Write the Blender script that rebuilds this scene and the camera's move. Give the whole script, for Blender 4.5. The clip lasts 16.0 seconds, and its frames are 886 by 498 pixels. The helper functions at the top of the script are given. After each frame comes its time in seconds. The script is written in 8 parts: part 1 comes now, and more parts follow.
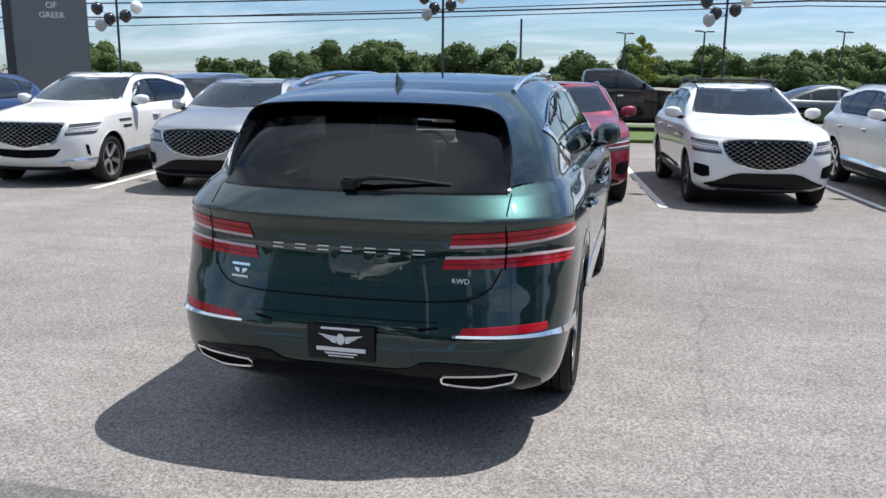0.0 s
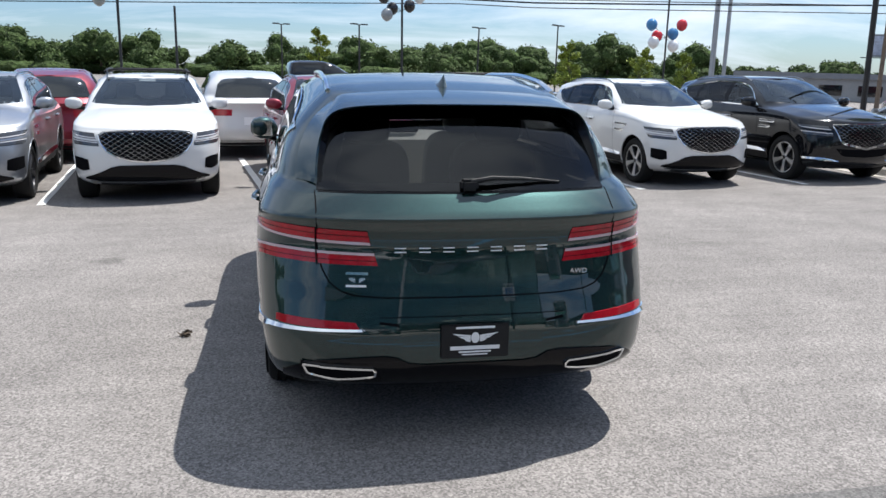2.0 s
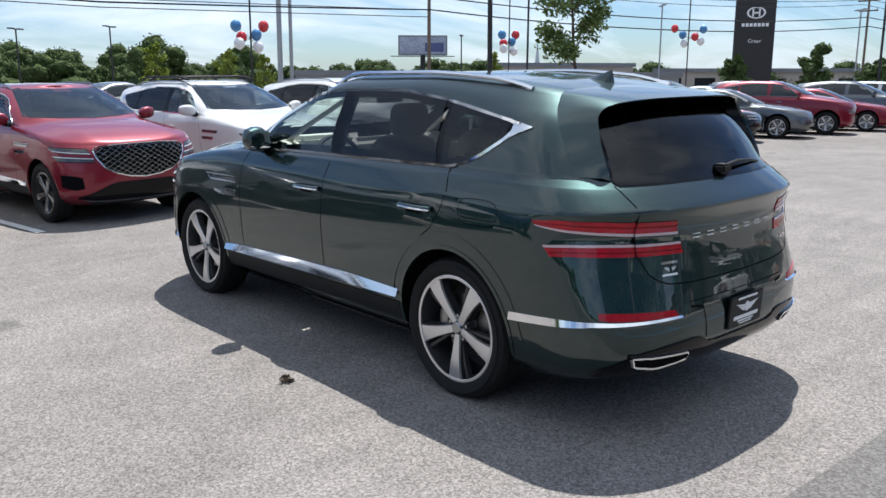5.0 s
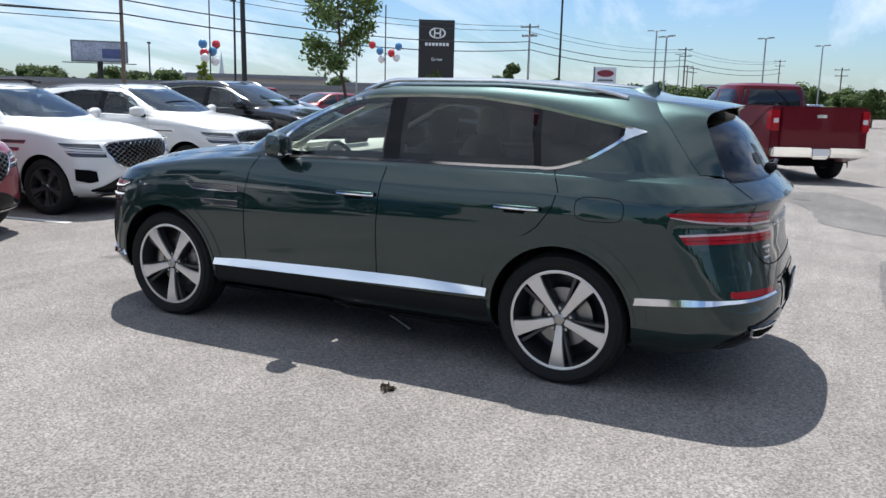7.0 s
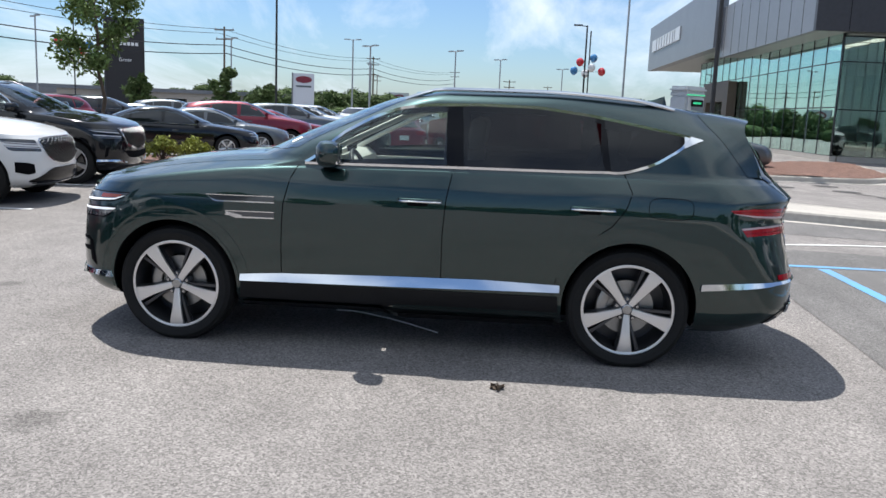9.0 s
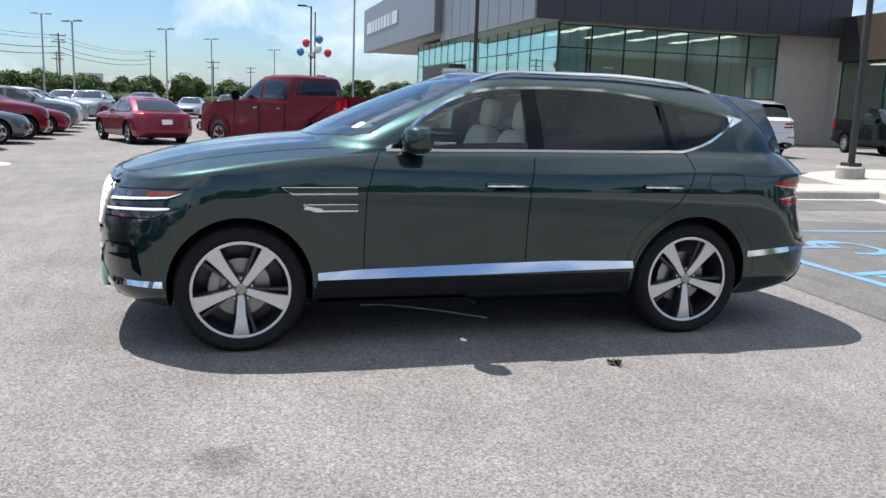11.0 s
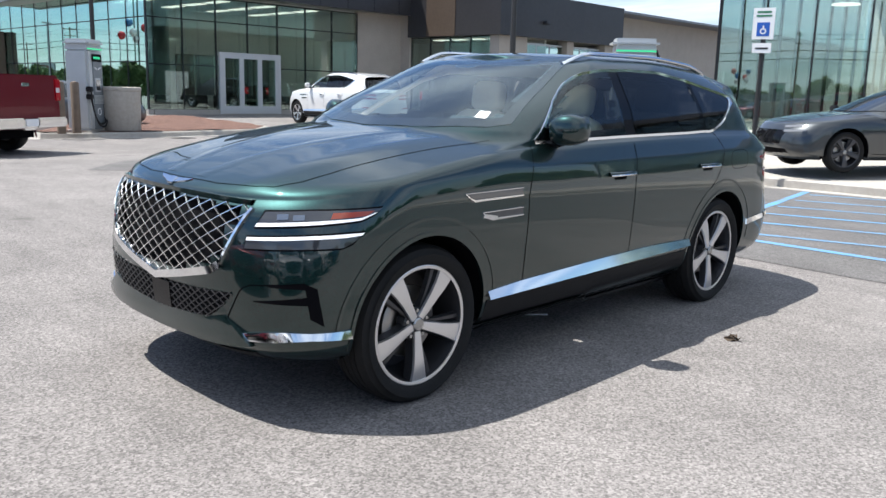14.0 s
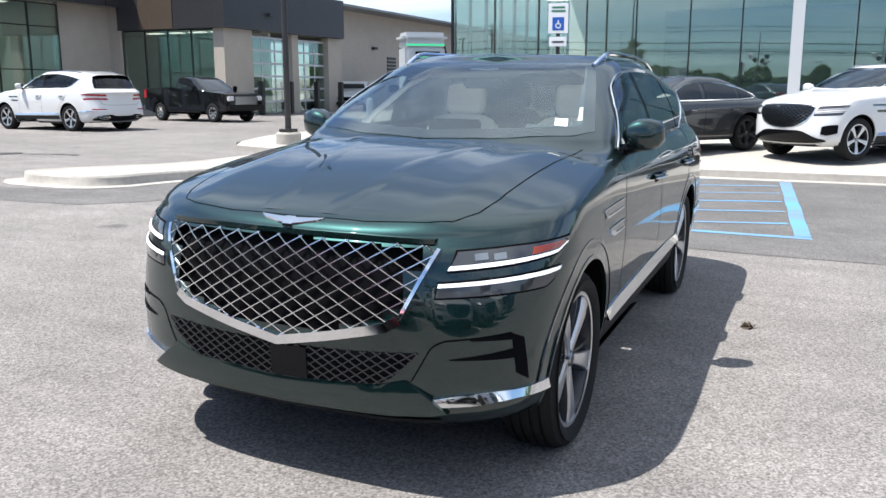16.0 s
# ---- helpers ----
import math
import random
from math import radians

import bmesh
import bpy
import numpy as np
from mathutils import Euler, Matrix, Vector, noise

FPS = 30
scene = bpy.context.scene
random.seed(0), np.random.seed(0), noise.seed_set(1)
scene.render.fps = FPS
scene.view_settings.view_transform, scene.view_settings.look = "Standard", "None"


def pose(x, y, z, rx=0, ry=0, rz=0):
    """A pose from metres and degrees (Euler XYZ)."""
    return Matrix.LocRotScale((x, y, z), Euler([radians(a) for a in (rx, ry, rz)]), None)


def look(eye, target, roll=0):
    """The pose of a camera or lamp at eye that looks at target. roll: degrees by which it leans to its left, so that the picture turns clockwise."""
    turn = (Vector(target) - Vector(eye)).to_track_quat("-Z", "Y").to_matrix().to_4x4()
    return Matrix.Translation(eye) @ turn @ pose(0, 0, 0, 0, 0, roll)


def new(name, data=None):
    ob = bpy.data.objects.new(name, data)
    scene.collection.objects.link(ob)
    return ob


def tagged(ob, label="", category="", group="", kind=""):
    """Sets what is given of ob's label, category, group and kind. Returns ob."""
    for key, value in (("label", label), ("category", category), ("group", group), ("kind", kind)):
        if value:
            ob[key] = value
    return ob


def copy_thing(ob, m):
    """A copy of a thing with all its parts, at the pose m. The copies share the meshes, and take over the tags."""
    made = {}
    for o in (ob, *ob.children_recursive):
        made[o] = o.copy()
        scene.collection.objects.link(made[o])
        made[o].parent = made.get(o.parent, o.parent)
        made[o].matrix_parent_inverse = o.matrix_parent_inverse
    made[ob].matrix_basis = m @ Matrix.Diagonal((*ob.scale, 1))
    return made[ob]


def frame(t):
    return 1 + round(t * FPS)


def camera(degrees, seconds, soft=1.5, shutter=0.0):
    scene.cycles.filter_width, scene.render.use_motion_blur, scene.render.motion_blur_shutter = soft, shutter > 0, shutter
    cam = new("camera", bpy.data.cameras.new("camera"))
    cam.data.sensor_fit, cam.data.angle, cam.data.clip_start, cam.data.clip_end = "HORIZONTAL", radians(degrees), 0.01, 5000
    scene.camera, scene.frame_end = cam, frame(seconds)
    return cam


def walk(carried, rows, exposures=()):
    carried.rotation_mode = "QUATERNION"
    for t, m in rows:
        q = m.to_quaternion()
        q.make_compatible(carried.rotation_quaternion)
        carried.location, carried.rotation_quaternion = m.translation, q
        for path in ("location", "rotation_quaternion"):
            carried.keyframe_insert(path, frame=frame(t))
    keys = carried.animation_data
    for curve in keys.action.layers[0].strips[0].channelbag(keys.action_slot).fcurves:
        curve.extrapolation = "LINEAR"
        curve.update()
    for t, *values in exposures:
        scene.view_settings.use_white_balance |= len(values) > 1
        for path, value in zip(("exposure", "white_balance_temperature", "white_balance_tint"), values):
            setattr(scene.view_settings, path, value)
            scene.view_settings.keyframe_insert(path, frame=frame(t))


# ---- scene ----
cam = camera(56.0, 16.0)
PATH = [
    (0, (1.26, -5.961, 1.724), (0.805, -4.058, 1.309), 0.5),
    (0.5, (0.77, -6.131, 1.74), (0.529, -4.191, 1.321), 0.7),
    (1, (0.281, -6.185, 1.735), (0.246, -4.231, 1.312), 1.0),
    (1.5, (-0.262, -6.177, 1.754), (-0.09, -4.23, 1.331), 1.1),
    (2, (-0.824, -6.154, 1.763), (-0.46, -4.235, 1.335), 0.9),
    (2.5, (-1.361, -5.977, 1.755), (-0.818, -4.102, 1.321), 0.6),
    (3, (-1.925, -5.818, 1.762), (-1.217, -4.0, 1.321), 0.3),
    (3.5, (-2.403, -5.541, 1.748), (-1.542, -3.792, 1.304), 0.2),
    (3.7, (-2.615, -5.455, 1.733), (-1.695, -3.736, 1.291), 0.2),
    (5.8, (-4.508, -4.011, 1.727), (-3.003, -2.758, 1.318), -0.1),
    (6, (-4.69, -3.856, 1.7), (-3.138, -2.661, 1.294), 0.2),
    (6.5, (-5.03, -3.407, 1.681), (-3.37, -2.366, 1.281), 0.6),
    (7, (-5.339, -2.931, 1.688), (-3.584, -2.056, 1.3), 1.0),
    (7.5, (-5.632, -2.429, 1.682), (-3.8, -1.722, 1.306), 1.3),
    (8, (-5.828, -1.878, 1.679), (-3.935, -1.346, 1.312), 1.6),
    (8.5, (-6.058, -1.323, 1.672), (-4.123, -0.972, 1.312), 1.8),
    (9, (-6.15, -0.741, 1.65), (-4.189, -0.572, 1.295), 2.2),
    (9.2, (-6.206, -0.494, 1.621), (-4.24, -0.398, 1.267), 2.2),
    (11.3, (-5.745, 1.953, 1.57), (-3.878, 1.33, 1.198), 2.2),
    (11.5, (-5.665, 2.179, 1.586), (-3.824, 1.49, 1.215), 2.2),
    (12, (-5.315, 2.654, 1.569), (-3.548, 1.797, 1.19), 2.2),
    (12.5, (-4.965, 3.125, 1.564), (-3.287, 2.107, 1.178), 2.4),
    (13, (-4.525, 3.501, 1.545), (-2.947, 2.337, 1.15), 2.4),
    (13.5, (-4.096, 3.86, 1.536), (-2.625, 2.564, 1.14), 2.3),
    (14, (-3.639, 4.164, 1.518), (-2.282, 2.749, 1.122), 2.0),
    (14.5, (-3.157, 4.396, 1.509), (-1.921, 2.873, 1.118), 1.6),
    (15, (-2.68, 4.6, 1.516), (-1.58, 2.977, 1.125), 1.3),
    (15.5, (-2.24, 4.693, 1.527), (-1.28, 2.982, 1.136), 0.8),
    (16, (-1.795, 4.845, 1.547), (-1.003, 3.052, 1.149), 0.7),
]
walk(cam, [(t, look(eye, target, roll)) for t, eye, target, roll in PATH], exposures=[(0, 0.53), (3.5, 0.54), (7, 0.53), (12.5, 0.66), (16, 0.80)])

# ---- world, sun, exposure ----
SUN = Vector((0.385, 0.288, 1.0)).normalized()
world = bpy.data.worlds.new("sky")
scene.world = world
world.use_nodes = True
wn, wl = world.node_tree.nodes, world.node_tree.links
wn.clear()
sky = wn.new("ShaderNodeTexSky")
sky.sky_type = "NISHITA"
sky.sun_disc = False
sky.sun_elevation = math.asin(SUN.z)
sky.sun_rotation = math.atan2(SUN.x, SUN.y)
sky.air_density, sky.dust_density, sky.ozone_density = 1.0, 0.3, 2.5
back = wn.new("ShaderNodeBackground")
back.inputs["Strength"].default_value = 0.066
wout = wn.new("ShaderNodeOutputWorld")
# thin streaks of high cloud all over the sky
geo = wn.new("ShaderNodeTexCoord")
sep = wn.new("ShaderNodeSeparateXYZ")
wl.new(geo.outputs["Generated"], sep.inputs[0])
lift = wn.new("ShaderNodeMath"); lift.operation = "ABSOLUTE"
wl.new(sep.outputs["Z"], lift.inputs[0])
lift2 = wn.new("ShaderNodeMath"); lift2.operation = "ADD"; lift2.inputs[1].default_value = 0.22
wl.new(lift.outputs[0], lift2.inputs[0])
comb = wn.new("ShaderNodeCombineXYZ")
for axis in "XY":
    d = wn.new("ShaderNodeMath"); d.operation = "DIVIDE"
    wl.new(sep.outputs[axis], d.inputs[0]); wl.new(lift2.outputs[0], d.inputs[1])
    wl.new(d.outputs[0], comb.inputs[axis])
cmap = wn.new("ShaderNodeMapping")
cmap.inputs["Scale"].default_value = (0.55, 1.5, 1.0)
cmap.inputs["Rotation"].default_value = (0, 0, 0.6)
wl.new(comb.outputs[0], cmap.inputs[0])
cn = wn.new("ShaderNodeTexNoise")
cn.inputs["Scale"].default_value, cn.inputs["Detail"].default_value = 0.8, 10.0
cn.inputs["Roughness"].default_value, cn.inputs["Distortion"].default_value = 0.62, 0.5
wl.new(cmap.outputs[0], cn.inputs["Vector"])
ramp = wn.new("ShaderNodeValToRGB")
ramp.color_ramp.elements[0].position, ramp.color_ramp.elements[1].position = 0.455, 0.665
ramp.color_ramp.elements[0].color, ramp.color_ramp.elements[1].color = (0.05, 0.05, 0.05, 1), (0.95, 0.95, 0.95, 1)
wl.new(cn.outputs[0], ramp.inputs[0])
cmix = wn.new("ShaderNodeMixRGB")
cmix.inputs[2].default_value = (10.2, 11.4, 12.9, 1)
tint = wn.new("ShaderNodeMixRGB"); tint.blend_type = "MULTIPLY"
tint.inputs[0].default_value, tint.inputs[2].default_value = 1.0, (0.74, 0.97, 1.28, 1)
wl.new(sky.outputs[0], tint.inputs[1])
# the veil of cloud thickens overhead, added to brighten bonnet and windscreen reflections
high = wn.new("ShaderNodeMapRange")
for key, v in (("From Min", 0.35), ("From Max", 0.85), ("To Min", 0.0), ("To Max", 0.40)):
    high.inputs[key].default_value = v
wl.new(sep.outputs["Z"], high.inputs["Value"])
veil = wn.new("ShaderNodeMath"); veil.operation = "ADD"; veil.use_clamp = True
wl.new(ramp.outputs[0], veil.inputs[0]); wl.new(high.outputs[0], veil.inputs[1])
wl.new(veil.outputs[0], cmix.inputs[0]); wl.new(tint.outputs[0], cmix.inputs[1])
wl.new(cmix.outputs[0], back.inputs[0]); wl.new(back.outputs[0], wout.inputs[0])

sun = new("sun", bpy.data.lights.new("sun", "SUN"))
sun.data.energy, sun.data.angle, sun.data.color = 5.0, radians(0.53), (1.0, 0.975, 0.935)
sun.matrix_world = look(SUN * 50, (0, 0, 0))


# ---- materials ----
def rgb(c):
    return (*c, 1.0)


def mat(name, color, rough=0.5, metal=0.0, coat=0.0, coat_rough=0.03, var=0.0, scale=5.0, bump=0.0, bump_scale=60.0, ior=1.45, emit=None, emit_strength=1.0, spec=0.5):
    """A principled material whose colour and relief vary at two scales."""
    m = bpy.data.materials.new(name)
    m.use_nodes = True
    n, l = m.node_tree.nodes, m.node_tree.links
    p = n["Principled BSDF"]
    p.inputs["Base Color"].default_value = rgb(color)
    p.inputs["Roughness"].default_value = rough
    p.inputs["Metallic"].default_value = metal
    p.inputs["Coat Weight"].default_value = coat
    p.inputs["Coat Roughness"].default_value = coat_rough
    p.inputs["IOR"].default_value = ior
    p.inputs["Specular IOR Level"].default_value = spec
    if emit:
        p.inputs["Emission Color"].default_value = rgb(emit)
        p.inputs["Emission Strength"].default_value = emit_strength
    if var or bump:
        tc = n.new("ShaderNodeTexCoord")
    if var:
        a, b = n.new("ShaderNodeTexNoise"), n.new("ShaderNodeTexNoise")
        a.inputs["Scale"].default_value, b.inputs["Scale"].default_value = scale, scale * 9
        a.inputs["Detail"].default_value, b.inputs["Detail"].default_value = 5, 4
        l.new(tc.outputs["Object"], a.inputs["Vector"]); l.new(tc.outputs["Object"], b.inputs["Vector"])
        add = n.new("ShaderNodeMath"); add.operation = "ADD"
        l.new(a.outputs[0], add.inputs[0]); l.new(b.outputs[0], add.inputs[1])
        mr = n.new("ShaderNodeMapRange")
        mr.inputs["From Min"].default_value, mr.inputs["From Max"].default_value = 0.6, 1.4
        mr.inputs["To Min"].default_value, mr.inputs["To Max"].default_value = 1 - var, 1 + var
        l.new(add.outputs[0], mr.inputs["Value"])
        mul = n.new("ShaderNodeVectorMath"); mul.operation = "SCALE"
        mul.inputs[0].default_value = color
        l.new(mr.outputs[0], mul.inputs["Scale"]); l.new(mul.outputs[0], p.inputs["Base Color"])
    if bump:
        t = n.new("ShaderNodeTexNoise")
        t.inputs["Scale"].default_value, t.inputs["Detail"].default_value = bump_scale, 6
        l.new(tc.outputs["Object"], t.inputs["Vector"])
        bp = n.new("ShaderNodeBump")
        bp.inputs["Strength"].default_value, bp.inputs["Distance"].default_value = bump, 0.02
        l.new(t.outputs[0], bp.inputs["Height"]); l.new(bp.outputs[0], p.inputs["Normal"])
    return m


def car_paint(name, color, metal=0.0, rough=0.35, flake=0.0, coat_ior=1.6):
    """Clear-coated car paint with fine metal flakes and the faint waviness of a sprayed panel."""
    m = mat(name, color, rough=rough, metal=metal, coat=1.0, coat_rough=0.015)
    m.node_tree.nodes["Principled BSDF"].inputs["Coat IOR"].default_value = coat_ior
    n, l = m.node_tree.nodes, m.node_tree.links
    p = n["Principled BSDF"]
    tc = n.new("ShaderNodeTexCoord")
    if flake:
        v = n.new("ShaderNodeTexVoronoi"); v.inputs["Scale"].default_value = 900
        l.new(tc.outputs["Object"], v.inputs["Vector"])
        mr = n.new("ShaderNodeMapRange")
        mr.inputs["To Min"].default_value, mr.inputs["To Max"].default_value = 1 - flake, 1 + flake
        l.new(v.outputs["Color"], mr.inputs["Value"])
        mul = n.new("ShaderNodeVectorMath"); mul.operation = "SCALE"; mul.inputs[0].default_value = color
        l.new(mr.outputs[0], mul.inputs["Scale"]); l.new(mul.outputs[0], p.inputs["Base Color"])
    w = n.new("ShaderNodeTexNoise"); w.inputs["Scale"].default_value = 1.7
    l.new(tc.outputs["Object"], w.inputs["Vector"])
    bp = n.new("ShaderNodeBump"); bp.inputs["Strength"].default_value, bp.inputs["Distance"].default_value = 0.12, 0.01
    l.new(w.outputs[0], bp.inputs["Height"]); l.new(bp.outputs[0], p.inputs["Coat Normal"])
    return m


def glass_mat(name, tint, gloss=1.0, rough=0.0, ior=1.6, colour=None):
    """A thin pane: what lies behind, tinted, under a Fresnel reflection."""
    m = bpy.data.materials.new(name)
    m.use_nodes = True
    n, l = m.node_tree.nodes, m.node_tree.links
    n.clear()
    o, mix = n.new("ShaderNodeOutputMaterial"), n.new("ShaderNodeMixShader")
    tr, gl, fr = n.new("ShaderNodeBsdfTransparent"), n.new("ShaderNodeBsdfGlossy"), n.new("ShaderNodeMapRange")
    lw, pw = n.new("ShaderNodeLayerWeight"), n.new("ShaderNodeMath")
    lw.inputs["Blend"].default_value = 0.5
    pw.operation, pw.inputs[1].default_value = "POWER", 5.0
    l.new(lw.outputs["Facing"], pw.inputs[0]); l.new(pw.outputs[0], fr.inputs["Value"])
    fr.inputs["To Min"].default_value, fr.inputs["To Max"].default_value = ((ior - 1) / (ior + 1)) ** 2, 1.0
    tr.inputs[0].default_value = rgb(tint)
    gl.inputs["Color"].default_value = rgb(colour) if colour else (gloss, gloss, gloss, 1)
    gl.inputs["Roughness"].default_value = rough
    l.new(fr.outputs[0], mix.inputs[0]); l.new(tr.outputs[0], mix.inputs[1]); l.new(gl.outputs[0], mix.inputs[2])
    l.new(mix.outputs[0], o.inputs[0])
    return m


GREEN = car_paint("deep_green_paint", (0.0066, 0.0262, 0.0254), metal=0.9, rough=0.40, flake=0.35, coat_ior=1.66)
WHITE = car_paint("white_paint", (0.64, 0.64, 0.635), rough=0.4)
SILVER = car_paint("silver_paint", (0.34, 0.355, 0.38), metal=0.8, rough=0.38, flake=0.2)
GREY = car_paint("grey_paint", (0.10, 0.11, 0.12), metal=0.7, rough=0.38, flake=0.2)
CHARCOAL = car_paint("charcoal_paint", (0.035, 0.040, 0.044), metal=0.6, rough=0.4, flake=0.2)
RED = car_paint("red_paint", (0.20, 0.005, 0.020), metal=0.35, rough=0.38, flake=0.2, coat_ior=1.4)
TRUCK_RED = car_paint("dark_red_paint", (0.115, 0.004, 0.012), metal=0.2, rough=0.4, coat_ior=1.35)
TRUCK_RED.node_tree.nodes["Principled BSDF"].inputs["Coat Weight"].default_value = 0.45
TRUCK_RED.node_tree.nodes["Principled BSDF"].inputs["Specular IOR Level"].default_value = 0.2
BLACK = car_paint("black_paint", (0.006, 0.0065, 0.008), metal=0.0, rough=0.12, coat_ior=1.38)
BLACK.node_tree.nodes["Principled BSDF"].inputs["Specular IOR Level"].default_value = 0.2
BLUE = car_paint("blue_paint", (0.02, 0.05, 0.14), metal=0.5, rough=0.38, flake=0.2)
CHROME = mat("satin_chrome", (0.82, 0.83, 0.84), rough=0.07, metal=1.0)
GRILLE_BRIGHT = mat("grille_chrome", (0.80, 0.81, 0.82), rough=0.22, metal=1.0)
WORDMARK = mat("bright_letter_metal", (0.85, 0.86, 0.87), rough=0.45, metal=0.55)
CHROME_DARK = mat("dark_chrome", (0.34, 0.35, 0.36), rough=0.2, metal=1.0)
GLOSS_BLACK = mat("gloss_black", (0.005, 0.005, 0.006), rough=0.08, spec=0.22)
PLASTIC = mat("black_plastic", (0.011, 0.011, 0.012), rough=0.5, spec=0.3, var=0.2, scale=8, bump=0.15, bump_scale=300)
RUBBER = mat("tyre_rubber", (0.011, 0.011, 0.011), rough=0.75, spec=0.3, var=0.25, scale=7, bump=0.2, bump_scale=120)
RIM = mat("machined_alloy", (0.68, 0.68, 0.69), rough=0.28, metal=0.9)
RIM_DARK = mat("grey_alloy", (0.07, 0.07, 0.075), rough=0.35, metal=0.7)
STEEL = mat("brake_steel", (0.32, 0.31, 0.30), rough=0.4, metal=1.0, var=0.15, scale=20)
# near black: the shade inside gaps, openings and hollows, put into the colour
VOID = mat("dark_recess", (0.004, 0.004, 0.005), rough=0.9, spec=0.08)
LAMP_RED = mat("red_lens", (0.36, 0.007, 0.016), rough=0.12, coat=0.4, spec=0.3, var=0.35, scale=14)
LAMP_RED_DARK = mat("dark_red_lens", (0.045, 0.003, 0.006), rough=0.15, spec=0.3)
LAMP_SMOKE = mat("smoked_lens", (0.048, 0.050, 0.055), rough=0.06, coat=1.0)
LAMP_PINK = mat("pale_strip_lens", (0.52, 0.38, 0.40), rough=0.15, coat=1.0)
LAMP_CLEAR = mat("clear_lens", (0.62, 0.60, 0.61), rough=0.12, coat=1.0)
DRL = mat("running_light", (0.9, 0.9, 0.92), rough=0.2, emit=(0.95, 0.97, 1.0), emit_strength=0.35)
AMBER = mat("amber_lens", (0.35, 0.05, 0.015), rough=0.1, coat=1.0)
WINDSHIELD = glass_mat("windscreen_glass", (0.90, 0.95, 0.93), ior=2.35, colour=(0.88, 0.98, 1.0))
SIDE_GLASS = glass_mat("side_glass", (0.58, 0.68, 0.65), ior=1.65)
PRIVACY = glass_mat("privacy_glass", (0.14, 0.148, 0.155), ior=1.50)
SCREEN_DARK = glass_mat("parked_windscreen", (0.30, 0.35, 0.38), ior=1.9, colour=(0.86, 0.95, 1.0))
CLEAR = glass_mat("clear_glass", (0.9, 0.94, 0.93))
CREAM = mat("cream_leather", (0.64, 0.62, 0.56), rough=0.5, var=0.08, scale=6, bump=0.1, bump_scale=200)
DARK_TRIM = mat("dark_trim", (0.011, 0.011, 0.012), rough=0.6, var=0.15)
PAPER = mat("white_paper", (0.8, 0.8, 0.8), rough=0.6)
INK_WHITE = mat("white_print", (0.75, 0.75, 0.75), rough=0.5)


# ---- mesh helpers ----
from mathutils.bvhtree import BVHTree


def part(name, bm, material, parent=None, label="", smooth=True, angle=35):
    """Links a bmesh as one mesh object, under a thing or a part."""
    me = bpy.data.meshes.new(name)
    bm.normal_update()
    if smooth:
        lim = radians(angle)
        for e in bm.edges:
            if len(e.link_faces) == 2 and e.calc_face_angle(0) > lim:
                e.smooth = False
        for f in bm.faces:
            f.smooth = True
    bm.to_mesh(me)
    bm.free()
    for m in material if isinstance(material, (list, tuple)) else (material,):
        me.materials.append(m)
    ob = new(name, me)
    if parent:
        ob.parent = parent
    if label:
        ob["label"] = label
    return ob


def thing(name, m, label, category, group="", kind=""):
    ob = new(name)
    ob.matrix_world = m
    return tagged(ob, label, category, group, kind)


def box(bm, x0, x1, y0, y1, z0, z1, bevel=0.0, m=None):
    g = bmesh.ops.create_cube(bm, size=1)["verts"]
    for v in g:
        v.co = Vector((x0 + (v.co.x + 0.5) * (x1 - x0), y0 + (v.co.y + 0.5) * (y1 - y0), z0 + (v.co.z + 0.5) * (z1 - z0)))
    if bevel:
        es = list({e for v in g for e in v.link_edges})
        r = bmesh.ops.bevel(bm, geom=es, offset=bevel, segments=2, affect="EDGES")
        g = list({v for f in r["faces"] for v in f.verts} | {v for v in g if v.is_valid})
    if m is not None:
        bmesh.ops.transform(bm, matrix=m, verts=g)
    return g


def boxes(*rows, bevel=0.0):
    bm = bmesh.new()
    for r in rows:
        box(bm, *r, bevel=bevel)
    return bm


def tube(bm, pts, r, n=8, caps=True, r_end=None):
    """A round bar along a line of points, tapering to r_end."""
    pts = [Vector(p) for p in pts]
    rings = []
    for i, p in enumerate(pts):
        d = (pts[min(i + 1, len(pts) - 1)] - pts[max(i - 1, 0)]).normalized()
        a = d.cross(Vector((0, 0, 1)) if abs(d.z) < 0.9 else Vector((1, 0, 0))).normalized()
        b = d.cross(a)
        k = r if r_end is None else r + (r_end - r) * i / (len(pts) - 1)
        rings.append([bm.verts.new(p + k * (math.cos(t) * a + math.sin(t) * b)) for t in [2 * math.pi * j / n for j in range(n)]])
    for s, t in zip(rings, rings[1:]):
        for j in range(n):
            bm.faces.new((s[j], s[(j + 1) % n], t[(j + 1) % n], t[j]))
    if caps:
        bm.faces.new(rings[0][::-1]); bm.faces.new(rings[-1])
    bmesh.ops.recalc_face_normals(bm, faces=bm.faces)
    return bm


def lathe(bm, prof, n=40, axis="X"):
    """Turns a profile of (radius, along) about an axis."""
    rings = []
    for r, a in prof:
        ring = []
        for j in range(n):
            t = 2 * math.pi * j / n
            c, s = r * math.cos(t), r * math.sin(t)
            ring.append(bm.verts.new({"X": (a, c, s), "Y": (c, a, s), "Z": (c, s, a)}[axis]))
        rings.append(ring)
    fs = []
    for s, t in zip(rings, rings[1:]):
        for j in range(n):
            fs.append(bm.faces.new((s[j], s[(j + 1) % n], t[(j + 1) % n], t[j])))
    bmesh.ops.recalc_face_normals(bm, faces=fs)
    return bm


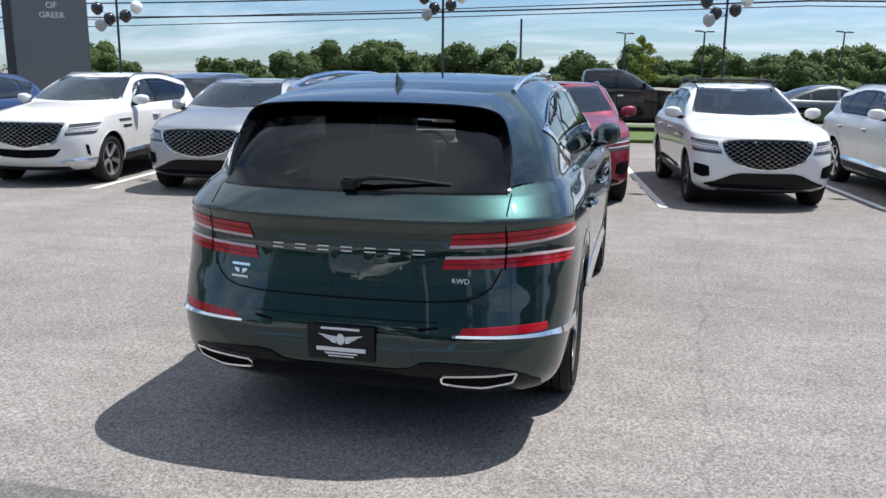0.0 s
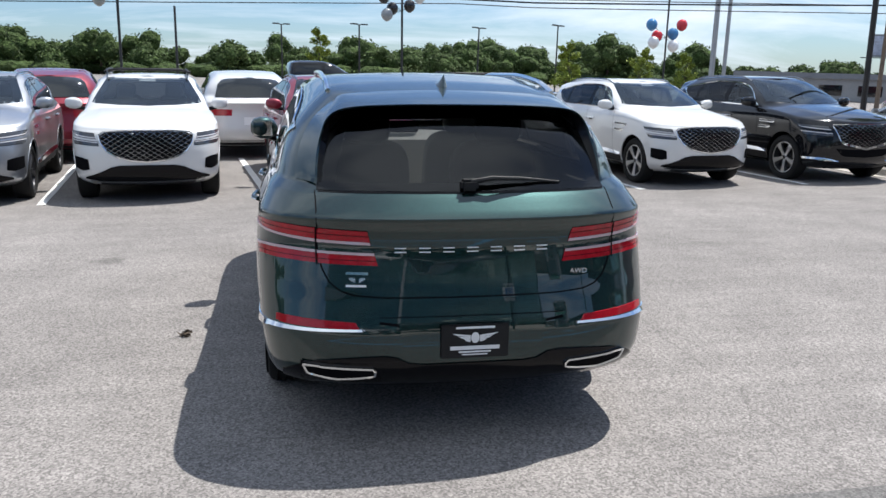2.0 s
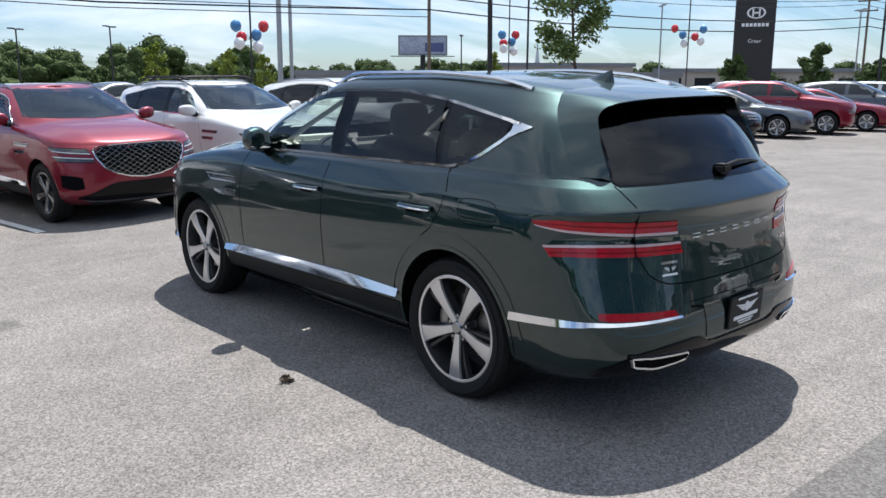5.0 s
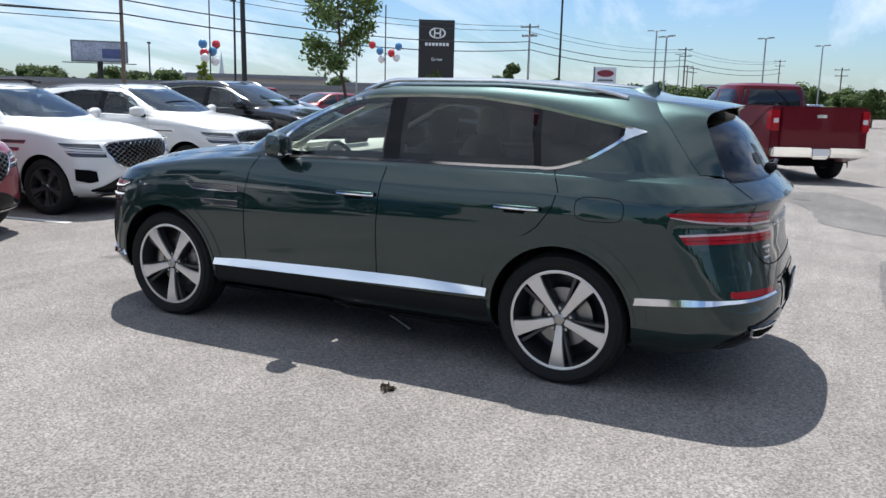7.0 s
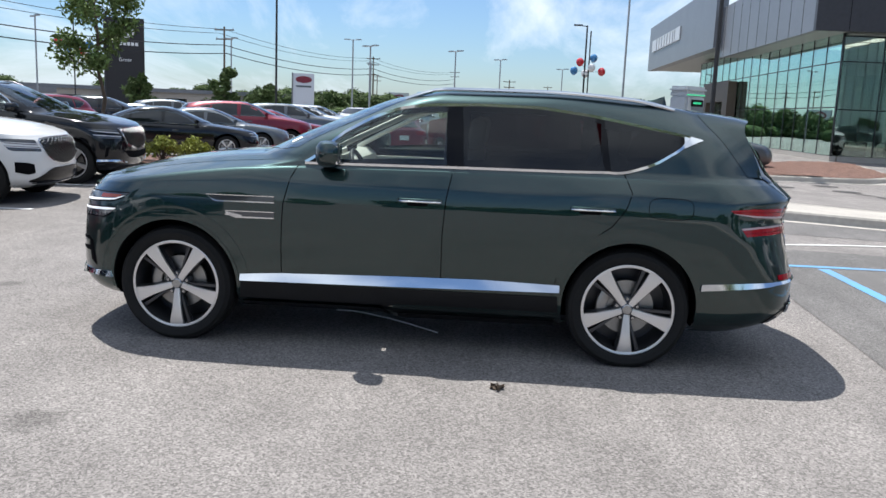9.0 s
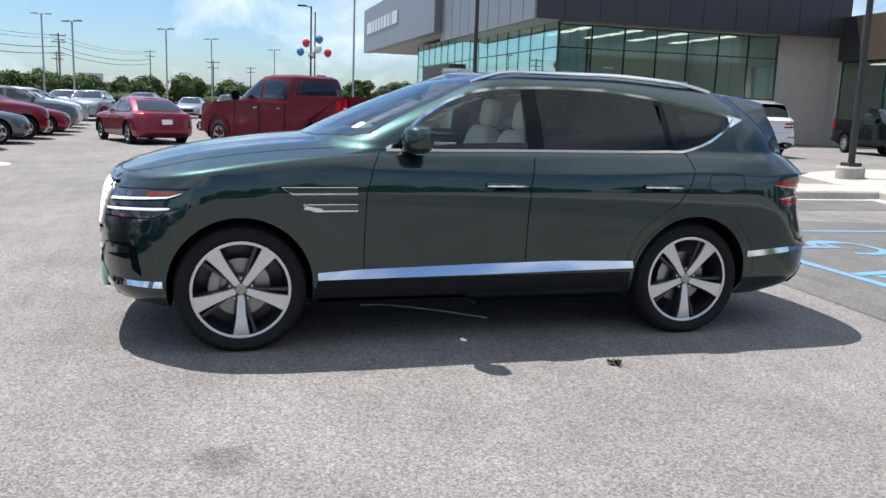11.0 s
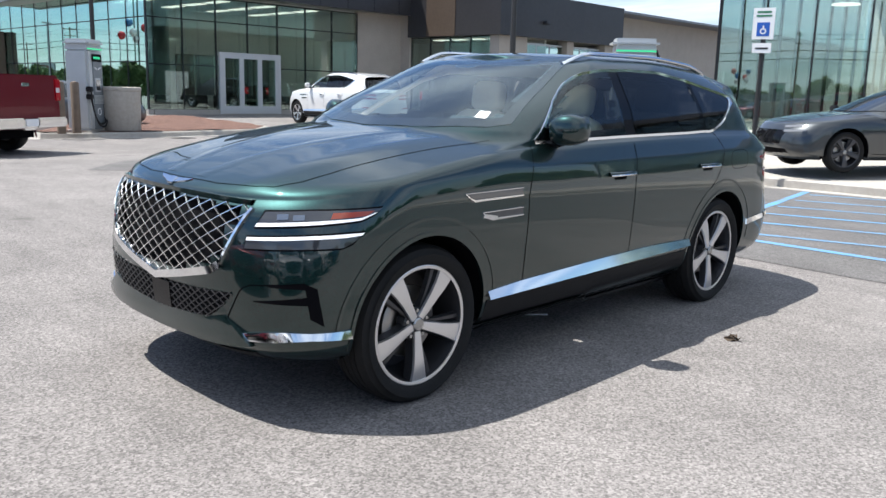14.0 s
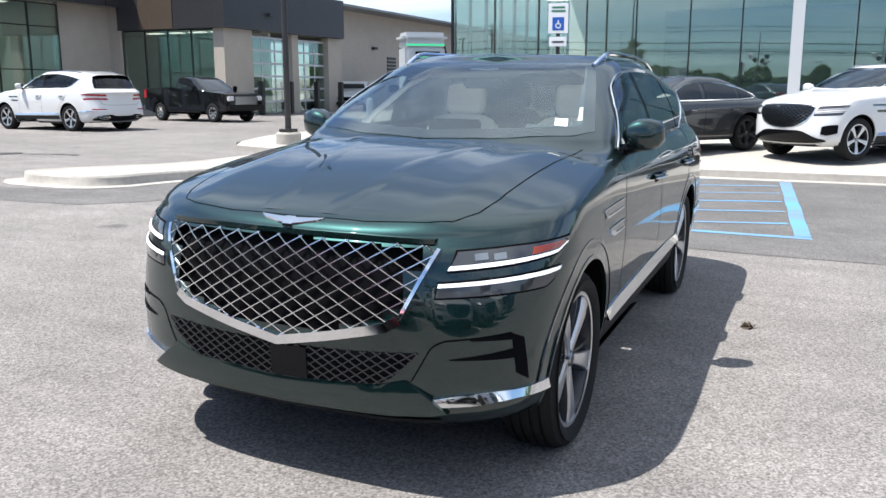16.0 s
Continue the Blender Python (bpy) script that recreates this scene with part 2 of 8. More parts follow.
def sheet(bm, rows):
    """A quad sheet through a grid of points."""
    vs = [[bm.verts.new(p) for p in r] for r in rows]
    return [bm.faces.new((a[i], a[i + 1], b[i + 1], b[i])) for a, b in zip(vs, vs[1:]) for i in range(len(a) - 1)]


def prism(bm, outline, z0, z1):
    """A flat slab with a polygon outline in x, y."""
    lo = [bm.verts.new((x, y, z0)) for x, y in outline]
    hi = [bm.verts.new((x, y, z1)) for x, y in outline]
    n = len(lo)
    fs = [bm.faces.new((lo[i], lo[(i + 1) % n], hi[(i + 1) % n], hi[i])) for i in range(n)]
    fs += [bm.faces.new(hi), bm.faces.new(lo[::-1])]
    bmesh.ops.recalc_face_normals(bm, faces=fs)
    return bm


def resample(pts, n):
    """n points at even steps along a line."""
    p = np.array(pts, float)
    d = np.concatenate([[0], np.cumsum(np.linalg.norm(np.diff(p, axis=0), axis=1))])
    t = np.linspace(0, d[-1], n)
    return np.stack([np.interp(t, d, p[:, k]) for k in range(p.shape[1])], axis=1)


def pchip(xs, ys, x):
    """A smooth curve without overshoot through a table."""
    xs, ys = np.asarray(xs, float), np.asarray(ys, float)
    if xs[0] > xs[-1]:
        xs, ys = xs[::-1], ys[::-1]
    h, d = np.diff(xs), np.diff(ys) / np.diff(xs)
    m = np.zeros(len(xs))
    m[0], m[-1] = d[0], d[-1]
    for i in range(1, len(xs) - 1):
        if d[i - 1] * d[i] > 0:
            w1, w2 = 2 * h[i] + h[i - 1], h[i] + 2 * h[i - 1]
            m[i] = (w1 + w2) / (w1 / d[i - 1] + w2 / d[i])
    x = np.clip(x, xs[0], xs[-1])
    i = np.clip(np.searchsorted(xs, x) - 1, 0, len(h) - 1)
    t = (x - xs[i]) / h[i]
    return (2 * t**3 - 3 * t**2 + 1) * ys[i] + (t**3 - 2 * t**2 + t) * h[i] * m[i] + (-2 * t**3 + 3 * t**2) * ys[i + 1] + (t**3 - t**2) * h[i] * m[i + 1]


def smooth(a, b, x):
    t = np.clip((x - a) / (b - a), 0, 1)
    return t * t * (3 - 2 * t)


def inside(poly, x, y):
    c, n = False, len(poly)
    for i in range(n):
        (x0, y0), (x1, y1) = poly[i], poly[i - 1]
        if (y0 > y) != (y1 > y) and x < (x1 - x0) * (y - y0) / (y1 - y0) + x0:
            c = not c
    return c


# ---- cars ----
# a body is a stack of rings seen from above, each running from the middle of the nose round the corner, along the flank and round to the middle of the tail:
# half width, nose, tail, length and squareness of the front and rear corners, and the height along the car
SUV = dict(
    rings=[
        (0.830, 2.10, -2.38, 0.50, 2.8, 0.45, 3.0, [(2.3, 0.215), (1.9, 0.24), (-1.9, 0.24), (-2.6, 0.26)]),
        (0.925, 2.235, -2.545, 0.52, 2.8, 0.48, 3.0, [(2.3, 0.285), (1.9, 0.31), (-1.9, 0.32), (-2.6, 0.34)]),
        (0.955, 2.305, -2.605, 0.56, 2.9, 0.50, 3.0, [(2.4, 0.40), (-2.6, 0.43)]),
        (0.970, 2.322, -2.612, 0.60, 2.8, 0.52, 3.0, [(2.4, 0.53), (-2.6, 0.55)]),
        (0.979, 2.325, -2.585, 0.62, 2.7, 0.54, 2.9, [(2.4, 0.67), (-2.6, 0.69)]),
        (0.984, 2.315, -2.552, 0.64, 2.6, 0.56, 2.8, [(2.4, 0.81), (-2.6, 0.83)]),
        (0.977, 2.290, -2.535, 0.66, 2.5, 0.58, 2.7, [(2.4, 0.925), (1.4, 0.97), (-1.4, 0.99), (-2.6, 0.98)]),
        (0.966, 2.252, -2.576, 0.68, 2.4, 0.60, 2.7, [(2.4, 0.970), (2.1, 0.994), (1.5, 1.062), (0.8, 1.088), (0, 1.083), (-0.7, 1.078), (-1.4, 1.093), (-2.1, 1.079), (-2.55, 1.090)]),
        (0.963, 2.248, -2.578, 0.68, 2.4, 0.60, 2.7, [(2.4, 0.978), (2.1, 1.002), (1.5, 1.072), (0.8, 1.10), (0, 1.095), (-0.7, 1.09), (-1.4, 1.105), (-2.1, 1.09), (-2.55, 1.10)]),
        (0.918, 2.205, -2.492, 0.70, 2.3, 0.62, 2.6, [(2.4, 1.008), (2.1, 1.036), (1.5, 1.120), (0.8, 1.175), (0, 1.19), (-1.4, 1.20), (-2.1, 1.19), (-2.55, 1.18)]),
        (0.888, 1.060, -2.440, 0.48, 2.3, 0.62, 2.5, [(1.2, 1.25), (0.8, 1.235), (0, 1.22), (-1.4, 1.23), (-2.5, 1.225)]),
        (0.845, 0.790, -2.368, 0.44, 2.3, 0.60, 2.5, [(1.0, 1.375), (0, 1.37), (-1.5, 1.37), (-2.45, 1.345)]),
        (0.778, 0.430, -2.275, 0.40, 2.3, 0.58, 2.4, [(0.6, 1.535), (0, 1.515), (-1.2, 1.50), (-2.3, 1.475)]),
        (0.700, 0.170, -2.195, 0.38, 2.3, 0.54, 2.4, [(0.3, 1.625), (-0.2, 1.642), (-0.8, 1.642), (-1.3, 1.608), (-1.8, 1.56), (-2.25, 1.53)]),
        (0.600, 0.020, -2.130, 0.34, 2.3, 0.50, 2.4, [(0.1, 1.662), (-0.3, 1.695), (-0.9, 1.70), (-1.5, 1.665), (-1.95, 1.605), (-2.2, 1.57)]),
    ],
    hood_ring=9, steps=[2, 3, 3, 3, 4, 4, 4, 1, 3, 7, 5, 5, 4, 3],
    hood=([2.3, 2.205, 2.1, 1.76, 1.27, 0.95, 0.7], [0.99, 1.028, 1.066, 1.158, 1.233, 1.262, 1.27], 0.085), hood_blend=(0.62, 1.0),
    hubs=(1.4775, -1.4775), hub_z=0.375, arch=0.426, arch_min_x=0.5,
    dlo_top=[(0.60, 1.215), (0.39, 1.405), (0.21, 1.507), (0.03, 1.575), (-0.15, 1.603), (-0.5, 1.615), (-0.86, 1.611), (-1.21, 1.57), (-1.56, 1.508), (-1.75, 1.475), (-1.80, 1.462)],
    dlo_low=[(0.60, 1.21), (0.21, 1.212), (-0.36, 1.218), (-1.05, 1.224), (-1.40, 1.232), (-1.58, 1.29), (-1.75, 1.395), (-1.80, 1.452)],
    panes=[(0.55, -0.29), (-0.40, -1.28), (-1.32, -1.74)], pane_rake=0.10,
    shield=[(0.0, 1.045, 1.262), (0.40, 0.97, 1.257), (0.70, 0.80, 1.245), (0.785, 0.66, 1.24)],
    shield_top=[(0.0, 0.150, 1.64), (0.40, 0.07, 1.635), (0.60, -0.04, 1.62)],
    rear_low=[(0.0, 1.205), (0.40, 1.205), (0.685, 1.20)], rear_top=[(0.0, 1.572), (0.40, 1.562), (0.55, 1.528), (0.612, 1.46)],
)
SEDAN = dict(
    rings=[
        (0.80, 2.22, -2.32, 0.50, 2.8, 0.45, 3.0, [(2.3, 0.20), (-2.6, 0.24)]),
        (0.895, 2.36, -2.45, 0.55, 2.7, 0.48, 3.0, [(2.4, 0.27), (-2.6, 0.30)]),
        (0.918, 2.42, -2.51, 0.58, 2.7, 0.50, 3.0, [(2.4, 0.38), (-2.6, 0.42)]),
        (0.925, 2.43, -2.52, 0.62, 2.6, 0.55, 2.9, [(2.4, 0.52), (-2.6, 0.56)]),
        (0.930, 2.40, -2.49, 0.66, 2.5, 0.58, 2.8, [(2.4, 0.65), (-2.6, 0.72)]),
        (0.925, 2.34, -2.47, 0.70, 2.4, 0.60, 2.7, [(2.4, 0.74), (0.8, 0.82), (-1.4, 0.85), (-2.6, 0.88)]),
        (0.880, 2.27, -2.44, 0.72, 2.3, 0.62, 2.6, [(2.4, 0.79), (1.5, 0.88), (0.8, 0.93), (-1.4, 0.97), (-2.6, 0.98)]),
        (0.845, 1.10, -2.02, 0.48, 2.3, 0.40, 2.4, [(1.2, 1.0), (0.6, 0.965), (-1.4, 1.00), (-2.0, 1.02)]),
        (0.790, 0.75, -1.80, 0.44, 2.3, 0.40, 2.4, [(1.0, 1.13), (-1.5, 1.14), (-2.0, 1.13)]),
        (0.710, 0.38, -1.50, 0.40, 2.3, 0.40, 2.4, [(0.6, 1.29), (-1.5, 1.27)]),
        (0.630, 0.08, -1.22, 0.38, 2.3, 0.40, 2.4, [(0.3, 1.385), (-0.4, 1.41), (-1.3, 1.36)]),
        (0.540, -0.06, -1.06, 0.34, 2.3, 0.36, 2.4, [(0.1, 1.42), (-0.4, 1.445), (-1.1, 1.41)]),
    ],
    hood_ring=6, steps=[1, 2, 2, 2, 3, 3, 6, 4, 4, 3, 2],
    hood=([2.3, 1.9, 1.3, 0.95, 0.7], [0.80, 0.90, 0.99, 1.02, 1.03], 0.07), hood_blend=(0.66, 1.0),
    hubs=(1.45, -1.45), hub_z=0.345, arch=0.39, arch_min_x=0.5,
    dlo_top=[(0.62, 0.985), (0.35, 1.16), (0.1, 1.27), (-0.2, 1.325), (-0.6, 1.33), (-1.0, 1.28), (-1.35, 1.19), (-1.62, 1.08), (-1.66, 1.06)],
    dlo_low=[(0.62, 0.98), (0.0, 0.985), (-0.8, 0.995), (-1.3, 1.005), (-1.55, 1.02), (-1.66, 1.05)],
    panes=[(0.58, -0.28), (-0.36, -1.18), (-1.22, -1.60)], pane_rake=0.10,
    shield=[(0.0, 1.06, 1.02), (0.40, 0.98, 1.015), (0.74, 0.72, 0.99)], shield_top=[(0.0, 0.08, 1.39), (0.40, 0.0, 1.385), (0.54, -0.08, 1.375)],
    rear_low=None, rear_top=None,
)
EYE_FAR = 6.0


def ring_row(r, nf, ns, nr, spec):
    w, f, b, cf, ef, cb, eb, prof = r
    a = np.linspace(0, math.pi / 2, nf + 1)
    x = [w * np.sin(a) ** (2 / ef)]
    y = [f - cf + cf * np.cos(a) ** (2 / ef)]
    t = np.linspace(0, 1, ns + 1)[1:-1]
    y.append((f - cf) + t * ((b + cb) - (f - cf)))
    x.append(np.full(len(t), w))
    a = a[::-1][:]
    a = np.linspace(math.pi / 2, 0, nr + 1)
    x.append(w * np.sin(a) ** (2 / eb))
    y.append(b + cb - cb * np.cos(a) ** (2 / eb))
    x, y = np.concatenate(x), np.concatenate(y)
    py, pz = zip(*prof)
    return x, y, pchip(py, pz, y) if len(py) > 2 else np.interp(y, py[::-1], pz[::-1])


def shell(spec, nf, ns, nr, fine=1.0):
    """The closed skin of a car body, before openings are cut, as rows of points for one half."""
    base = [ring_row(r, nf, ns, nr, spec) for r in spec["rings"]]
    X, Y, Z = (np.array([b[k] for b in base]) for k in range(3))
    hr = spec["hood_ring"]
    rows = []
    lv = np.arange(len(base))
    steps = [max(1, round(s * fine)) for s in spec["steps"]]
    v = np.concatenate([[k + i / s for i in range(s)] for k, s in enumerate(steps)] + [[len(base) - 1]])
    low, high = lv <= hr, lv >= hr + 1
    hy, hz, crown = spec["hood"]
    for q in v:
        if q <= hr:
            px, py, pz = (np.array([pchip(lv[low], G[low, i], q) for i in range(G.shape[1])]) for G in (X, Y, Z))
        elif q >= hr + 1:
            px, py, pz = (np.array([pchip(lv[high], G[high, i], q) for i in range(G.shape[1])]) for G in (X, Y, Z))
        else:
            t = q - hr
            px, py, pz = ((1 - t) * G[hr] + t * G[hr + 1] for G in (X, Y, Z))
        if hr - 1 < q <= hr + 1:
            k = smooth(spec["hood_blend"][0], spec["hood_blend"][1], py) * min(1.0, (q - hr + 1))
            top = pchip(hy, hz, py) - crown * np.abs(px / 0.9) ** 2.6
            # the bonnet carries two soft ridges that run back to the windscreen pillars
            top += 0.010 * np.exp(-((px - (0.62 - 0.07 * (py - 1))) / 0.09) ** 2)
            pz = pz + (top - pz) * k
        # flanks swell over the wheels and draw in between them and towards the nose
        g = 1 + 0.010 * (np.exp(-((py - spec["hubs"][0]) / 0.5) ** 2) + 1.3 * np.exp(-((py - spec["hubs"][1]) / 0.6) ** 2)) * smooth(1.5, 4, q) * (1 - smooth(hr - 1.0, hr + 0.5, q)) - 0.008
        rows.append(np.stack([px * g, py, pz], axis=1))
    last = rows[-1]
    for t in (0.25, 0.5, 0.75, 1.0):
        r = last.copy()
        r[:, 0] *= 1 - t
        r[:, 2] += 0.022 * (1 - (1 - t) ** 2)
        rows.append(r)
    return rows


def skin(rows):
    bm = bmesh.new()
    n = len(rows[0])
    right = [[bm.verts.new(p) for p in r] for r in rows]
    left = [[bm.verts.new((-p[0], p[1], p[2])) for p in r] for r in rows]
    for a, b in zip(right, right[1:]):
        for i in range(n - 1):
            bm.faces.new((a[i], b[i], b[i + 1], a[i + 1]))
    for a, b in zip(left, left[1:]):
        for i in range(n - 1):
            bm.faces.new((a[i], a[i + 1], b[i + 1], b[i]))
    bmesh.ops.remove_doubles(bm, verts=bm.verts, dist=0.0004)
    bmesh.ops.recalc_face_normals(bm, faces=bm.faces)
    return bm


class Form:
    """A car skin on which panels, trims and lamps can be laid."""

    def __init__(self, spec, nf=18, ns=90, nr=18, fine=1.0):
        self.spec = spec
        self.bm = skin(shell(spec, nf, ns, nr, fine))
        self.tree = BVHTree.FromBMesh(self.bm)

    def on(self, p, way, off=0.0):
        """The point of the skin met along a way through p, lifted off it."""
        p, way = Vector(p), Vector(way).normalized()
        hit, nor, _, _ = self.tree.ray_cast(p - way * EYE_FAR, way)
        if hit is None:
            hit, nor, _, _ = self.tree.find_nearest(p)
        if nor.dot(way) > 0:
            nor = -nor
        return hit + nor * off

    def panel(self, low, top, way, nu=24, nv=4, off=0.003, skirt=0.012, bm=None, flip=False, tilt=0.0):
        """A patch between two lines, laid on the skin, with its edges turned in."""
        bm = bm or bmesh.new()
        s = -1 if flip else 1
        low, top = resample(low, nu + 1), resample(top, nu + 1)
        way = (way[0] * s, way[1], way[2])
        rows = []
        for j in range(nv + 1):
            rows.append([self.on(((1 - j / nv) * a + j / nv * b) * np.array([s, 1, 1]), way, off + tilt * (1 - j / nv)) for a, b in zip(low, top)])
        vs = [[bm.verts.new(p) for p in r] for r in rows]
        fs = [bm.faces.new((a[i], a[i + 1], b[i + 1], b[i])) for a, b in zip(vs, vs[1:]) for i in range(nu)]
        if skirt:
            rim = vs[0] + [r[-1] for r in vs[1:]] + vs[-1][-2::-1] + [r[0] for r in vs[-2:0:-1]]
            d = Vector(way).normalized() * skirt
            dn = [bm.verts.new(v.co + d) for v in rim]
            n = len(rim)
            fs += [bm.faces.new((rim[i], dn[i], dn[(i + 1) % n], rim[(i + 1) % n])) for i in range(n)]
        bmesh.ops.recalc_face_normals(bm, faces=fs)
        mid = fs[len(vs[0]) // 2]
        mid.normal_update()
        if mid.normal.dot(Vector(way)) > 0:
            bmesh.ops.reverse_faces(bm, faces=fs)
        return bm

    def ribbon(self, line, way, width=0.005, off=0.0015, step=0.03, bm=None, flip=False, closed=False, height=0.0):
        """A narrow strip that follows a line on the skin."""
        bm = bm or bmesh.new()
        s = -1 if flip else 1
        line = np.array(line, float)
        n = max(4, int(np.linalg.norm(np.diff(line, axis=0), axis=1).sum() / step))
        way = Vector((way[0] * s, way[1], way[2])).normalized()
        pts = [self.on(p * np.array([s, 1, 1]), way, off) for p in resample(line, n + 1)]
        a, b = [], []
        for i, p in enumerate(pts):
            d = (pts[min(i + 1, n)] - pts[max(i - 1, 0)]).normalized()
            side = d.cross(way).normalized() * width / 2
            a.append(p + side); b.append(p - side)
        if height:
            fs = sheet(bm, [[q + way * height for q in a], a, b, [q + way * height for q in b]])
        else:
            fs = sheet(bm, [a, b])
        bmesh.ops.recalc_face_normals(bm, faces=fs)
        fs[len(fs) // 2].normal_update()
        if fs[len(fs) // 2].normal.dot(way) > 0:
            bmesh.ops.reverse_faces(bm, faces=fs)
        return bm

    def cut(self, test):
        """Opens the skin where test holds for a whole face."""
        gone = [f for f in self.bm.faces if all(test(v.co) for v in f.verts)]
        bmesh.ops.delete(self.bm, geom=gone, context="FACES")

    def cut_arch(self, y, z, r):
        gone = [f for f in self.bm.faces if abs(f.calc_center_median().x) > self.spec["arch_min_x"] and math.hypot(f.calc_center_median().y - y, f.calc_center_median().z - z) < r]
        bmesh.ops.delete(self.bm, geom=gone, context="FACES")
        for e in self.bm.edges:
            if len(e.link_faces) == 1:
                for v in e.verts:
                    d = math.hypot(v.co.y - y, v.co.z - z)
                    if abs(v.co.x) > self.spec["arch_min_x"] and 0 < d < r + 0.07 and v.co.z > 0.28:
                        v.co.y, v.co.z = y + (v.co.y - y) * r / d, z + (v.co.z - z) * r / d


def wheel(parent, x, y, z, side, r=0.385, rim_r=0.262, width=0.25, face=None, spokes=5, dark=None, fine=True):
    """A tyre on a five-spoke alloy, its outer face towards side."""
    hub = new("wheel")
    hub.parent = parent
    hub.matrix_local = pose(x, y, z, 0, 0, 0 if side > 0 else 180)
    face, dark = face or RIM, dark or RIM_DARK
    w, k = width / 2, 48 if fine else 24
    bm = bmesh.new()
    tread = [(r, -w * 0.62)]
    for q in ((-0.5, -0.17, 0.17, 0.5) if fine else ()):
        tread += [(r + 0.002, w * (q - 0.05)), (r - 0.008, w * (q - 0.03)), (r - 0.008, w * (q + 0.03)), (r + 0.002, w * (q + 0.05))]
    tread += [(r, w * 0.62)]
    lathe(bm, [(rim_r - 0.004, -w * 0.8), (rim_r + 0.03, -w * 0.98), (r - 0.05, -w), (r - 0.014, -w * 0.86)] + tread + [(r - 0.014, w * 0.86), (r - 0.05, w), (rim_r + 0.055, w * 1.03), (rim_r + 0.03, w * 0.99), (rim_r + 0.006, w * 0.9), (rim_r - 0.004, w * 0.78)], k)
    part("tyre", bm, RUBBER, hub)
    bm = bmesh.new()
    lathe(bm, [(rim_r - 0.002, w * 0.86), (rim_r + 0.004, w * 0.84), (rim_r + 0.004, w * 0.74), (rim_r - 0.012, w * 0.76), (rim_r - 0.016, w * 0.84), (rim_r - 0.002, w * 0.86)], k)
    part("rim_lip", bm, face, hub)
    bm = bmesh.new()
    lathe(bm, [(rim_r - 0.012, w * 0.78), (rim_r - 0.03, w * 0.3), (rim_r - 0.035, -w * 0.8), (0.02, -w * 0.8)], k)
    part("rim_barrel", bm, dark, hub)
    bm = bmesh.new()
    lathe(bm, [(0.0, w * 0.05), (0.175, w * 0.05), (0.175, -w * 0.1)], k)
    lathe(bm, [(0.0, w * 0.25), (0.07, w * 0.25), (0.075, w * 0.05)], 24)
    part("brake_disc", bm, STEEL, hub)
    if fine:
        bm = bmesh.new()
        arc = [radians(-115 + 8 * i) for i in range(10)]
        sheet(bm, [[(d, q * math.sin(t), q * math.cos(t)) for t in arc] for d, q in ((0, .12), (w * .30, .125), (w * .36, .14), (w * .36, .175), (w * .30, .19), (0, .195))])
        part("brake_caliper", bm, STEEL, hub)
    prof = [(0.034, 0.021, 0.66), (0.055, 0.024, 0.68), (0.09, 0.026, 0.71), (0.16, 0.032, 0.78), (0.22, 0.041, 0.82), (rim_r - 0.008, 0.053, 0.80)]

    def spoke_mesh(bs, bd, i):
        m = Matrix.Rotation(2 * math.pi * i / spokes + math.pi, 4, "X")
        m2 = Matrix.Rotation(2 * math.pi * (i + 0.24) / spokes + math.pi, 4, "X")
        # broad machined face, dark flanks, and a slim dark twin beside it
        sheet(bs, [[m @ Vector((w * d - 0.012, -h, q)), m @ Vector((w * d, -h + 0.004, q)), m @ Vector((w * d + 0.002, 0, q)), m @ Vector((w * d, h - 0.004, q)), m @ Vector((w * d - 0.012, h, q))] for q, h, d in prof])
        for s in (-1, 1):
            sheet(bd, [[m @ Vector((w * d - 0.011, s * h, q)), m @ Vector((w * d - 0.055, s * (h + 0.009), q))] for q, h, d in prof])
        sheet(bd, [[m2 @ Vector((w * d - 0.045, -h * 0.35, q)), m2 @ Vector((w * d - 0.02, -h * 0.22, q)), m2 @ Vector((w * d - 0.02, h * 0.22, q)), m2 @ Vector((w * d - 0.045, h * 0.35, q))] for q, h, d in prof])
    if fine:
        bs, bd = bmesh.new(), bmesh.new()
        spoke_mesh(bs, bd, 0)
        first = part("spoke", bs, face, hub)
        flank = part("spoke_flank", bd, dark, hub)
        for i in range(1, spokes):
            for ob in (first, flank):
                c = new(ob.name.split(".")[0], ob.data)
                c.parent = hub
                c.matrix_local = Matrix.Rotation(2 * math.pi * i / spokes, 4, "X")
    else:
        bs, bd = bmesh.new(), bmesh.new()
        for i in range(spokes):
            spoke_mesh(bs, bd, i)
        part("rim_face", bs, face, hub)
        part("rim_back", bd, dark, hub)
    bm = bmesh.new()
    lathe(bm, [(0.0, w * 0.74), (0.028, w * 0.74), (0.034, w * 0.70), (0.036, w * 0.55)], 24)
    part("centre_cap", bm, CHROME_DARK, hub)
    bm = bmesh.new()
    lathe(bm, [(0.030, w * 0.60), (0.080, w * 0.52), (0.088, w * 0.2)], 30)
    part("hub_plate", bm, dark, hub)
    if fine:
        for i in range(5):
            a = 2 * math.pi * i / 5 + math.pi / 2
            bm = bmesh.new()
            lathe(bm, [(0.0, w * 0.62), (0.010, w * 0.62), (0.0125, w * 0.50)], 6)
            bmesh.ops.translate(bm, verts=bm.verts, vec=(0, 0.067 * math.cos(a), 0.067 * math.sin(a)))
            part("lug_nut", bm, CHROME_DARK, hub)
    return hub


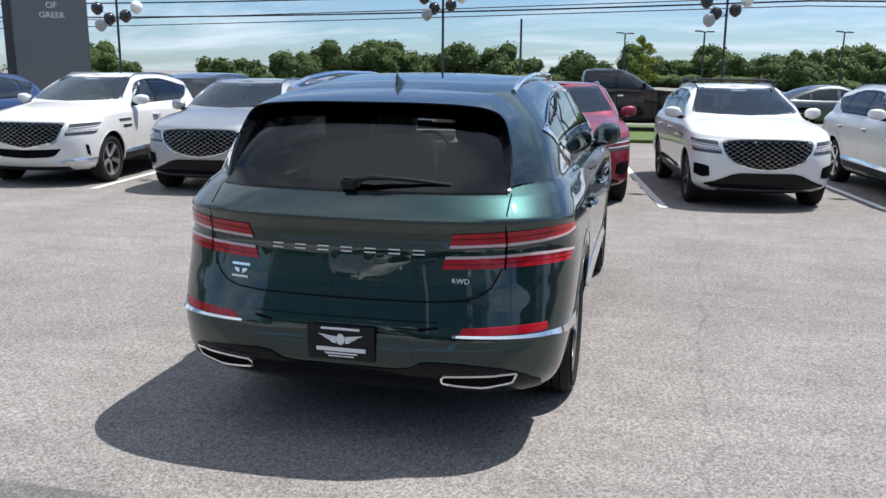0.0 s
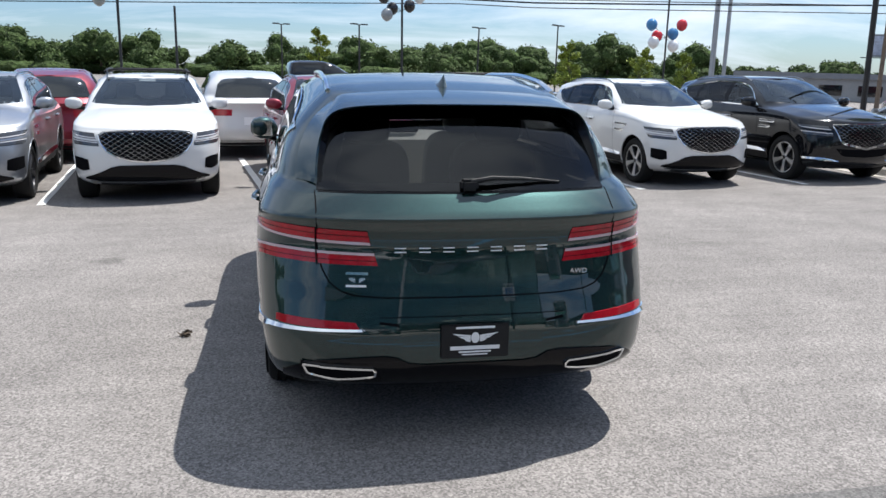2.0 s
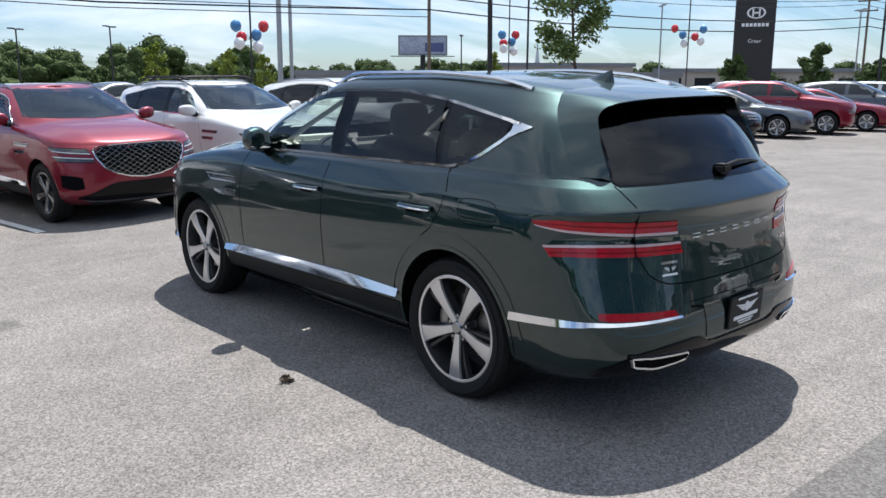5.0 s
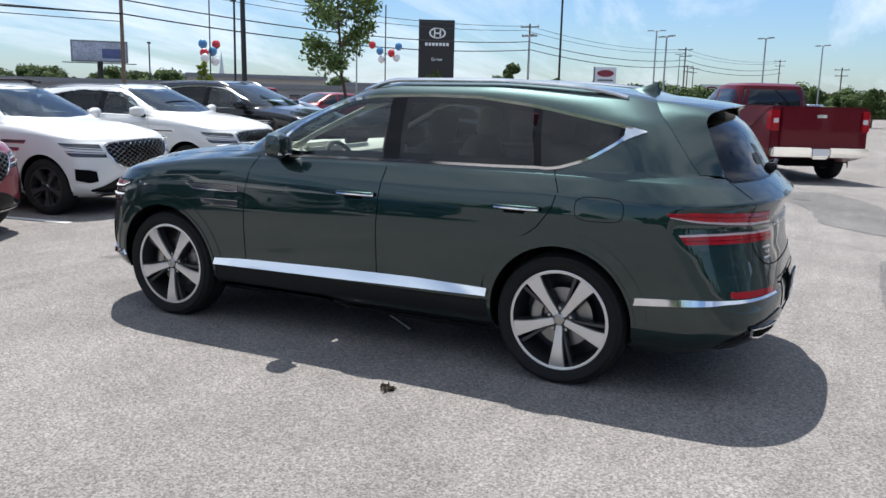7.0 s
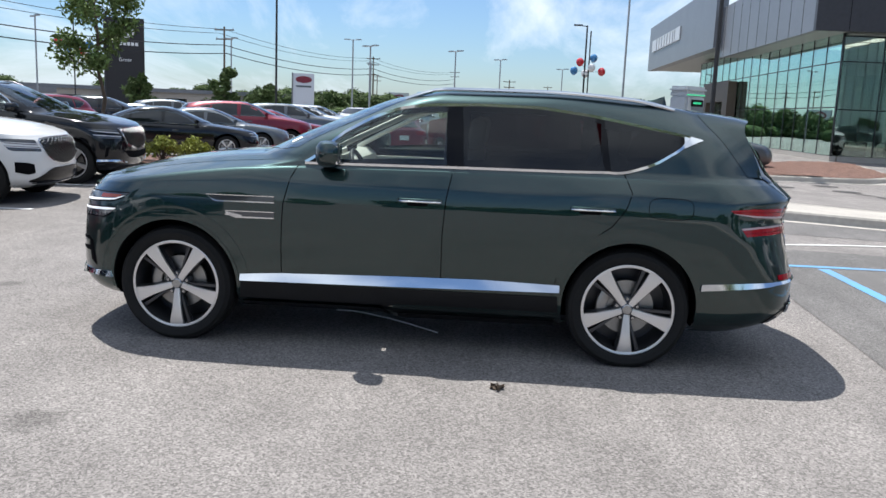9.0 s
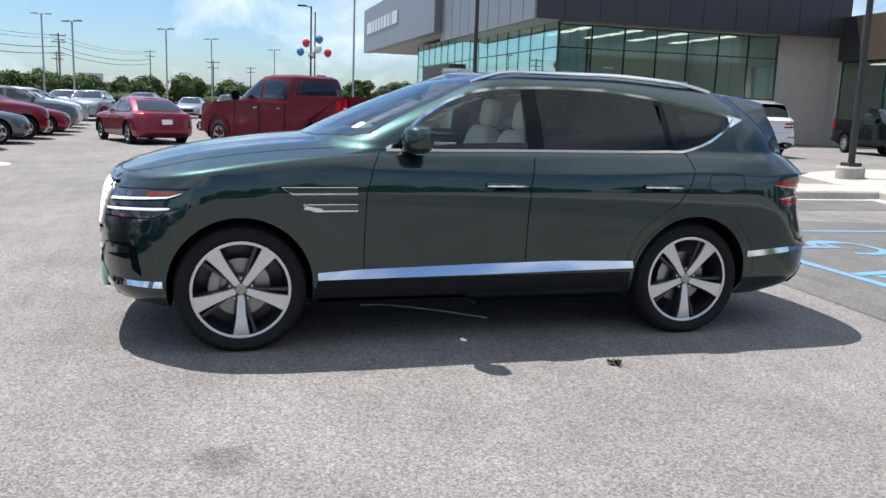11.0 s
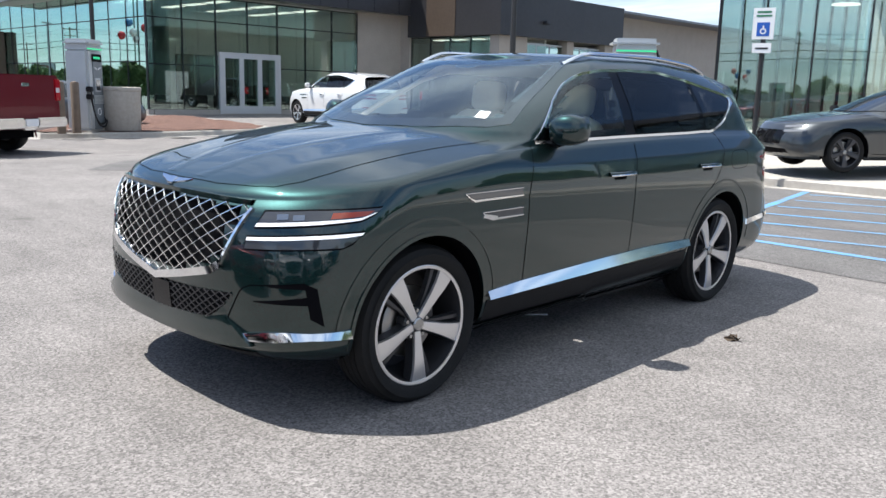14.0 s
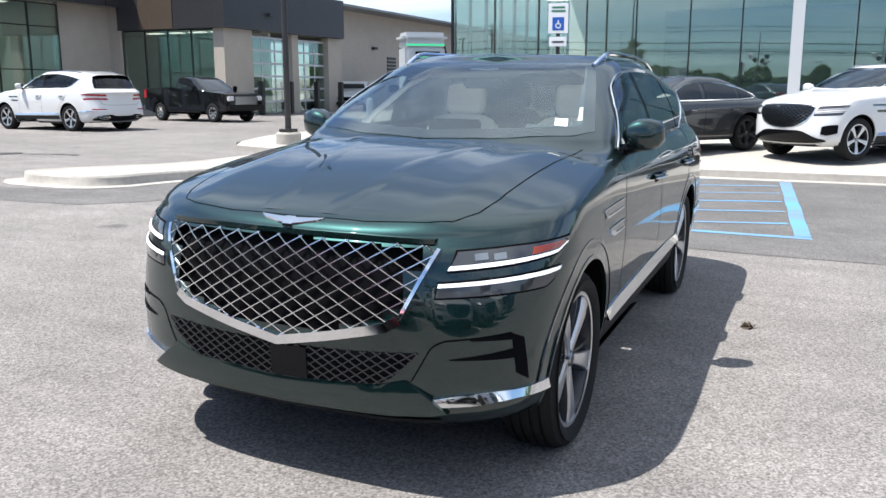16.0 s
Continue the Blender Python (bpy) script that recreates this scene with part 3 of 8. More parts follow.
def lens_bar(form, parent, name, low, top, way, flip, lens, strip=None, strip_at=(0.0, 0.2), strip_mat=None, label=""):
    bm = form.panel(low, top, way, nu=22, nv=3, off=0.004, flip=flip)
    ob = part(name, bm, lens, parent, label)
    if strip is not None:
        low, top = np.array(low, float), np.array(top, float)
        n = 8
        a, b = resample(low, n), resample(top, n)
        bm = form.panel((1 - strip_at[0]) * a + strip_at[0] * b, (1 - strip_at[1]) * a + strip_at[1] * b, way, nu=22, nv=1, off=0.008, skirt=0.006, flip=flip)
        part(strip, bm, strip_mat, ob)
        if lens == LAMP_RED:
            q = [0.60, 0.65] if strip_at[0] < 0.5 else [0.33, 0.38]
            bm = form.panel((1 - q[0]) * a + q[0] * b, (1 - q[1]) * a + q[1] * b, way, nu=22, nv=1, off=0.0055, skirt=0, flip=flip)
            part("lens_slit", bm, LAMP_RED_DARK, ob)
    return ob


def pillow(bm, m, a, b, c, e=0.45, nu=20, nv=12):
    """A soft rounded block of half sizes a, b, c."""
    pw = lambda v, k: math.copysign(abs(v) ** k, v)
    rows = []
    for v in np.linspace(-math.pi / 2 + 0.02, math.pi / 2 - 0.02, nv):
        rows.append([m @ Vector((a * pw(math.cos(v), e) * pw(math.cos(u), e), b * pw(math.cos(v), e) * pw(math.sin(u), e), c * pw(math.sin(v), e))) for u in np.linspace(0, 2 * math.pi, nu + 1)])
    sheet(bm, rows)
    bmesh.ops.remove_doubles(bm, verts=bm.verts, dist=0.0005)
    bmesh.ops.recalc_face_normals(bm, faces=bm.faces)


def seat(parent, x, y, z, material, scale=1.0):
    """A car seat with cushion, backrest and headrest."""
    s = new("seat")
    s.parent = parent
    s.matrix_local = pose(x, y, z)
    for name, m, a, b, c in (("cushion", pose(0, .02, .08), .27, .28, .10), ("backrest", pose(0, -.34, .42, 14), .26, .09, .33), ("headrest", pose(0, -.45, .84, 8), .135, .055, .105)):
        bm = bmesh.new()
        pillow(bm, m, a, b, c)
        part(name, bm, material, s)
    return s


def diamond_bars(form, poly, way, pitch, slope, width, off, height, bm=None):
    """Two crossing sets of slanting bars, clipped to an outline in x and z."""
    bm = bm or bmesh.new()
    xs = [p[0] for p in poly]; zs = [p[1] for p in poly]
    span = (max(zs) - min(zs)) / slope + (max(xs) - min(xs))
    for s in (-1, 1):
        k = -span
        while k < span:
            run, pts = [], []
            for i in range(121):
                z = min(zs) + (max(zs) - min(zs)) * i / 120
                x = s * (z - min(zs)) / slope + k
                if inside(poly, x, z):
                    pts.append((x, 0, z))
                else:
                    if len(pts) > 3:
                        run.append(pts)
                    pts = []
            if len(pts) > 3:
                run.append(pts)
            for pts in run:
                form.ribbon([pts[0], pts[len(pts) // 2], pts[-1]], way, width=width, off=off, step=0.05, bm=bm, height=height)
            k += pitch
    return bm


def suv(name, m, paint, label, group="", hero=False, rack=False, face="mesh", wheel_face=None, wheel_dark=None, interior=None, scale=1.0):
    """A five-door crossover with a shield-shaped lattice grille, double-bar lamps and a sloping tail."""
    S = SUV
    car = thing(name, m @ Matrix.Scale(scale, 4), label, "car", group)
    F = Form(S, 18, 110, 18, 1.4) if hero else Form(S, 12, 60, 12, 0.8)
    front, rear, side, top = (0, -1, 0), (0, 1, 0), (1, 0, 0), (0, 0, -1)
    fl, rl = (0.72, -0.69, 0), (0.72, 0.69, 0)
    n_hi = 1 if hero else 0.6
    nu = lambda n: max(4, int(n * n_hi))

    # -- outlines
    grille = [(0.0, 0.973), (0.30, 0.971), (0.585, 0.964), (0.606, 0.952), (0.56, 0.85), (0.492, 0.702), (0.445, 0.672), (0.22, 0.620), (0.0, 0.576)]
    if face == "wide":
        grille = [(0.0, 0.985), (0.30, 0.982), (0.56, 0.962), (0.612, 0.925), (0.588, 0.83), (0.51, 0.715), (0.385, 0.640), (0.20, 0.590), (0.0, 0.570)]
    grille_full = grille + [(-x, z) for x, z in grille[-2:0:-1]]
    lowg = [(0.0, 0.565), (0.30, 0.572), (0.575, 0.588), (0.50, 0.505), (0.42, 0.455), (0.0, 0.43)]
    lowg_full = lowg + [(-x, z) for x, z in lowg[-2:0:-1]]
    def dlo(y0, y1, lo_in=0.0, hi_in=0.0, rake0=0.0, rake1=0.0, k=14):
        ly, lz = zip(*S["dlo_low"]); ty, tz = zip(*S["dlo_top"])
        L = [(0, y, float(np.interp(-y, [-q for q in ly], lz)) + lo_in) for y in np.linspace(y0, y1, k)]
        T = [(0, y, float(np.interp(-y, [-q for q in ty], tz)) - hi_in) for y in np.linspace(y0 + rake0, y1 + rake1, k)]
        return L, T
    dl, dt = dlo(0.60, -1.80, k=40)
    window_poly = [(p[1], p[2]) for p in dl] + [(p[1], p[2]) for p in dt[::-1]]
    shield_low, shield_top = S["shield"], S["shield_top"]
    full = lambda pts: [(-p[0], *p[1:]) for p in pts[:0:-1]] + list(pts)

    # -- openings in the skin
    wp = [((y - (-0.5)) * 0.965 - 0.5, (z - 1.41) * 0.90 + 1.41) for y, z in window_poly]
    kx, ky = (0.93, 0.90) if hero else (0.99, 0.98)
    sh = [(x * kx, y) for x, y, z in full(shield_low)] + [(x * kx, y + 0.03) for x, y, z in full(shield_top)[::-1]]
    sh = [(x, (y - 0.5) * ky + 0.5) for x, y in sh]
    rg = [(x * 0.92, (z - 1.37) * 0.88 + 1.37) for x, z in S["rear_low"]] + [(x * 0.92, (z - 1.37) * 0.88 + 1.37) for x, z in S["rear_top"][::-1]]
    rg = rg + [(-x, z) for x, z in rg[::-1]]
    gp = [(x * 0.998, (z - 0.79) * 0.998 + 0.79) for x, z in grille_full]
    F.cut(lambda v: abs(v.x) > 0.55 and v.z > 1.2 and inside(wp, v.y, v.z))
    F.cut(lambda v: -0.2 < v.y < 1.1 and v.z > 1.2 and abs(v.x) < 0.8 and inside(sh, v.x, v.y))
    F.cut(lambda v: v.y < -2.0 and inside(rg, v.x, v.z))
    if hero:
        F.cut(lambda v: v.y > 2.0 and inside(gp, v.x, v.z))
    for y in S["hubs"]:
        F.cut_arch(y, S["hub_z"] + 0.02, S["arch"])
    body = part("body", F.bm, paint, car, angle=50)

    # -- windows
    lo, hi = full(shield_low), full(shield_top)
    bm = bmesh.new()
    wayw = (0, -0.5, -0.86)
    lo_a, hi_a = resample(lo, 13), resample(hi, 13)
    mixp = lambda t: (1 - t) * lo_a + t * hi_a
    fb, ft, fs_ = (0.10, 0.93, 0.92) if hero else (0.17, 0.84, 0.82)
    F.panel(mixp(0.0), mixp(fb), wayw, nu(24), 2, 0.0015, 0, bm)
    F.panel(mixp(ft), mixp(1.0), wayw, nu(24), 1, 0.0015, 0, bm)
    for s in (0, 1):
        e = [mixp(t)[0 if s else -1] for t in (0, .25, .5, .75, 1)]
        i_ = [mixp(t)[0 if s else -1] * np.array([fs_, 1, 1]) for t in (0, .25, .5, .75, 1)]
        F.panel(i_, e, wayw, nu(12), 2, 0.0015, 0, bm)
    part("windscreen_surround", bm, GLOSS_BLACK, car)
    w = part("windscreen", F.panel(lo, hi, wayw, nu(26), 10, 0.004, 0.004), WINDSHIELD if hero else SCREEN_DARK, car, "clear laminated windscreen")
    w.visible_shadow = False
    rlo, rhi = full([(x, 0, z) for x, z in S["rear_low"]]), full([(x, 0, z) for x, z in S["rear_top"]])
    rlo_a, rhi_a = resample(rlo, 13), resample(rhi, 13)
    rm = lambda t: (1 - t) * rlo_a + t * rhi_a
    bm = bmesh.new()
    F.panel(rm(-0.02), rm(0.10), rear, nu(24), 1, 0.0015, 0, bm)
    F.panel(rm(0.86), rm(1.02), rear, nu(24), 2, 0.0015, 0, bm)
    for s in (0, -1):
        e = [rm(t)[s] * np.array([k_, 1, 1]) for t, k_ in ((0, 1.012), (.5, 1.05), (1, 1.07))]
        i_ = [rm(t)[s] * np.array([0.90, 1, 1]) for t in (0, .5, 1)]
        F.panel(i_, e, rear, nu(12), 2, 0.0015, 0, bm)
    part("rear_window_surround", bm, GLOSS_BLACK, car)
    part("rear_window", F.panel(rlo, rhi, rear, nu(26), 8, 0.004, 0.004), PRIVACY, car, "dark privacy glass")
    for flip in (False, True):
        neg = lambda pts: [(-1.0, p[1], p[2]) for p in pts]
        bm = bmesh.new()
        # black pillars and the band along the glass edges
        L, T = dlo(0.60, -1.80, 0, 0, k=40)
        La, Ta = np.array(neg(L)), np.array(neg(T))
        F.panel(La, La + (Ta - La) * 0.14, side, nu(60), 1, 0.0015, 0, bm, flip)
        F.panel(Ta + (La - Ta) * 0.10, Ta, side, nu(60), 1, 0.0015, 0, bm, flip)
        for y0, y1 in ((-0.27, -0.42), (-1.25, -1.36), (0.60, 0.47), (-1.70, -1.80)):
            L, T = dlo(y0, y1, rake0=0.0, rake1=0.0, k=5)
            F.panel(neg(L), neg(T), side, 5, 8, 0.002, 0, bm, flip)
        part("window_surround", bm, GLOSS_BLACK, car)
        for k, (y0, y1) in enumerate(S["panes"]):
            L, T = dlo(y0, y1, 0.006, 0.006, rake0=(-0.0 if k == 0 else 0.03 if k == 1 else 0.05), rake1=(0.02 if k == 0 else 0.07 if k == 1 else 0.0), k=16)
            pane = part("side_window", F.panel(neg(L), neg(T), side, nu(24), 6, 0.005, 0.004, None, flip), SIDE_GLASS if k == 0 else PRIVACY, car, "lightly tinted glass" if k == 0 else "dark privacy glass")
            if k == 0:
                pane.visible_shadow = False
        # bright surround of the side windows, broad at its rear point
        low, up = dlo(0.62, -1.80, k=40)
        bm = F.ribbon(neg(up), side, 0.018, 0.008, 0.04, None, flip, height=0.008)
        F.ribbon(neg(low), side, 0.016, 0.008, 0.04, bm, flip, height=0.008)
        F.panel(neg([(0, -1.765, 1.398), (0, -1.81, 1.420), (0, -1.88, 1.448)]), neg([(0, -1.765, 1.478), (0, -1.81, 1.469), (0, -1.88, 1.453)]), side, 8, 3, 0.007, 0.006, bm, flip)
        part("window_trim", bm, CHROME, car, "bright metal window trim")

    # -- grille
    if face:
        gp2 = resample([(x, 0, z) for x, z in grille_full + grille_full[:1]], 60)
        up = full([(x, 0, z) for x, z in grille[:3]])
        lo = full([(x, 0, z) for x, z in reversed(grille[5:])])
        lo2 = [(-x, 0, z) for x, z in grille[3:8]][::1]
        # a near-black sheet stands in for the shade behind the lattice
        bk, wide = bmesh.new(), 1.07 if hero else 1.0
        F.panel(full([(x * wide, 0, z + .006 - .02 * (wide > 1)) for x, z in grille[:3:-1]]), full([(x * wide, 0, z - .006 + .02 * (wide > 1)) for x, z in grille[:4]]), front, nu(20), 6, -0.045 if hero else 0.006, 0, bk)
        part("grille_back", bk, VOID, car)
        bm = diamond_bars(F, grille_full, front, 0.096 if hero else 0.10, 0.58 if hero else 0.62, 0.0042 if hero else 0.0055, 0.004 if hero else 0.012, 0.007)
        gm = part("grille_mesh", bm, GRILLE_BRIGHT if hero else CHROME_DARK, car, "bright diamond lattice" if hero else "")
        half = [(x, 0, z) for x, z in grille[2:]]
        bm = F.ribbon(full([(x, 0, z) for x, z in grille[::-1][:4]]), front, 0.036 if face != "wide" else 0.014, 0.012, 0.03, height=0.03)
        for fl_ in (False, True):
            F.ribbon([(-x, 0, z) for x, z in grille[3:7]], front, 0.014, 0.010, 0.03, bm, fl_, height=0.03)
        if not hero:
            F.ribbon(full([(x, 0, z + 0.004) for x, z in grille[:4]]), front, 0.010, 0.008, 0.03, bm, height=0.03)
        part("grille_frame", bm, CHROME, gm, "bright metal frame")
        if hero:
            part("bonnet_lip", F.ribbon(full([(x, 0, z + 0.006) for x, z in grille[:3]]), front, 0.018, 0.012, 0.03, height=0.03), paint, car)
        if face == "wide":
            bk = F.panel(full([(0, 0, .30), (.55, 0, .31), (.80, 0, .345)]), full([(0, 0, .53), (.42, 0, .528), (.66, 0, .41), (.80, 0, .368)]), front, nu(24), 4, 0.012, 0.008)
            part("skid_strip", F.panel(full([(0, 0, .285), (.55, 0, .295), (.74, 0, .32)]), full([(0, 0, .31), (.55, 0, .32), (.74, 0, .335)]), front, nu(24), 1, 0.020, 0.012), CHROME_DARK, car)
        else:
            bk = F.panel(full([(0, 0, .432), (.42, 0, .457), (.47, 0, .485)]), full([(0, 0, .562), (.3, 0, .57), (.565, 0, .585)]), front, nu(18), 3, 0.003, 0)
        lgp = part("lower_grille", bk, VOID if face != "wide" else GLOSS_BLACK, car)
        if hero:
            part("lower_grille_mesh", diamond_bars(F, lowg_full, front, 0.055, 0.62, 0.004, 0.008, 0.005), RIM_DARK, lgp)
            part("bumper_lip", F.panel(full([(0, 0, .345), (.45, 0, .356), (.66, 0, .375)]), full([(0, 0, .428), (.42, 0, .453), (.52, 0, .480)]), front, 26, 3, 0.004, 0.03, None, False, 0.034), paint, car)
            part("radar_cover", F.panel([(-.13, 0, .438), (.03, 0, .438)], [(-.13, 0, .56), (.03, 0, .56)], front, 4, 3, 0.012, 0.01), GLOSS_BLACK, car)

    # -- lamps
    for flip in (False, True):
        h = new("headlamp"); h.parent = car
        up_low, up_top = [(-.635, 2.19, .880), (-.83, 2.06, .898), (-.94, 1.86, .918), (-.957, 1.80, .945)], [(-.668, 2.16, .945), (-.835, 2.035, .958), (-.94, 1.84, .965), (-.962, 1.76, .968)]
        lo_low, lo_top = [(-.608, 2.23, .787), (-.845, 2.078, .801), (-.925, 1.95, .806), (-.945, 1.91, .826)], [(-.62, 2.22, .836), (-.838, 2.07, .856), (-.93, 1.93, .866), (-.955, 1.855, .868)]
        bm = bmesh.new()
        for a_, b_ in ((up_low, up_top), (lo_low, lo_top)):
            grow = lambda pts, d: [(x + (.008 if k == 0 else -.004 if k == 3 else 0), y, z + d) for k, (x, y, z) in enumerate(pts)]
            F.panel(grow(a_, -.007), grow(b_, .007), fl, nu(22), 3, 0.002, 0, bm, flip)
        part("lamp_surround", bm, VOID, h)
        lens_bar(F, h, "upper_lamp", up_low, up_top, fl, flip, LAMP_SMOKE, "running_light", (0.03, 0.25), DRL if hero else LAMP_CLEAR)
        lens_bar(F, h, "lower_lamp", lo_low, lo_top, fl, flip, LAMP_SMOKE, "running_light", (0.72, 0.97), DRL if hero else LAMP_CLEAR)
        if hero:
            part("turn_signal", F.panel([(-.88, 1.98, .926), (-.945, 1.84, .937)], [(-.885, 1.97, .950), (-.95, 1.80, .957)], fl, 6, 1, 0.008, 0.004, None, flip), AMBER, h)
            for x in (-.68, -.78):
                part("lamp_projector", F.panel([(x, 2.1, .916), (x - .05, 2.08, .920)], [(x, 2.1, .938), (x - .05, 2.08, .942)], fl, 3, 1, 0.006, 0.004, None, flip), CHROME_DARK, h)
        t = new("tail_lamp"); t.parent = car
        seg = ((-.47, -.688), (-.70, None))
        lens_bar(F, t, "inner_upper_lens", [(-.462, -2.5, .974), (-.694, -2.5, .982)], [(-.478, -2.5, 1.040), (-.694, -2.5, 1.048)], rear, flip, LAMP_RED, "pale_strip", (0.0, 0.21), LAMP_PINK)
        lens_bar(F, t, "inner_lower_lens", [(-.432, -2.5, .882), (-.694, -2.5, .888)], [(-.448, -2.5, .938), (-.694, -2.5, .944)], rear, flip, LAMP_RED, "pale_strip", (0.79, 1.0), LAMP_PINK)
        lens_bar(F, t, "outer_upper_lens", [(-.705, -2.45, .982), (-.85, -2.4, .992), (-.95, -2.2, 1.005), (-.97, -2.08, 1.022)], [(-.705, -2.45, 1.049), (-.85, -2.4, 1.055), (-.95, -2.2, 1.056), (-.97, -2.055, 1.042)], rl, flip, LAMP_RED, "pale_strip", (0.0, 0.21), LAMP_PINK)
        lens_bar(F, t, "outer_lower_lens", [(-.705, -2.45, .889), (-.85, -2.4, .893), (-.95, -2.25, .892), (-.97, -2.17, .886)], [(-.705, -2.45, .945), (-.85, -2.4, .950), (-.95, -2.25, .946), (-.97, -2.125, .936)], rl, flip, LAMP_RED, "pale_strip", (0.79, 1.0), LAMP_PINK)
        r_ = part("rear_reflector", F.panel([(-.445, -2.5, .602), (-.70, -2.5, .606), (-.84, -2.40, .610), (-.87, -2.38, .616)], [(-.475, -2.5, .632), (-.70, -2.5, .640), (-.84, -2.40, .645), (-.875, -2.38, .644)], rl, nu(16), 1, 0.005, 0.008, None, flip), LAMP_RED, car, "red rear reflector")
        part("reflector_trim", F.panel([(-.415, -2.5, .594), (-.70, -2.5, .589), (-.88, -2.35, .584), (-.97, -2.2, .562), (-.98, -1.925, .535)], [(-.425, -2.5, .604), (-.70, -2.5, .602), (-.88, -2.35, .604), (-.97, -2.2, .598), (-.98, -1.925, .575)], rl, nu(26), 1, 0.006, 0.01, None, flip, 0.008), CHROME, r_, "bright metal strip")
        # front corner blade and intake
        if face == "wide":
            part("corner_intake", F.panel([(-.70, 2.15, .47), (-.80, 2.1, .45), (-.93, 1.99, .49)], [(-.72, 2.15, .60), (-.80, 2.1, .625), (-.935, 1.99, .64)], fl, 8, 5, 0.010, 0.006, None, flip), VOID, car)
        else:
            part("bumper_blade", F.panel([(-.49, 2.26, .378), (-.60, 2.24, .386), (-.876, 2.08, .410), (-.958, 1.93, .404)], [(-.488, 2.264, .383), (-.60, 2.24, .412), (-.72, 2.2, .432), (-.80, 2.15, .440), (-.876, 2.078, .438), (-.958, 1.93, .440)], fl, nu(18), 2, 0.008, 0.02, None, flip, 0.012), CHROME, car, "bright metal blade")
            part("corner_intake", F.panel([(-.872, 2.08, .500), (-.905, 2.03, .466)], [(-.852, 2.095, .655), (-.888, 2.054, .633)], fl, 6, 5, 0.003, 0, None, flip), VOID, car)
        if hero:
            # flat dark strips draw the shade along the bumper's folds
            bm = F.ribbon([(-.535, 2.27, .475), (-.60, 2.255, .596), (-.62, 2.25, .616), (-.651, 2.235, .632), (-.855, 2.095, .655)], fl, 0.006, 0.002, 0.02, None, flip)
            F.panel([(-.67, 2.23, .561), (-.88, 2.07, .560)], [(-.67, 2.23, .565), (-.87, 2.085, .597)], fl, 8, 1, 0.003, 0, bm, flip)
            F.panel([(-.74, 2.2, .632), (-.86, 2.09, .630)], [(-.74, 2.2, .638), (-.86, 2.09, .653)], fl, 8, 1, 0.003, 0, bm, flip)
            part("bumper_crease", bm, VOID, car)

    # -- flanks
    for flip in (False, True):
        part("sill_strip", F.panel([(-1, 1.03, .438), (-1, 0, .455), (-1, -1.04, .478)], [(-1, 1.03, .476), (-1, 0.78, .494), (-1, 0, .517), (-1, -0.55, .527), (-1, -1.04, .518)], side, nu(30), 2, 0.006, 0.014, None, flip, 0.024), CHROME, car, "bright metal sill strip")
        part("sill_cover", F.panel([(-1, 1.05, .235), (-1, -1.05, .245)], [(-1, 1.03, .425), (-1, -1.03, .44)], side, nu(20), 2, 0.006, 0.01, None, flip), PLASTIC, car)
        part("sill_lip", F.panel([(-1, 1.02, .235), (-1, -1.02, .245)], [(-1, 1.02, .262), (-1, -1.02, .272)], side, nu(20), 1, 0.016, 0.012, None, flip, 0.012), GLOSS_BLACK, car)
        for y in (-0.09, -1.17):
            hd = new("door_handle"); hd.parent = car
            # no hollow is cut: a dark patch paints its shade behind the grip
            part("handle_recess", F.panel([(-1, y + .03, .978), (-1, y - .09, .978)], [(-1, y + .05, 1.026), (-1, y - .12, 1.026)], side, 8, 3, 0.001, 0, None, flip), VOID, hd)
            bm = bmesh.new()
            sx = 1 if flip else -1
            pts = [F.on((sx, y + dy, 1.012), (-sx, 0, 0), o) for dy, o in ((.085, .006), (.055, .030), (-.04, .036), (-.14, .032), (-.18, .006))]
            tube(bm, pts, 0.014, 8)
            part("grip", bm, paint, hd)
            bm = bmesh.new()
            tube(bm, [p + Vector((sx * 0.011, 0, -0.005)) for p in pts], 0.0062, 8)
            part("handle_trim", bm, CHROME, hd)
        gaps = [
            [(-1, .66, 1.20), (-1, .70, 1.12), (-1, .745, .95), (-1, .755, .70), (-1, .755, .44), (-1, .72, .37)],
            [(-1, -.335, 1.21), (-1, -.30, 1.02), (-1, -.285, .80), (-1, -.285, .37)],
            [(-1, -1.40, 1.23), (-1, -1.45, 1.12), (-1, -1.42, 1.02), (-1, -1.34, .91), (-1, -1.10, .74), (-1, -1.02, .60), (-1, -1.0, .47), (-1, -.95, .37)],
            [(-1, .72, .37), (-1, -.95, .37)],
        ]
        bm = bmesh.new()
        for g in gaps:
            F.ribbon(g, side, 0.006, 0.001, 0.03, bm, flip)
        if hero and not flip:
            F.ribbon([(-1, -1.69 + .135 * np.sign(math.cos(a)) * abs(math.cos(a)) ** .55, 1.035 + .065 * np.sign(math.sin(a)) * abs(math.sin(a)) ** .55) for a in np.linspace(0, 2 * math.pi, 33)], side, 0.004, 0.001, 0.02, bm, flip)
        part("door_gap", bm, VOID, car)
        # wing vents
        v = new("wing_vent"); v.parent = car
        for z, ya, yb in ((.968, 1.245, .80), (.868, 1.12, .80)):
            h_ = .022
            part("vent_slot", F.panel([(-1, ya - .04, z - h_), (-1, yb, z - h_ + .004)], [(-1, ya - .02, z + h_), (-1, yb, z + h_)], side, 8, 2, 0.002, 0, None, flip), LAMP_SMOKE, v)
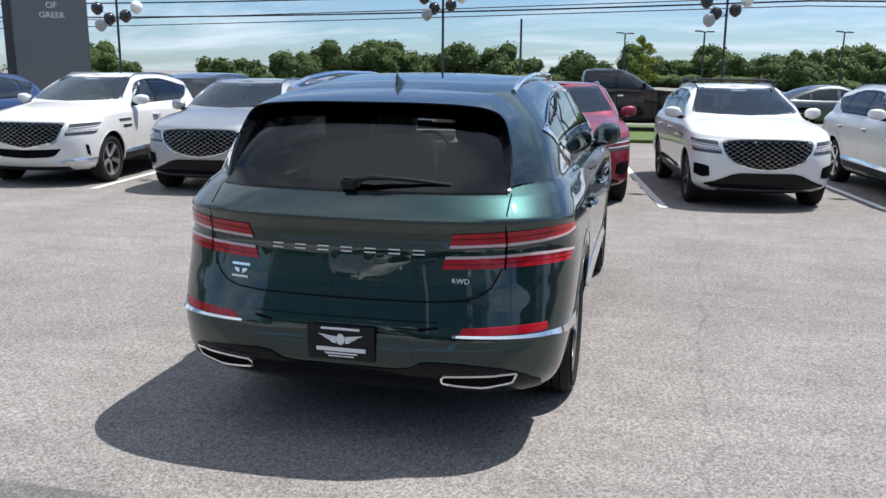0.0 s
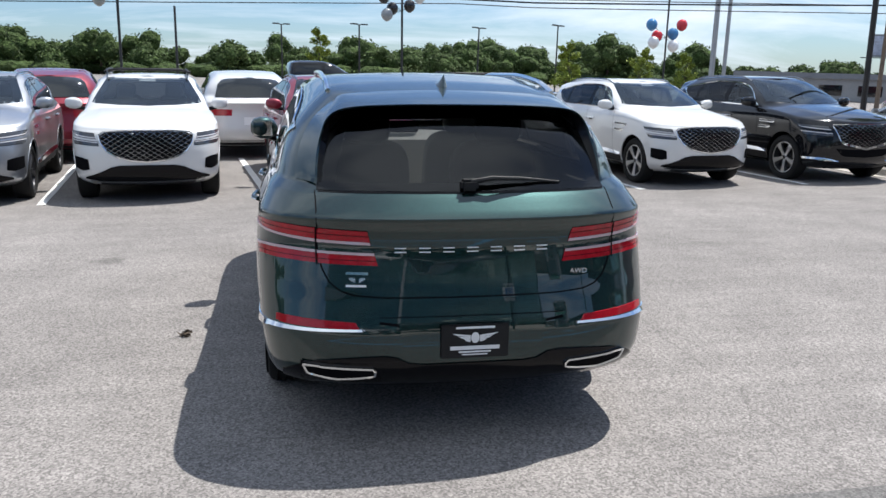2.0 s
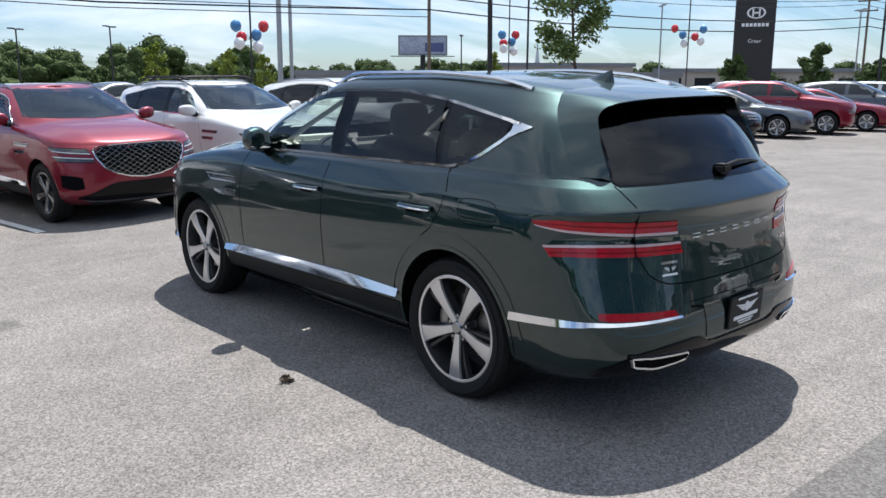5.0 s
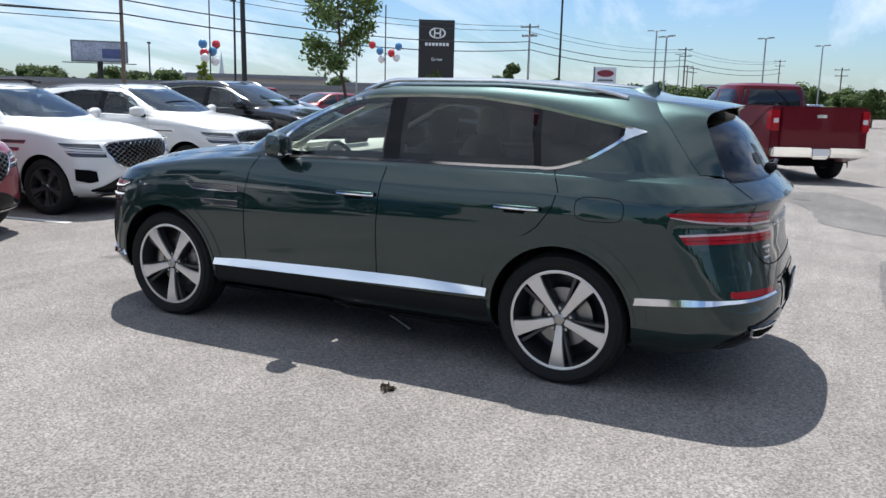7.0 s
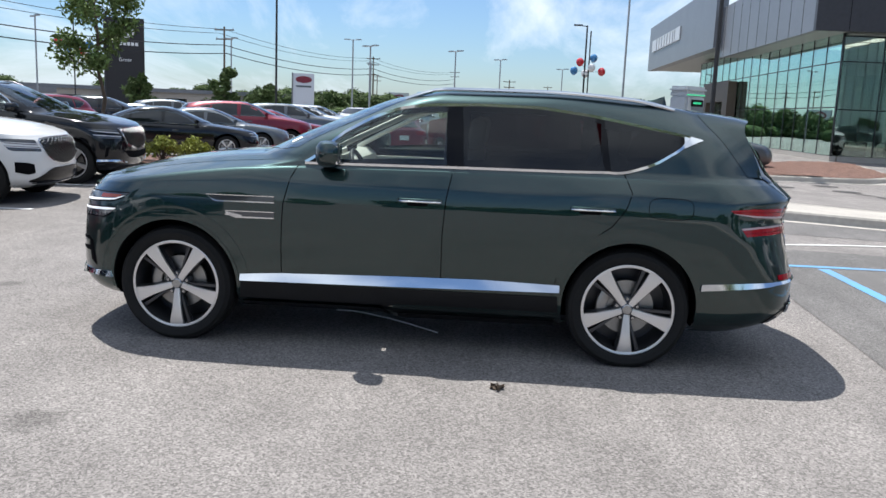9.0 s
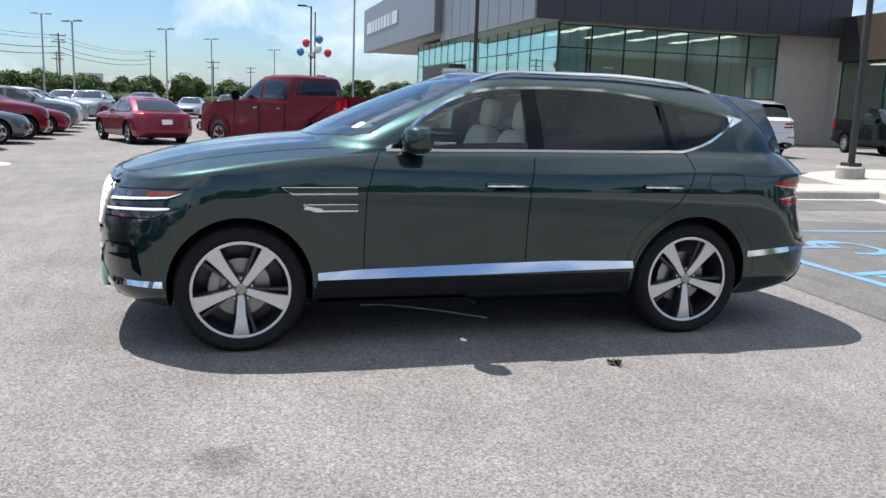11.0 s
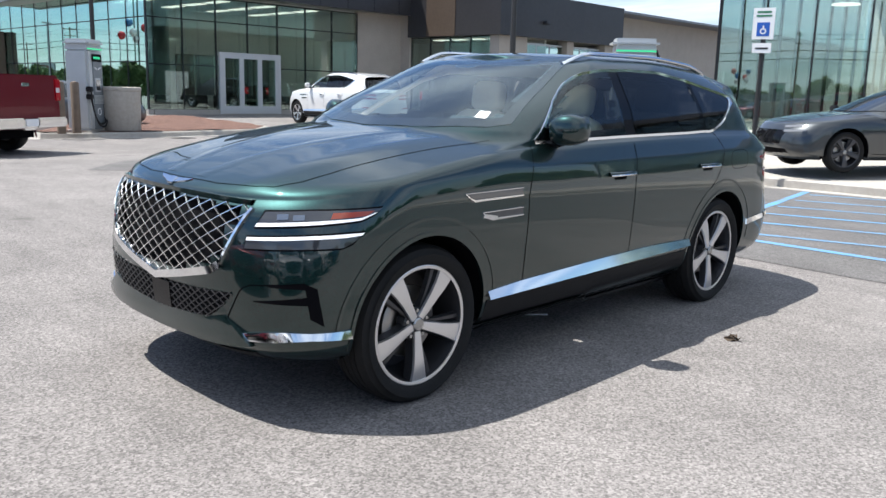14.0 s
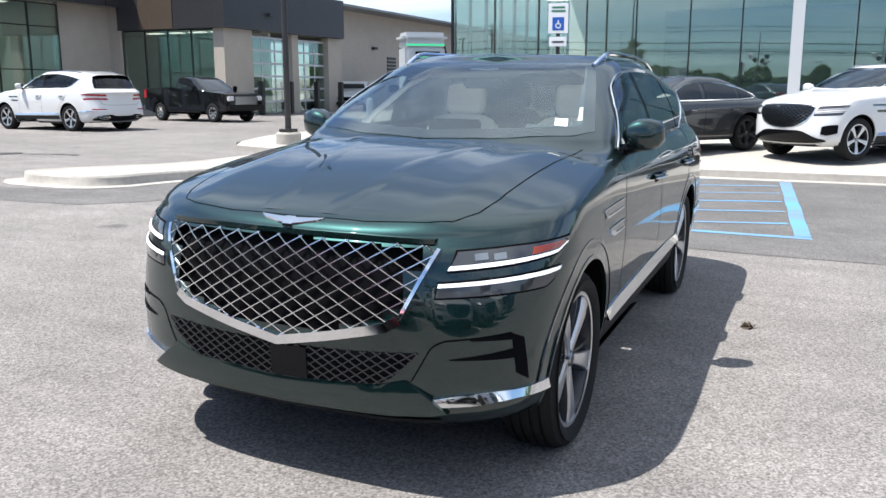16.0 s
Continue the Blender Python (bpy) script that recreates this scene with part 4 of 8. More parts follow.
            bm = F.panel([(-1, ya, z + h_ * .8), (-1, ya - .06, z - h_), (-1, yb, z - h_ + .004)], [(-1, ya - .002, z + h_), (-1, ya - .05, z - h_ * .5), (-1, yb, z - h_ + .011)], side, 12, 1, 0.006, 0.006, None, flip)
            F.ribbon([(-1, ya, z + h_), (-1, yb, z + h_ + .002)], side, 0.005, 0.006, 0.04, bm, flip, height=0.006)
            if z < .9:
                F.panel([(-1, ya, z - .004), (-1, ya - .11, z - h_)], [(-1, ya - .01, z + h_ * .7), (-1, ya - .11, z - .002)], side, 6, 1, 0.007, 0.006, bm, flip)
            part("vent_trim", bm, CHROME, v)
        # door mirror
        sx = 1 if flip else -1
        mr = new("door_mirror"); mr.parent = car
        bm = bmesh.new()
        mx, my, mk = (.885, .475, .82) if hero else (.93, .60, 1.0)
        prof = [(0.0, .02, .02), (.03, .055, .062), (.09, .078, .085), (.16, .078, .083), (.22, .06, .065), (.245, .03, .035)]
        rows = []
        for d, hy_, hz_ in prof:
            rows.append([(sx * (mx + mk * d), my - .05 * d / .25 + hy_ * 1.05 * math.copysign(abs(math.cos(a)) ** .7, math.cos(a)), 1.275 + .012 * d / .25 + hz_ * math.copysign(abs(math.sin(a)) ** .7, math.sin(a))) for a in np.linspace(0, 2 * math.pi, 19)])
        fs = sheet(bm, rows)
        bmesh.ops.remove_doubles(bm, verts=bm.verts, dist=0.0005)
        bm.faces.new([v_ for v_ in bm.verts if abs(abs(v_.co.x) - mx - mk * .245) < 1e-5])
        bmesh.ops.recalc_face_normals(bm, faces=bm.faces)
        part("mirror_cap", bm, paint, mr)
        part("mirror_glass", boxes(((mx + .04) if sx > 0 else -(mx + mk * .22), (mx + mk * .22) if sx > 0 else -(mx + .04), my - .100, my - .092, 1.225, 1.335)), CHROME, mr, "mirror glass")
        bm = bmesh.new()
        tube(bm, [(sx * (mx - .03), my, 1.20), (sx * (mx + .025), my, 1.205), (sx * (mx + .09), my - .005, 1.225)], 0.028, 8)
        part("mirror_arm", bm, GLOSS_BLACK, mr)
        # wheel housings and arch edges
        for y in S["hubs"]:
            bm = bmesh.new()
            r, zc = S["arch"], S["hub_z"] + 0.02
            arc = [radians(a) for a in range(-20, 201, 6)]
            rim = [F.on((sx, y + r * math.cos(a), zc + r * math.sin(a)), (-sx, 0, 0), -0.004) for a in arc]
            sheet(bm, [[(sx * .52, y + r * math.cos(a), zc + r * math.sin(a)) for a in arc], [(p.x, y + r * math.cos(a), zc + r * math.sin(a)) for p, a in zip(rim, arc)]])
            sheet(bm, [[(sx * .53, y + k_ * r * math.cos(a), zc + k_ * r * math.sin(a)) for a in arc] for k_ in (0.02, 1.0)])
            # the liner's near-black colour carries the shade of the wheel arch
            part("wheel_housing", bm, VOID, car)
            line = [(-1, y + (r + .004) * math.cos(a), zc + (r + .004) * math.sin(a)) for a in [radians(q) for q in range(-8, 189, 4)]]
            bm = F.ribbon(line, side, 0.02, 0.004, 0.03, None, flip, height=0.02)
            part("arch_edge", bm, paint, car)
            if hero:
                line = [(-1, y + (r + .075) * math.cos(a), zc + (r + .075) * math.sin(a)) for a in [radians(q) for q in range(4, 177, 4)]]
                part("arch_crease", F.ribbon(line, side, 0.016, 0.003, 0.03, None, flip, height=0.004), paint, car)

    # -- tail
    bm = bmesh.new()
    F.ribbon(full([(0, -2.5, .738), (.40, -2.5, .741), (.54, -2.5, .750), (.60, -2.5, .768), (.648, -2.5, .805), (.682, -2.5, .87), (.699, -2.5, .96), (.699, -2.5, 1.11), (.700, -2.4, 1.20)]), rear, 0.007, 0.001, 0.03, bm)
    for s in (-1, 1):
        F.ribbon([(s * .699, -2.5, .88), (s * .70, -2.5, .96), (s * .70, -2.5, 1.055)], rear, 0.007, 0.0105, 0.03, bm)
    part("tailgate_gap", bm, VOID, car)
    # roof spoiler: grows out of the roof and runs down beside the window as two fins
    leave = [(0, -1.85, 1.64), (.20, -1.85, 1.635), (.40, -1.85, 1.62), (.53, -1.86, 1.60), (.61, -1.90, 1.575), (.66, -1.93, 1.545), (.70, -1.97, 1.50), (.74, -2.03, 1.42), (.775, -2.11, 1.32), (.79, -2.18, 1.24)]
    trail = [(0, -2.262, 1.590), (.20, -2.255, 1.589), (.40, -2.235, 1.583), (.53, -2.205, 1.571), (.60, -2.172, 1.548), (.638, -2.165, 1.512), (.660, -2.185, 1.46), (.683, -2.222, 1.38), (.695, -2.262, 1.29), (.697, -2.285, 1.225)]
    foot = [(0, -2.10, 1.560), (.20, -2.10, 1.558), (.40, -2.09, 1.550), (.50, -2.07, 1.532), (.55, -2.06, 1.510), (.58, -2.08, 1.480), (.605, -2.12, 1.44), (.640, -2.20, 1.37), (.665, -2.27, 1.29), (.675, -2.32, 1.225)]
    n_ = nu(44)
    fine_line = lambda pts: [Vector((float(pchip(np.arange(10), [p[0] for p in pts], abs(q))) * (1 if q >= 0 else -1), float(pchip(np.arange(10), [p[1] for p in pts], abs(q))), float(pchip(np.arange(10), [p[2] for p in pts], abs(q))))) for q in np.linspace(-9, 9, n_ * 2 + 1)]
    onto = lambda p, off: (lambda r: r[0] + r[1] * off)(F.tree.find_nearest(p))
    A, T, B = [onto(p, .002) for p in fine_line(leave)], fine_line(trail), [onto(p, .001) for p in fine_line(foot)]
    bm = bmesh.new()
    mid = [a.lerp(t, .5) + Vector((0, 0, .004)) for a, t in zip(A, T)]
    lip = [t + (b - t).normalized() * .010 + Vector((0, 0, -.006)) for t, b in zip(T, B)]
    sheet(bm, [A, [a.lerp(m_, .5) + Vector((0, 0, .002)) for a, m_ in zip(A, mid)], mid, [m_.lerp(t, .55) + Vector((0, 0, .003)) for m_, t in zip(mid, T)], T, lip])
    bmesh.ops.recalc_face_normals(bm, faces=bm.faces)
    sp_ = part("spoiler", bm, paint, car, angle=50)
    bm = bmesh.new()
    sheet(bm, [lip, [l_.lerp(b, .5) for l_, b in zip(lip, B)], B])
    bmesh.ops.recalc_face_normals(bm, faces=bm.faces)
    part("spoiler_underside", bm, GLOSS_BLACK, sp_, "gloss black underside")
    part("rear_diffuser", F.panel(full([(0, -2.5, .285), (.55, -2.5, .30), (.86, -2.4, .33)]), full([(0, -2.5, .435), (.29, -2.5, .435), (.335, -2.5, .468), (.40, -2.5, .480), (.55, -2.5, .472), (.72, -2.45, .452), (.80, -2.43, .420), (.86, -2.4, .375)]), rear, nu(30), 4, 0.008, 0.012), GLOSS_BLACK, car)
    part("front_lip", F.panel(full([(0, 2.2, .235), (.45, 2.2, .24), (.62, 2.2, .25)]), full([(0, 2.2, .30), (.45, 2.2, .305), (.62, 2.2, .315)]), front, nu(24), 2, 0.006, 0.01), PLASTIC, car)
    bm = F.panel([(-.315, -2.5, .462), (.315, -2.5, .462)], [(-.345, -2.5, .630), (.345, -2.5, .630)], rear, 10, 3, 0.004, 0.0)
    part("plate_recess", bm, paint, car)
    part("exhaust_finisher", F.panel([(-.78, -2.5, .345), (-.42, -2.5, .34)], [(-.78, -2.5, .448), (-.42, -2.5, .445)], rear, 4, 2, 0.009, 0), GLOSS_BLACK, car)
    for flip in (False, True):
        out = [(-.765, -2.5, .432), (-.46, -2.5, .422), (-.445, -2.5, .402), (-.455, -2.5, .386), (-.62, -2.5, .368), (-.745, -2.5, .392), (-.765, -2.5, .432)]
        ex = part("exhaust_tip", F.panel([(-.745, -2.5, .394), (-.62, -2.5, .371), (-.455, -2.5, .388)], [(-.765, -2.5, .430), (-.62, -2.5, .427), (-.45, -2.5, .421)], rear, 10, 2, 0.012, 0, None, flip), VOID, car)
        part("tip_trim", F.ribbon(out, rear, 0.009, 0.018, 0.02, None, flip, height=0.014), CHROME, ex, "bright metal surround")
    if hero:
        # wordmark, model mark and drive mark on the tailgate
        for i in range(7):
            x = -.33 + .11 * i
            bm = bmesh.new()
            for z in (.943, .961):
                F.panel([(x - .026, -2.5, z - .0022), (x + .026, -2.5, z - .0022)], [(x - .026, -2.5, z + .0022), (x + .026, -2.5, z + .0022)], rear, 3, 1, 0.006, 0.005, bm)
            part("wordmark_bar", bm, WORDMARK, car)
        part("model_mark", F.panel([(-.575, -2.5, .842), (-.475, -2.5, .841)], [(-.572, -2.5, .853), (-.475, -2.5, .853)], rear, 5, 1, 0.005, 0.005), CHROME, car)
        wing_badge(F, car, rear, -2.6, -.525, .818, .075, GRILLE_BRIGHT)
        part("dealer_mark", F.panel([(-.575, -2.5, .787), (-.485, -2.5, .787)], [(-.575, -2.5, .796), (-.485, -2.5, .796)], rear, 4, 1, 0.004, 0.002), INK_WHITE, car)
        p0 = F.on((.515, -2.5, .832), rear, 0.006)
        lettering("AWD", car, pose(p0.x, p0.y, p0.z, 90, 0, 0), 0.034, CHROME, "drive_mark")
        # wiper
        wp_ = new("rear_wiper"); wp_.parent = car
        bm = bmesh.new()
        pts = [F.on((x, -2.5, z), rear, o) for x, z, o in ((.0, 1.232, .035), (.10, 1.243, .05), (.25, 1.243, .035), (.44, 1.232, .012))]
        tube(bm, pts, 0.014, 8, r_end=0.006)
        box(bm, -.045, .035, pts[0].y - .02, pts[0].y + .05, 1.21, 1.262, bevel=0.012)
        part("wiper_arm", bm, PLASTIC, wp_)
        # shark-fin aerial
        bm = bmesh.new()
        rows = []
        for q in np.linspace(0, 1, 12):
            h_, w_ = .078 * q ** 1.6 * (1 if q < .99 else .0) + .004, .034 * math.sin(math.pi * (.06 + .80 * q)) ** .7
            y_ = -1.56 - .19 * q
            z_ = F.on((0, y_, 2), (0, 0, -1)).z - .004
            rows.append([(w_ * k * (1 - abs(v) ** 1.0), y_ - .02 * v * q, z_ + h_ * v) for k, v in ((-1, 0), (-1, .25), (-1, .55), (-1, .85), (0, 1), (1, .85), (1, .55), (1, .25), (1, 0))])
        sheet(bm, rows)
        bmesh.ops.recalc_face_normals(bm, faces=bm.faces)
        part("aerial_fin", bm, paint, car)
        # plate
        pl = new("number_plate"); pl.parent = car
        pl.matrix_local = pose(0, F.on((0, -2.5, .545), rear).y - 0.006, .545, 4, 0, 0)
        part("plate_frame", boxes((-.158, .158, -.012, .0, -.082, .082), bevel=0.004), PLASTIC, pl, "black dealer plate in a frame")
        bm = bmesh.new()
        for x0, x1, z0, z1 in ((-.115, .115, -.040, -.022), (-.075, .075, -.054, -.047), (-.06, .06, -.066, -.061), (-.09, .09, .062, .072)):
            box(bm, x0, x1, -.0155, -.0125, z0, z1)
        part("plate_print", bm, INK_WHITE, pl)
        bm = bmesh.new()
        for s in (-1, 1):
            for k in range(3):
                prism(bm, [(s * (.022), .030 - k * .011), (s * (.105 - .026 * k), .040 - k * .014), (s * (.085 - .022 * k), .030 - k * .014), (s * .022, .020 - k * .011)], 0.0125, 0.0155)
        prism(bm, [(.02 * math.cos(a), .018 + .026 * math.sin(a)) for a in np.linspace(0, 2 * math.pi, 12, endpoint=False)], 0.0125, 0.016)
        bmesh.ops.transform(bm, matrix=Matrix.Rotation(math.pi / 2, 4, "X"), verts=bm.verts)
        part("plate_emblem", bm, INK_WHITE, pl)
        # winged badge at the bonnet's edge and the bonnet's shut line
        bm = F.ribbon(full([(0, 2.195, 1.055), (.30, 2.182, 1.05), (.52, 2.135, 1.05), (.62, 2.08, 1.05), (.675, 1.98, 1.05), (.70, 1.85, 1.06), (.715, 1.6, 1.1), (.735, 1.2, 1.15), (.765, .85, 1.2)]), (0, 0, -1), 0.006, 0.001, 0.03)
        part("bonnet_gap", bm, VOID, car)
        bm = bmesh.new()
        for s in (-1, 1):
            F.panel([(s * .012, 2.212, 0), (s * .06, 2.209, 0), (s * .140, 2.200, 0)], [(s * .014, 2.236, 0), (s * .05, 2.231, 0), (s * .115, 2.216, 0)], (0, 0, -1), 8, 1, 0.006, 0.006, bm)
        F.panel([(-.022, 2.210, 0), (.022, 2.210, 0)], [(-.02, 2.240, 0), (.02, 2.240, 0)], (0, 0, -1), 4, 2, 0.010, 0.008, bm)
        part("bonnet_badge", bm, CHROME, car, "winged bright metal badge")
        for s in (-1, 1):
            ln = resample([(s * .13, 2.16, 1.1), (s * .19, 1.8, 1.15), (s * .28, 1.3, 1.2), (s * .36, 1.00, 1.25)], 30)
            bm = bmesh.new()
            sheet(bm, [[F.on((p[0] + dx, p[1], 1.2), top, o) for p in ln] for dx, o in ((-.08, -.001), (-.04, .0006), (-.010, .0019), (.010, .0019), (.04, .0006), (.08, -.001))])
            bmesh.ops.recalc_face_normals(bm, faces=bm.faces)
            part("bonnet_crease", bm, paint, car, angle=60)
        # dark lines drawn as the shaded edges of the plate recess
        bm = bmesh.new()
        for s in (-1, 1):
            F.ribbon([(s * .43, -2.5, .632), (s * .345, -2.5, .620), (s * .322, -2.5, .60), (s * .308, -2.5, .49)], rear, 0.012, 0.002, 0.02, bm)
        F.ribbon([(-.43, -2.5, .655), (.43, -2.5, .655)], rear, 0.004, 0.002, 0.03, bm)
        part("bumper_recess_edge", bm, VOID, car)
        part("permit", F.panel([(-.66, .745, 1.29), (-.60, .765, 1.29)], [(-.645, .685, 1.33), (-.585, .705, 1.33)], (0, -.5, -.86), 3, 2, 0.006, 0), PAPER, car)
    # -- roof rails
    for s in (-1, 1):
        bm = bmesh.new()
        y = np.linspace(.02, -1.72, 28)
        pts = []
        for q, yy in enumerate(y):
            t = q / 27
            p = F.on((s * (.625 - .02 * t - .03 * (1 - t) ** 8), yy, 1.6), (0, 0, -1), 0)
            pts.append(p + Vector((0, 0, .024 * min(1, 9 * t, 7 * (1 - t)) + .002)))
        tube(bm, pts, 0.0135, 8)
        part("roof_rail", bm, CHROME if hero else CHROME_DARK, car)
    if rack:
        rk = new("roof_rack"); rk.parent = car
        for y in (-.25, -1.15):
            bm = bmesh.new()
            tube(bm, [(-.66, y, 1.735), (-.5, y, 1.775), (.5, y, 1.775), (.66, y, 1.735)], 0.02, 8)
            part("cross_bar", bm, PLASTIC, rk)
        for s in (-1, 1):
            bm = bmesh.new()
            tube(bm, [(s * .62, -.05, 1.74), (s * .60, -.3, 1.78), (s * .60, -1.3, 1.78), (s * .62, -1.5, 1.72)], 0.018, 8)
            part("side_bar", bm, PLASTIC, rk)

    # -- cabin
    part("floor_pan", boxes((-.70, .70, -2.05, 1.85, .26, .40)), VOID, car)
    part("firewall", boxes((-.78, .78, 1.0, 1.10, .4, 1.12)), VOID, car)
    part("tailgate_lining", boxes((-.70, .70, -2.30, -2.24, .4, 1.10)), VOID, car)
    cab = interior or DARK_TRIM
    bm = bmesh.new()
    sheet(bm, [[(x, 1.0 - .35 * (x / .72) ** 2, 1.235), (x, .72 - .12 * (x / .72) ** 2, 1.245), (x, .50, 1.235), (x, .44, 1.19), (x, .42, 1.05), (x, .50, .80)] for x in np.linspace(-.72, .72, 9)])
    part("dashboard", bm, interior or DARK_TRIM, car)
    seat(car, -.38, .0, .58, cab); seat(car, .38, .0, .58, cab)
    for x in (-.38, .38):
        seat(car, x, -.98, .60, DARK_TRIM)
    if hero:
        part("cargo_floor", boxes((-.68, .68, -2.24, -1.35, .40, .78)), DARK_TRIM, car)
        for s in (-1, 1):
            part("door_lining", boxes((s * .82 - .02, s * .82 + .02, -.3, .72, .6, 1.16)), cab, car)
        bm = bmesh.new()
        sheet(bm, [[(x, y, 1.665 - .10 * (x / .6) ** 4 - .03 * ((y + .8) / .9) ** 4) for x in np.linspace(-.6, .6, 9)] for y in np.linspace(-1.75, .02, 10)])
        part("headliner", bm, cab, car)
        part("dash_pad", boxes((-.62, -.16, .46, .66, 1.18, 1.275), bevel=0.03), cab, car)
        for s in (-1, 1):
            bm = bmesh.new()
            tube(bm, [(s * .67, .70, 1.17), (s * .63, .38, 1.35), (s * .565, .04, 1.52), (s * .53, -.16, 1.58)], 0.018, 8)
            part("pillar_lining", bm, cab, car)
        part("centre_screen", boxes((-.10, .22, .50, .52, 1.24, 1.335), bevel=0.01), GLOSS_BLACK, car)
        part("interior_mirror", boxes((-.12, .12, .22, .25, 1.50, 1.56), bevel=0.012), GLOSS_BLACK, car)
        st = new("steering_wheel"); st.parent = car
        st.matrix_local = pose(-.38, .34, 1.10, 66, 0, 0)
        bm = bmesh.new()
        ring = [[(( .185 + .016 * math.cos(b)) * math.cos(a), (.185 + .016 * math.cos(b)) * math.sin(a), .016 * math.sin(b)) for b in np.linspace(0, 2 * math.pi, 9)] for a in np.linspace(0, 2 * math.pi, 33)]
        sheet(bm, ring)
        part("wheel_ring", bm, DARK_TRIM, st)
        part("wheel_boss", boxes((-.17, .17, -.03, .03, -.02, .01), (-.06, .06, -.16, .05, -.02, .02), bevel=0.008), DARK_TRIM, st)
    # -- wheels
    for y in S["hubs"]:
        for s in (-1, 1):
            wheel(car, s * .832, y, S["hub_z"], s, rim_r=0.292 if hero else 0.266, face=wheel_face, dark=wheel_dark, fine=hero)
    return car


def wing_badge(F, parent, way, y, x, z, w, material):
    bm = bmesh.new()
    for s in (-1, 1):
        F.panel([(x + s * .008, y, z - .012), (x + s * w * .25, y, z - .008), (x + s * w * .42, y, z)], [(x + s * .008, y, z + .006), (x + s * w * .25, y, z + .010), (x + s * w * .5, y, z + .010)], way, 6, 1, 0.005, 0.003, bm)
    part("wing_mark", bm, material, parent)


def lettering(text, parent, m, size, material, name="lettering", depth=0.002, align="CENTER"):
    """Raised letters in the built-in font, as a mesh."""
    cu = bpy.data.curves.new(name, "FONT")
    cu.body, cu.size, cu.extrude, cu.align_x, cu.align_y = text, size, depth, align, "CENTER"
    tmp = bpy.data.objects.new(name, cu)
    me = bpy.data.meshes.new_from_object(tmp)
    bpy.data.objects.remove(tmp)
    me.materials.append(material)
    ob = new(name, me)
    if parent:
        ob.parent = parent
        ob.matrix_local = m
    else:
        ob.matrix_world = m
    return ob


hero = suv("green_suv", pose(0, 0, 0), GREEN, "dark green metallic SUV with chrome trim on the asphalt", hero=True, interior=CREAM)


# ---- ground ----
def asphalt(name, color, grain, seam_scale):
    """Rolled asphalt: pale stones in dark binder, broad stains, fine cracks."""
    m = bpy.data.materials.new(name)
    m.use_nodes = True
    n, l = m.node_tree.nodes, m.node_tree.links
    p = n["Principled BSDF"]
    p.inputs["Roughness"].default_value = 0.9
    p.inputs["Specular IOR Level"].default_value = 0.25
    tc = n.new("ShaderNodeTexCoord")

    def noise_(scale, detail=4, rough=0.6):
        t = n.new("ShaderNodeTexNoise")
        t.inputs["Scale"].default_value, t.inputs["Detail"].default_value, t.inputs["Roughness"].default_value = scale, detail, rough
        l.new(tc.outputs["Object"], t.inputs["Vector"])
        return t.outputs[0]

    def ranged(src, a, b, c, d):
        r = n.new("ShaderNodeMapRange")
        for k, v in zip(("From Min", "From Max", "To Min", "To Max"), (a, b, c, d)):
            r.inputs[k].default_value = v
        l.new(src, r.inputs["Value"])
        return r.outputs[0]

    def times(a, b):
        q = n.new("ShaderNodeMath"); q.operation = "MULTIPLY"
        l.new(a, q.inputs[0]); l.new(b, q.inputs[1])
        return q.outputs[0]

    v = n.new("ShaderNodeTexVoronoi"); v.inputs["Scale"].default_value = 105
    l.new(tc.outputs["Object"], v.inputs["Vector"])
    bw = n.new("ShaderNodeRGBToBW"); l.new(v.outputs["Color"], bw.inputs[0])
    stones = ranged(bw.outputs[0], 0.2, 0.8, 1 - grain, 1 + grain)
    fine = ranged(noise_(45, 6, 0.8), 0.3, 0.7, 1 - grain, 1 + grain)
    patch = ranged(noise_(1.3, 6, 0.65), 0.35, 0.68, 0.86, 1.10)
    broad = ranged(noise_(0.22, 4, 0.55), 0.35, 0.65, 0.90, 1.08)
    streak = n.new("ShaderNodeTexNoise"); streak.inputs["Scale"].default_value, streak.inputs["Detail"].default_value = 0.55, 5
    mp = n.new("ShaderNodeMapping"); mp.inputs["Scale"].default_value = (1, 9, 1); mp.inputs["Rotation"].default_value = (0, 0, 0.25)
    l.new(tc.outputs["Object"], mp.inputs[0]); l.new(mp.outputs[0], streak.inputs["Vector"])
    rub = ranged(streak.outputs[0], 0.32, 0.62, 0.93, 1.05)
    # a sparse web of hairline cracks
    cr = n.new("ShaderNodeTexVoronoi"); cr.feature = "DISTANCE_TO_EDGE"; cr.inputs["Scale"].default_value = seam_scale
    wob = n.new("ShaderNodeMixRGB"); wob.inputs[0].default_value = 0.30
    wn_ = n.new("ShaderNodeTexNoise"); wn_.inputs["Scale"].default_value, wn_.inputs["Detail"].default_value = 1.6, 6
    l.new(tc.outputs["Object"], wn_.inputs["Vector"]); l.new(tc.outputs["Object"], wob.inputs[1]); l.new(wn_.outputs["Color"], wob.inputs[2])
    l.new(wob.outputs[0], cr.inputs["Vector"])
    crack = ranged(cr.outputs["Distance"], 0.0, 0.0022, 0.80, 1.0)
    # small dark spots of oil
    sp = n.new("ShaderNodeTexVoronoi"); sp.inputs["Scale"].default_value = 0.9
    l.new(wob.outputs[0], sp.inputs["Vector"])
    spot = ranged(sp.outputs["Distance"], 0.05, 0.11, 0.62, 1.0)
    k = times(times(times(stones, fine), times(patch, broad)), times(times(rub, crack), spot))
    s = n.new("ShaderNodeVectorMath"); s.operation = "SCALE"; s.inputs[0].default_value = color
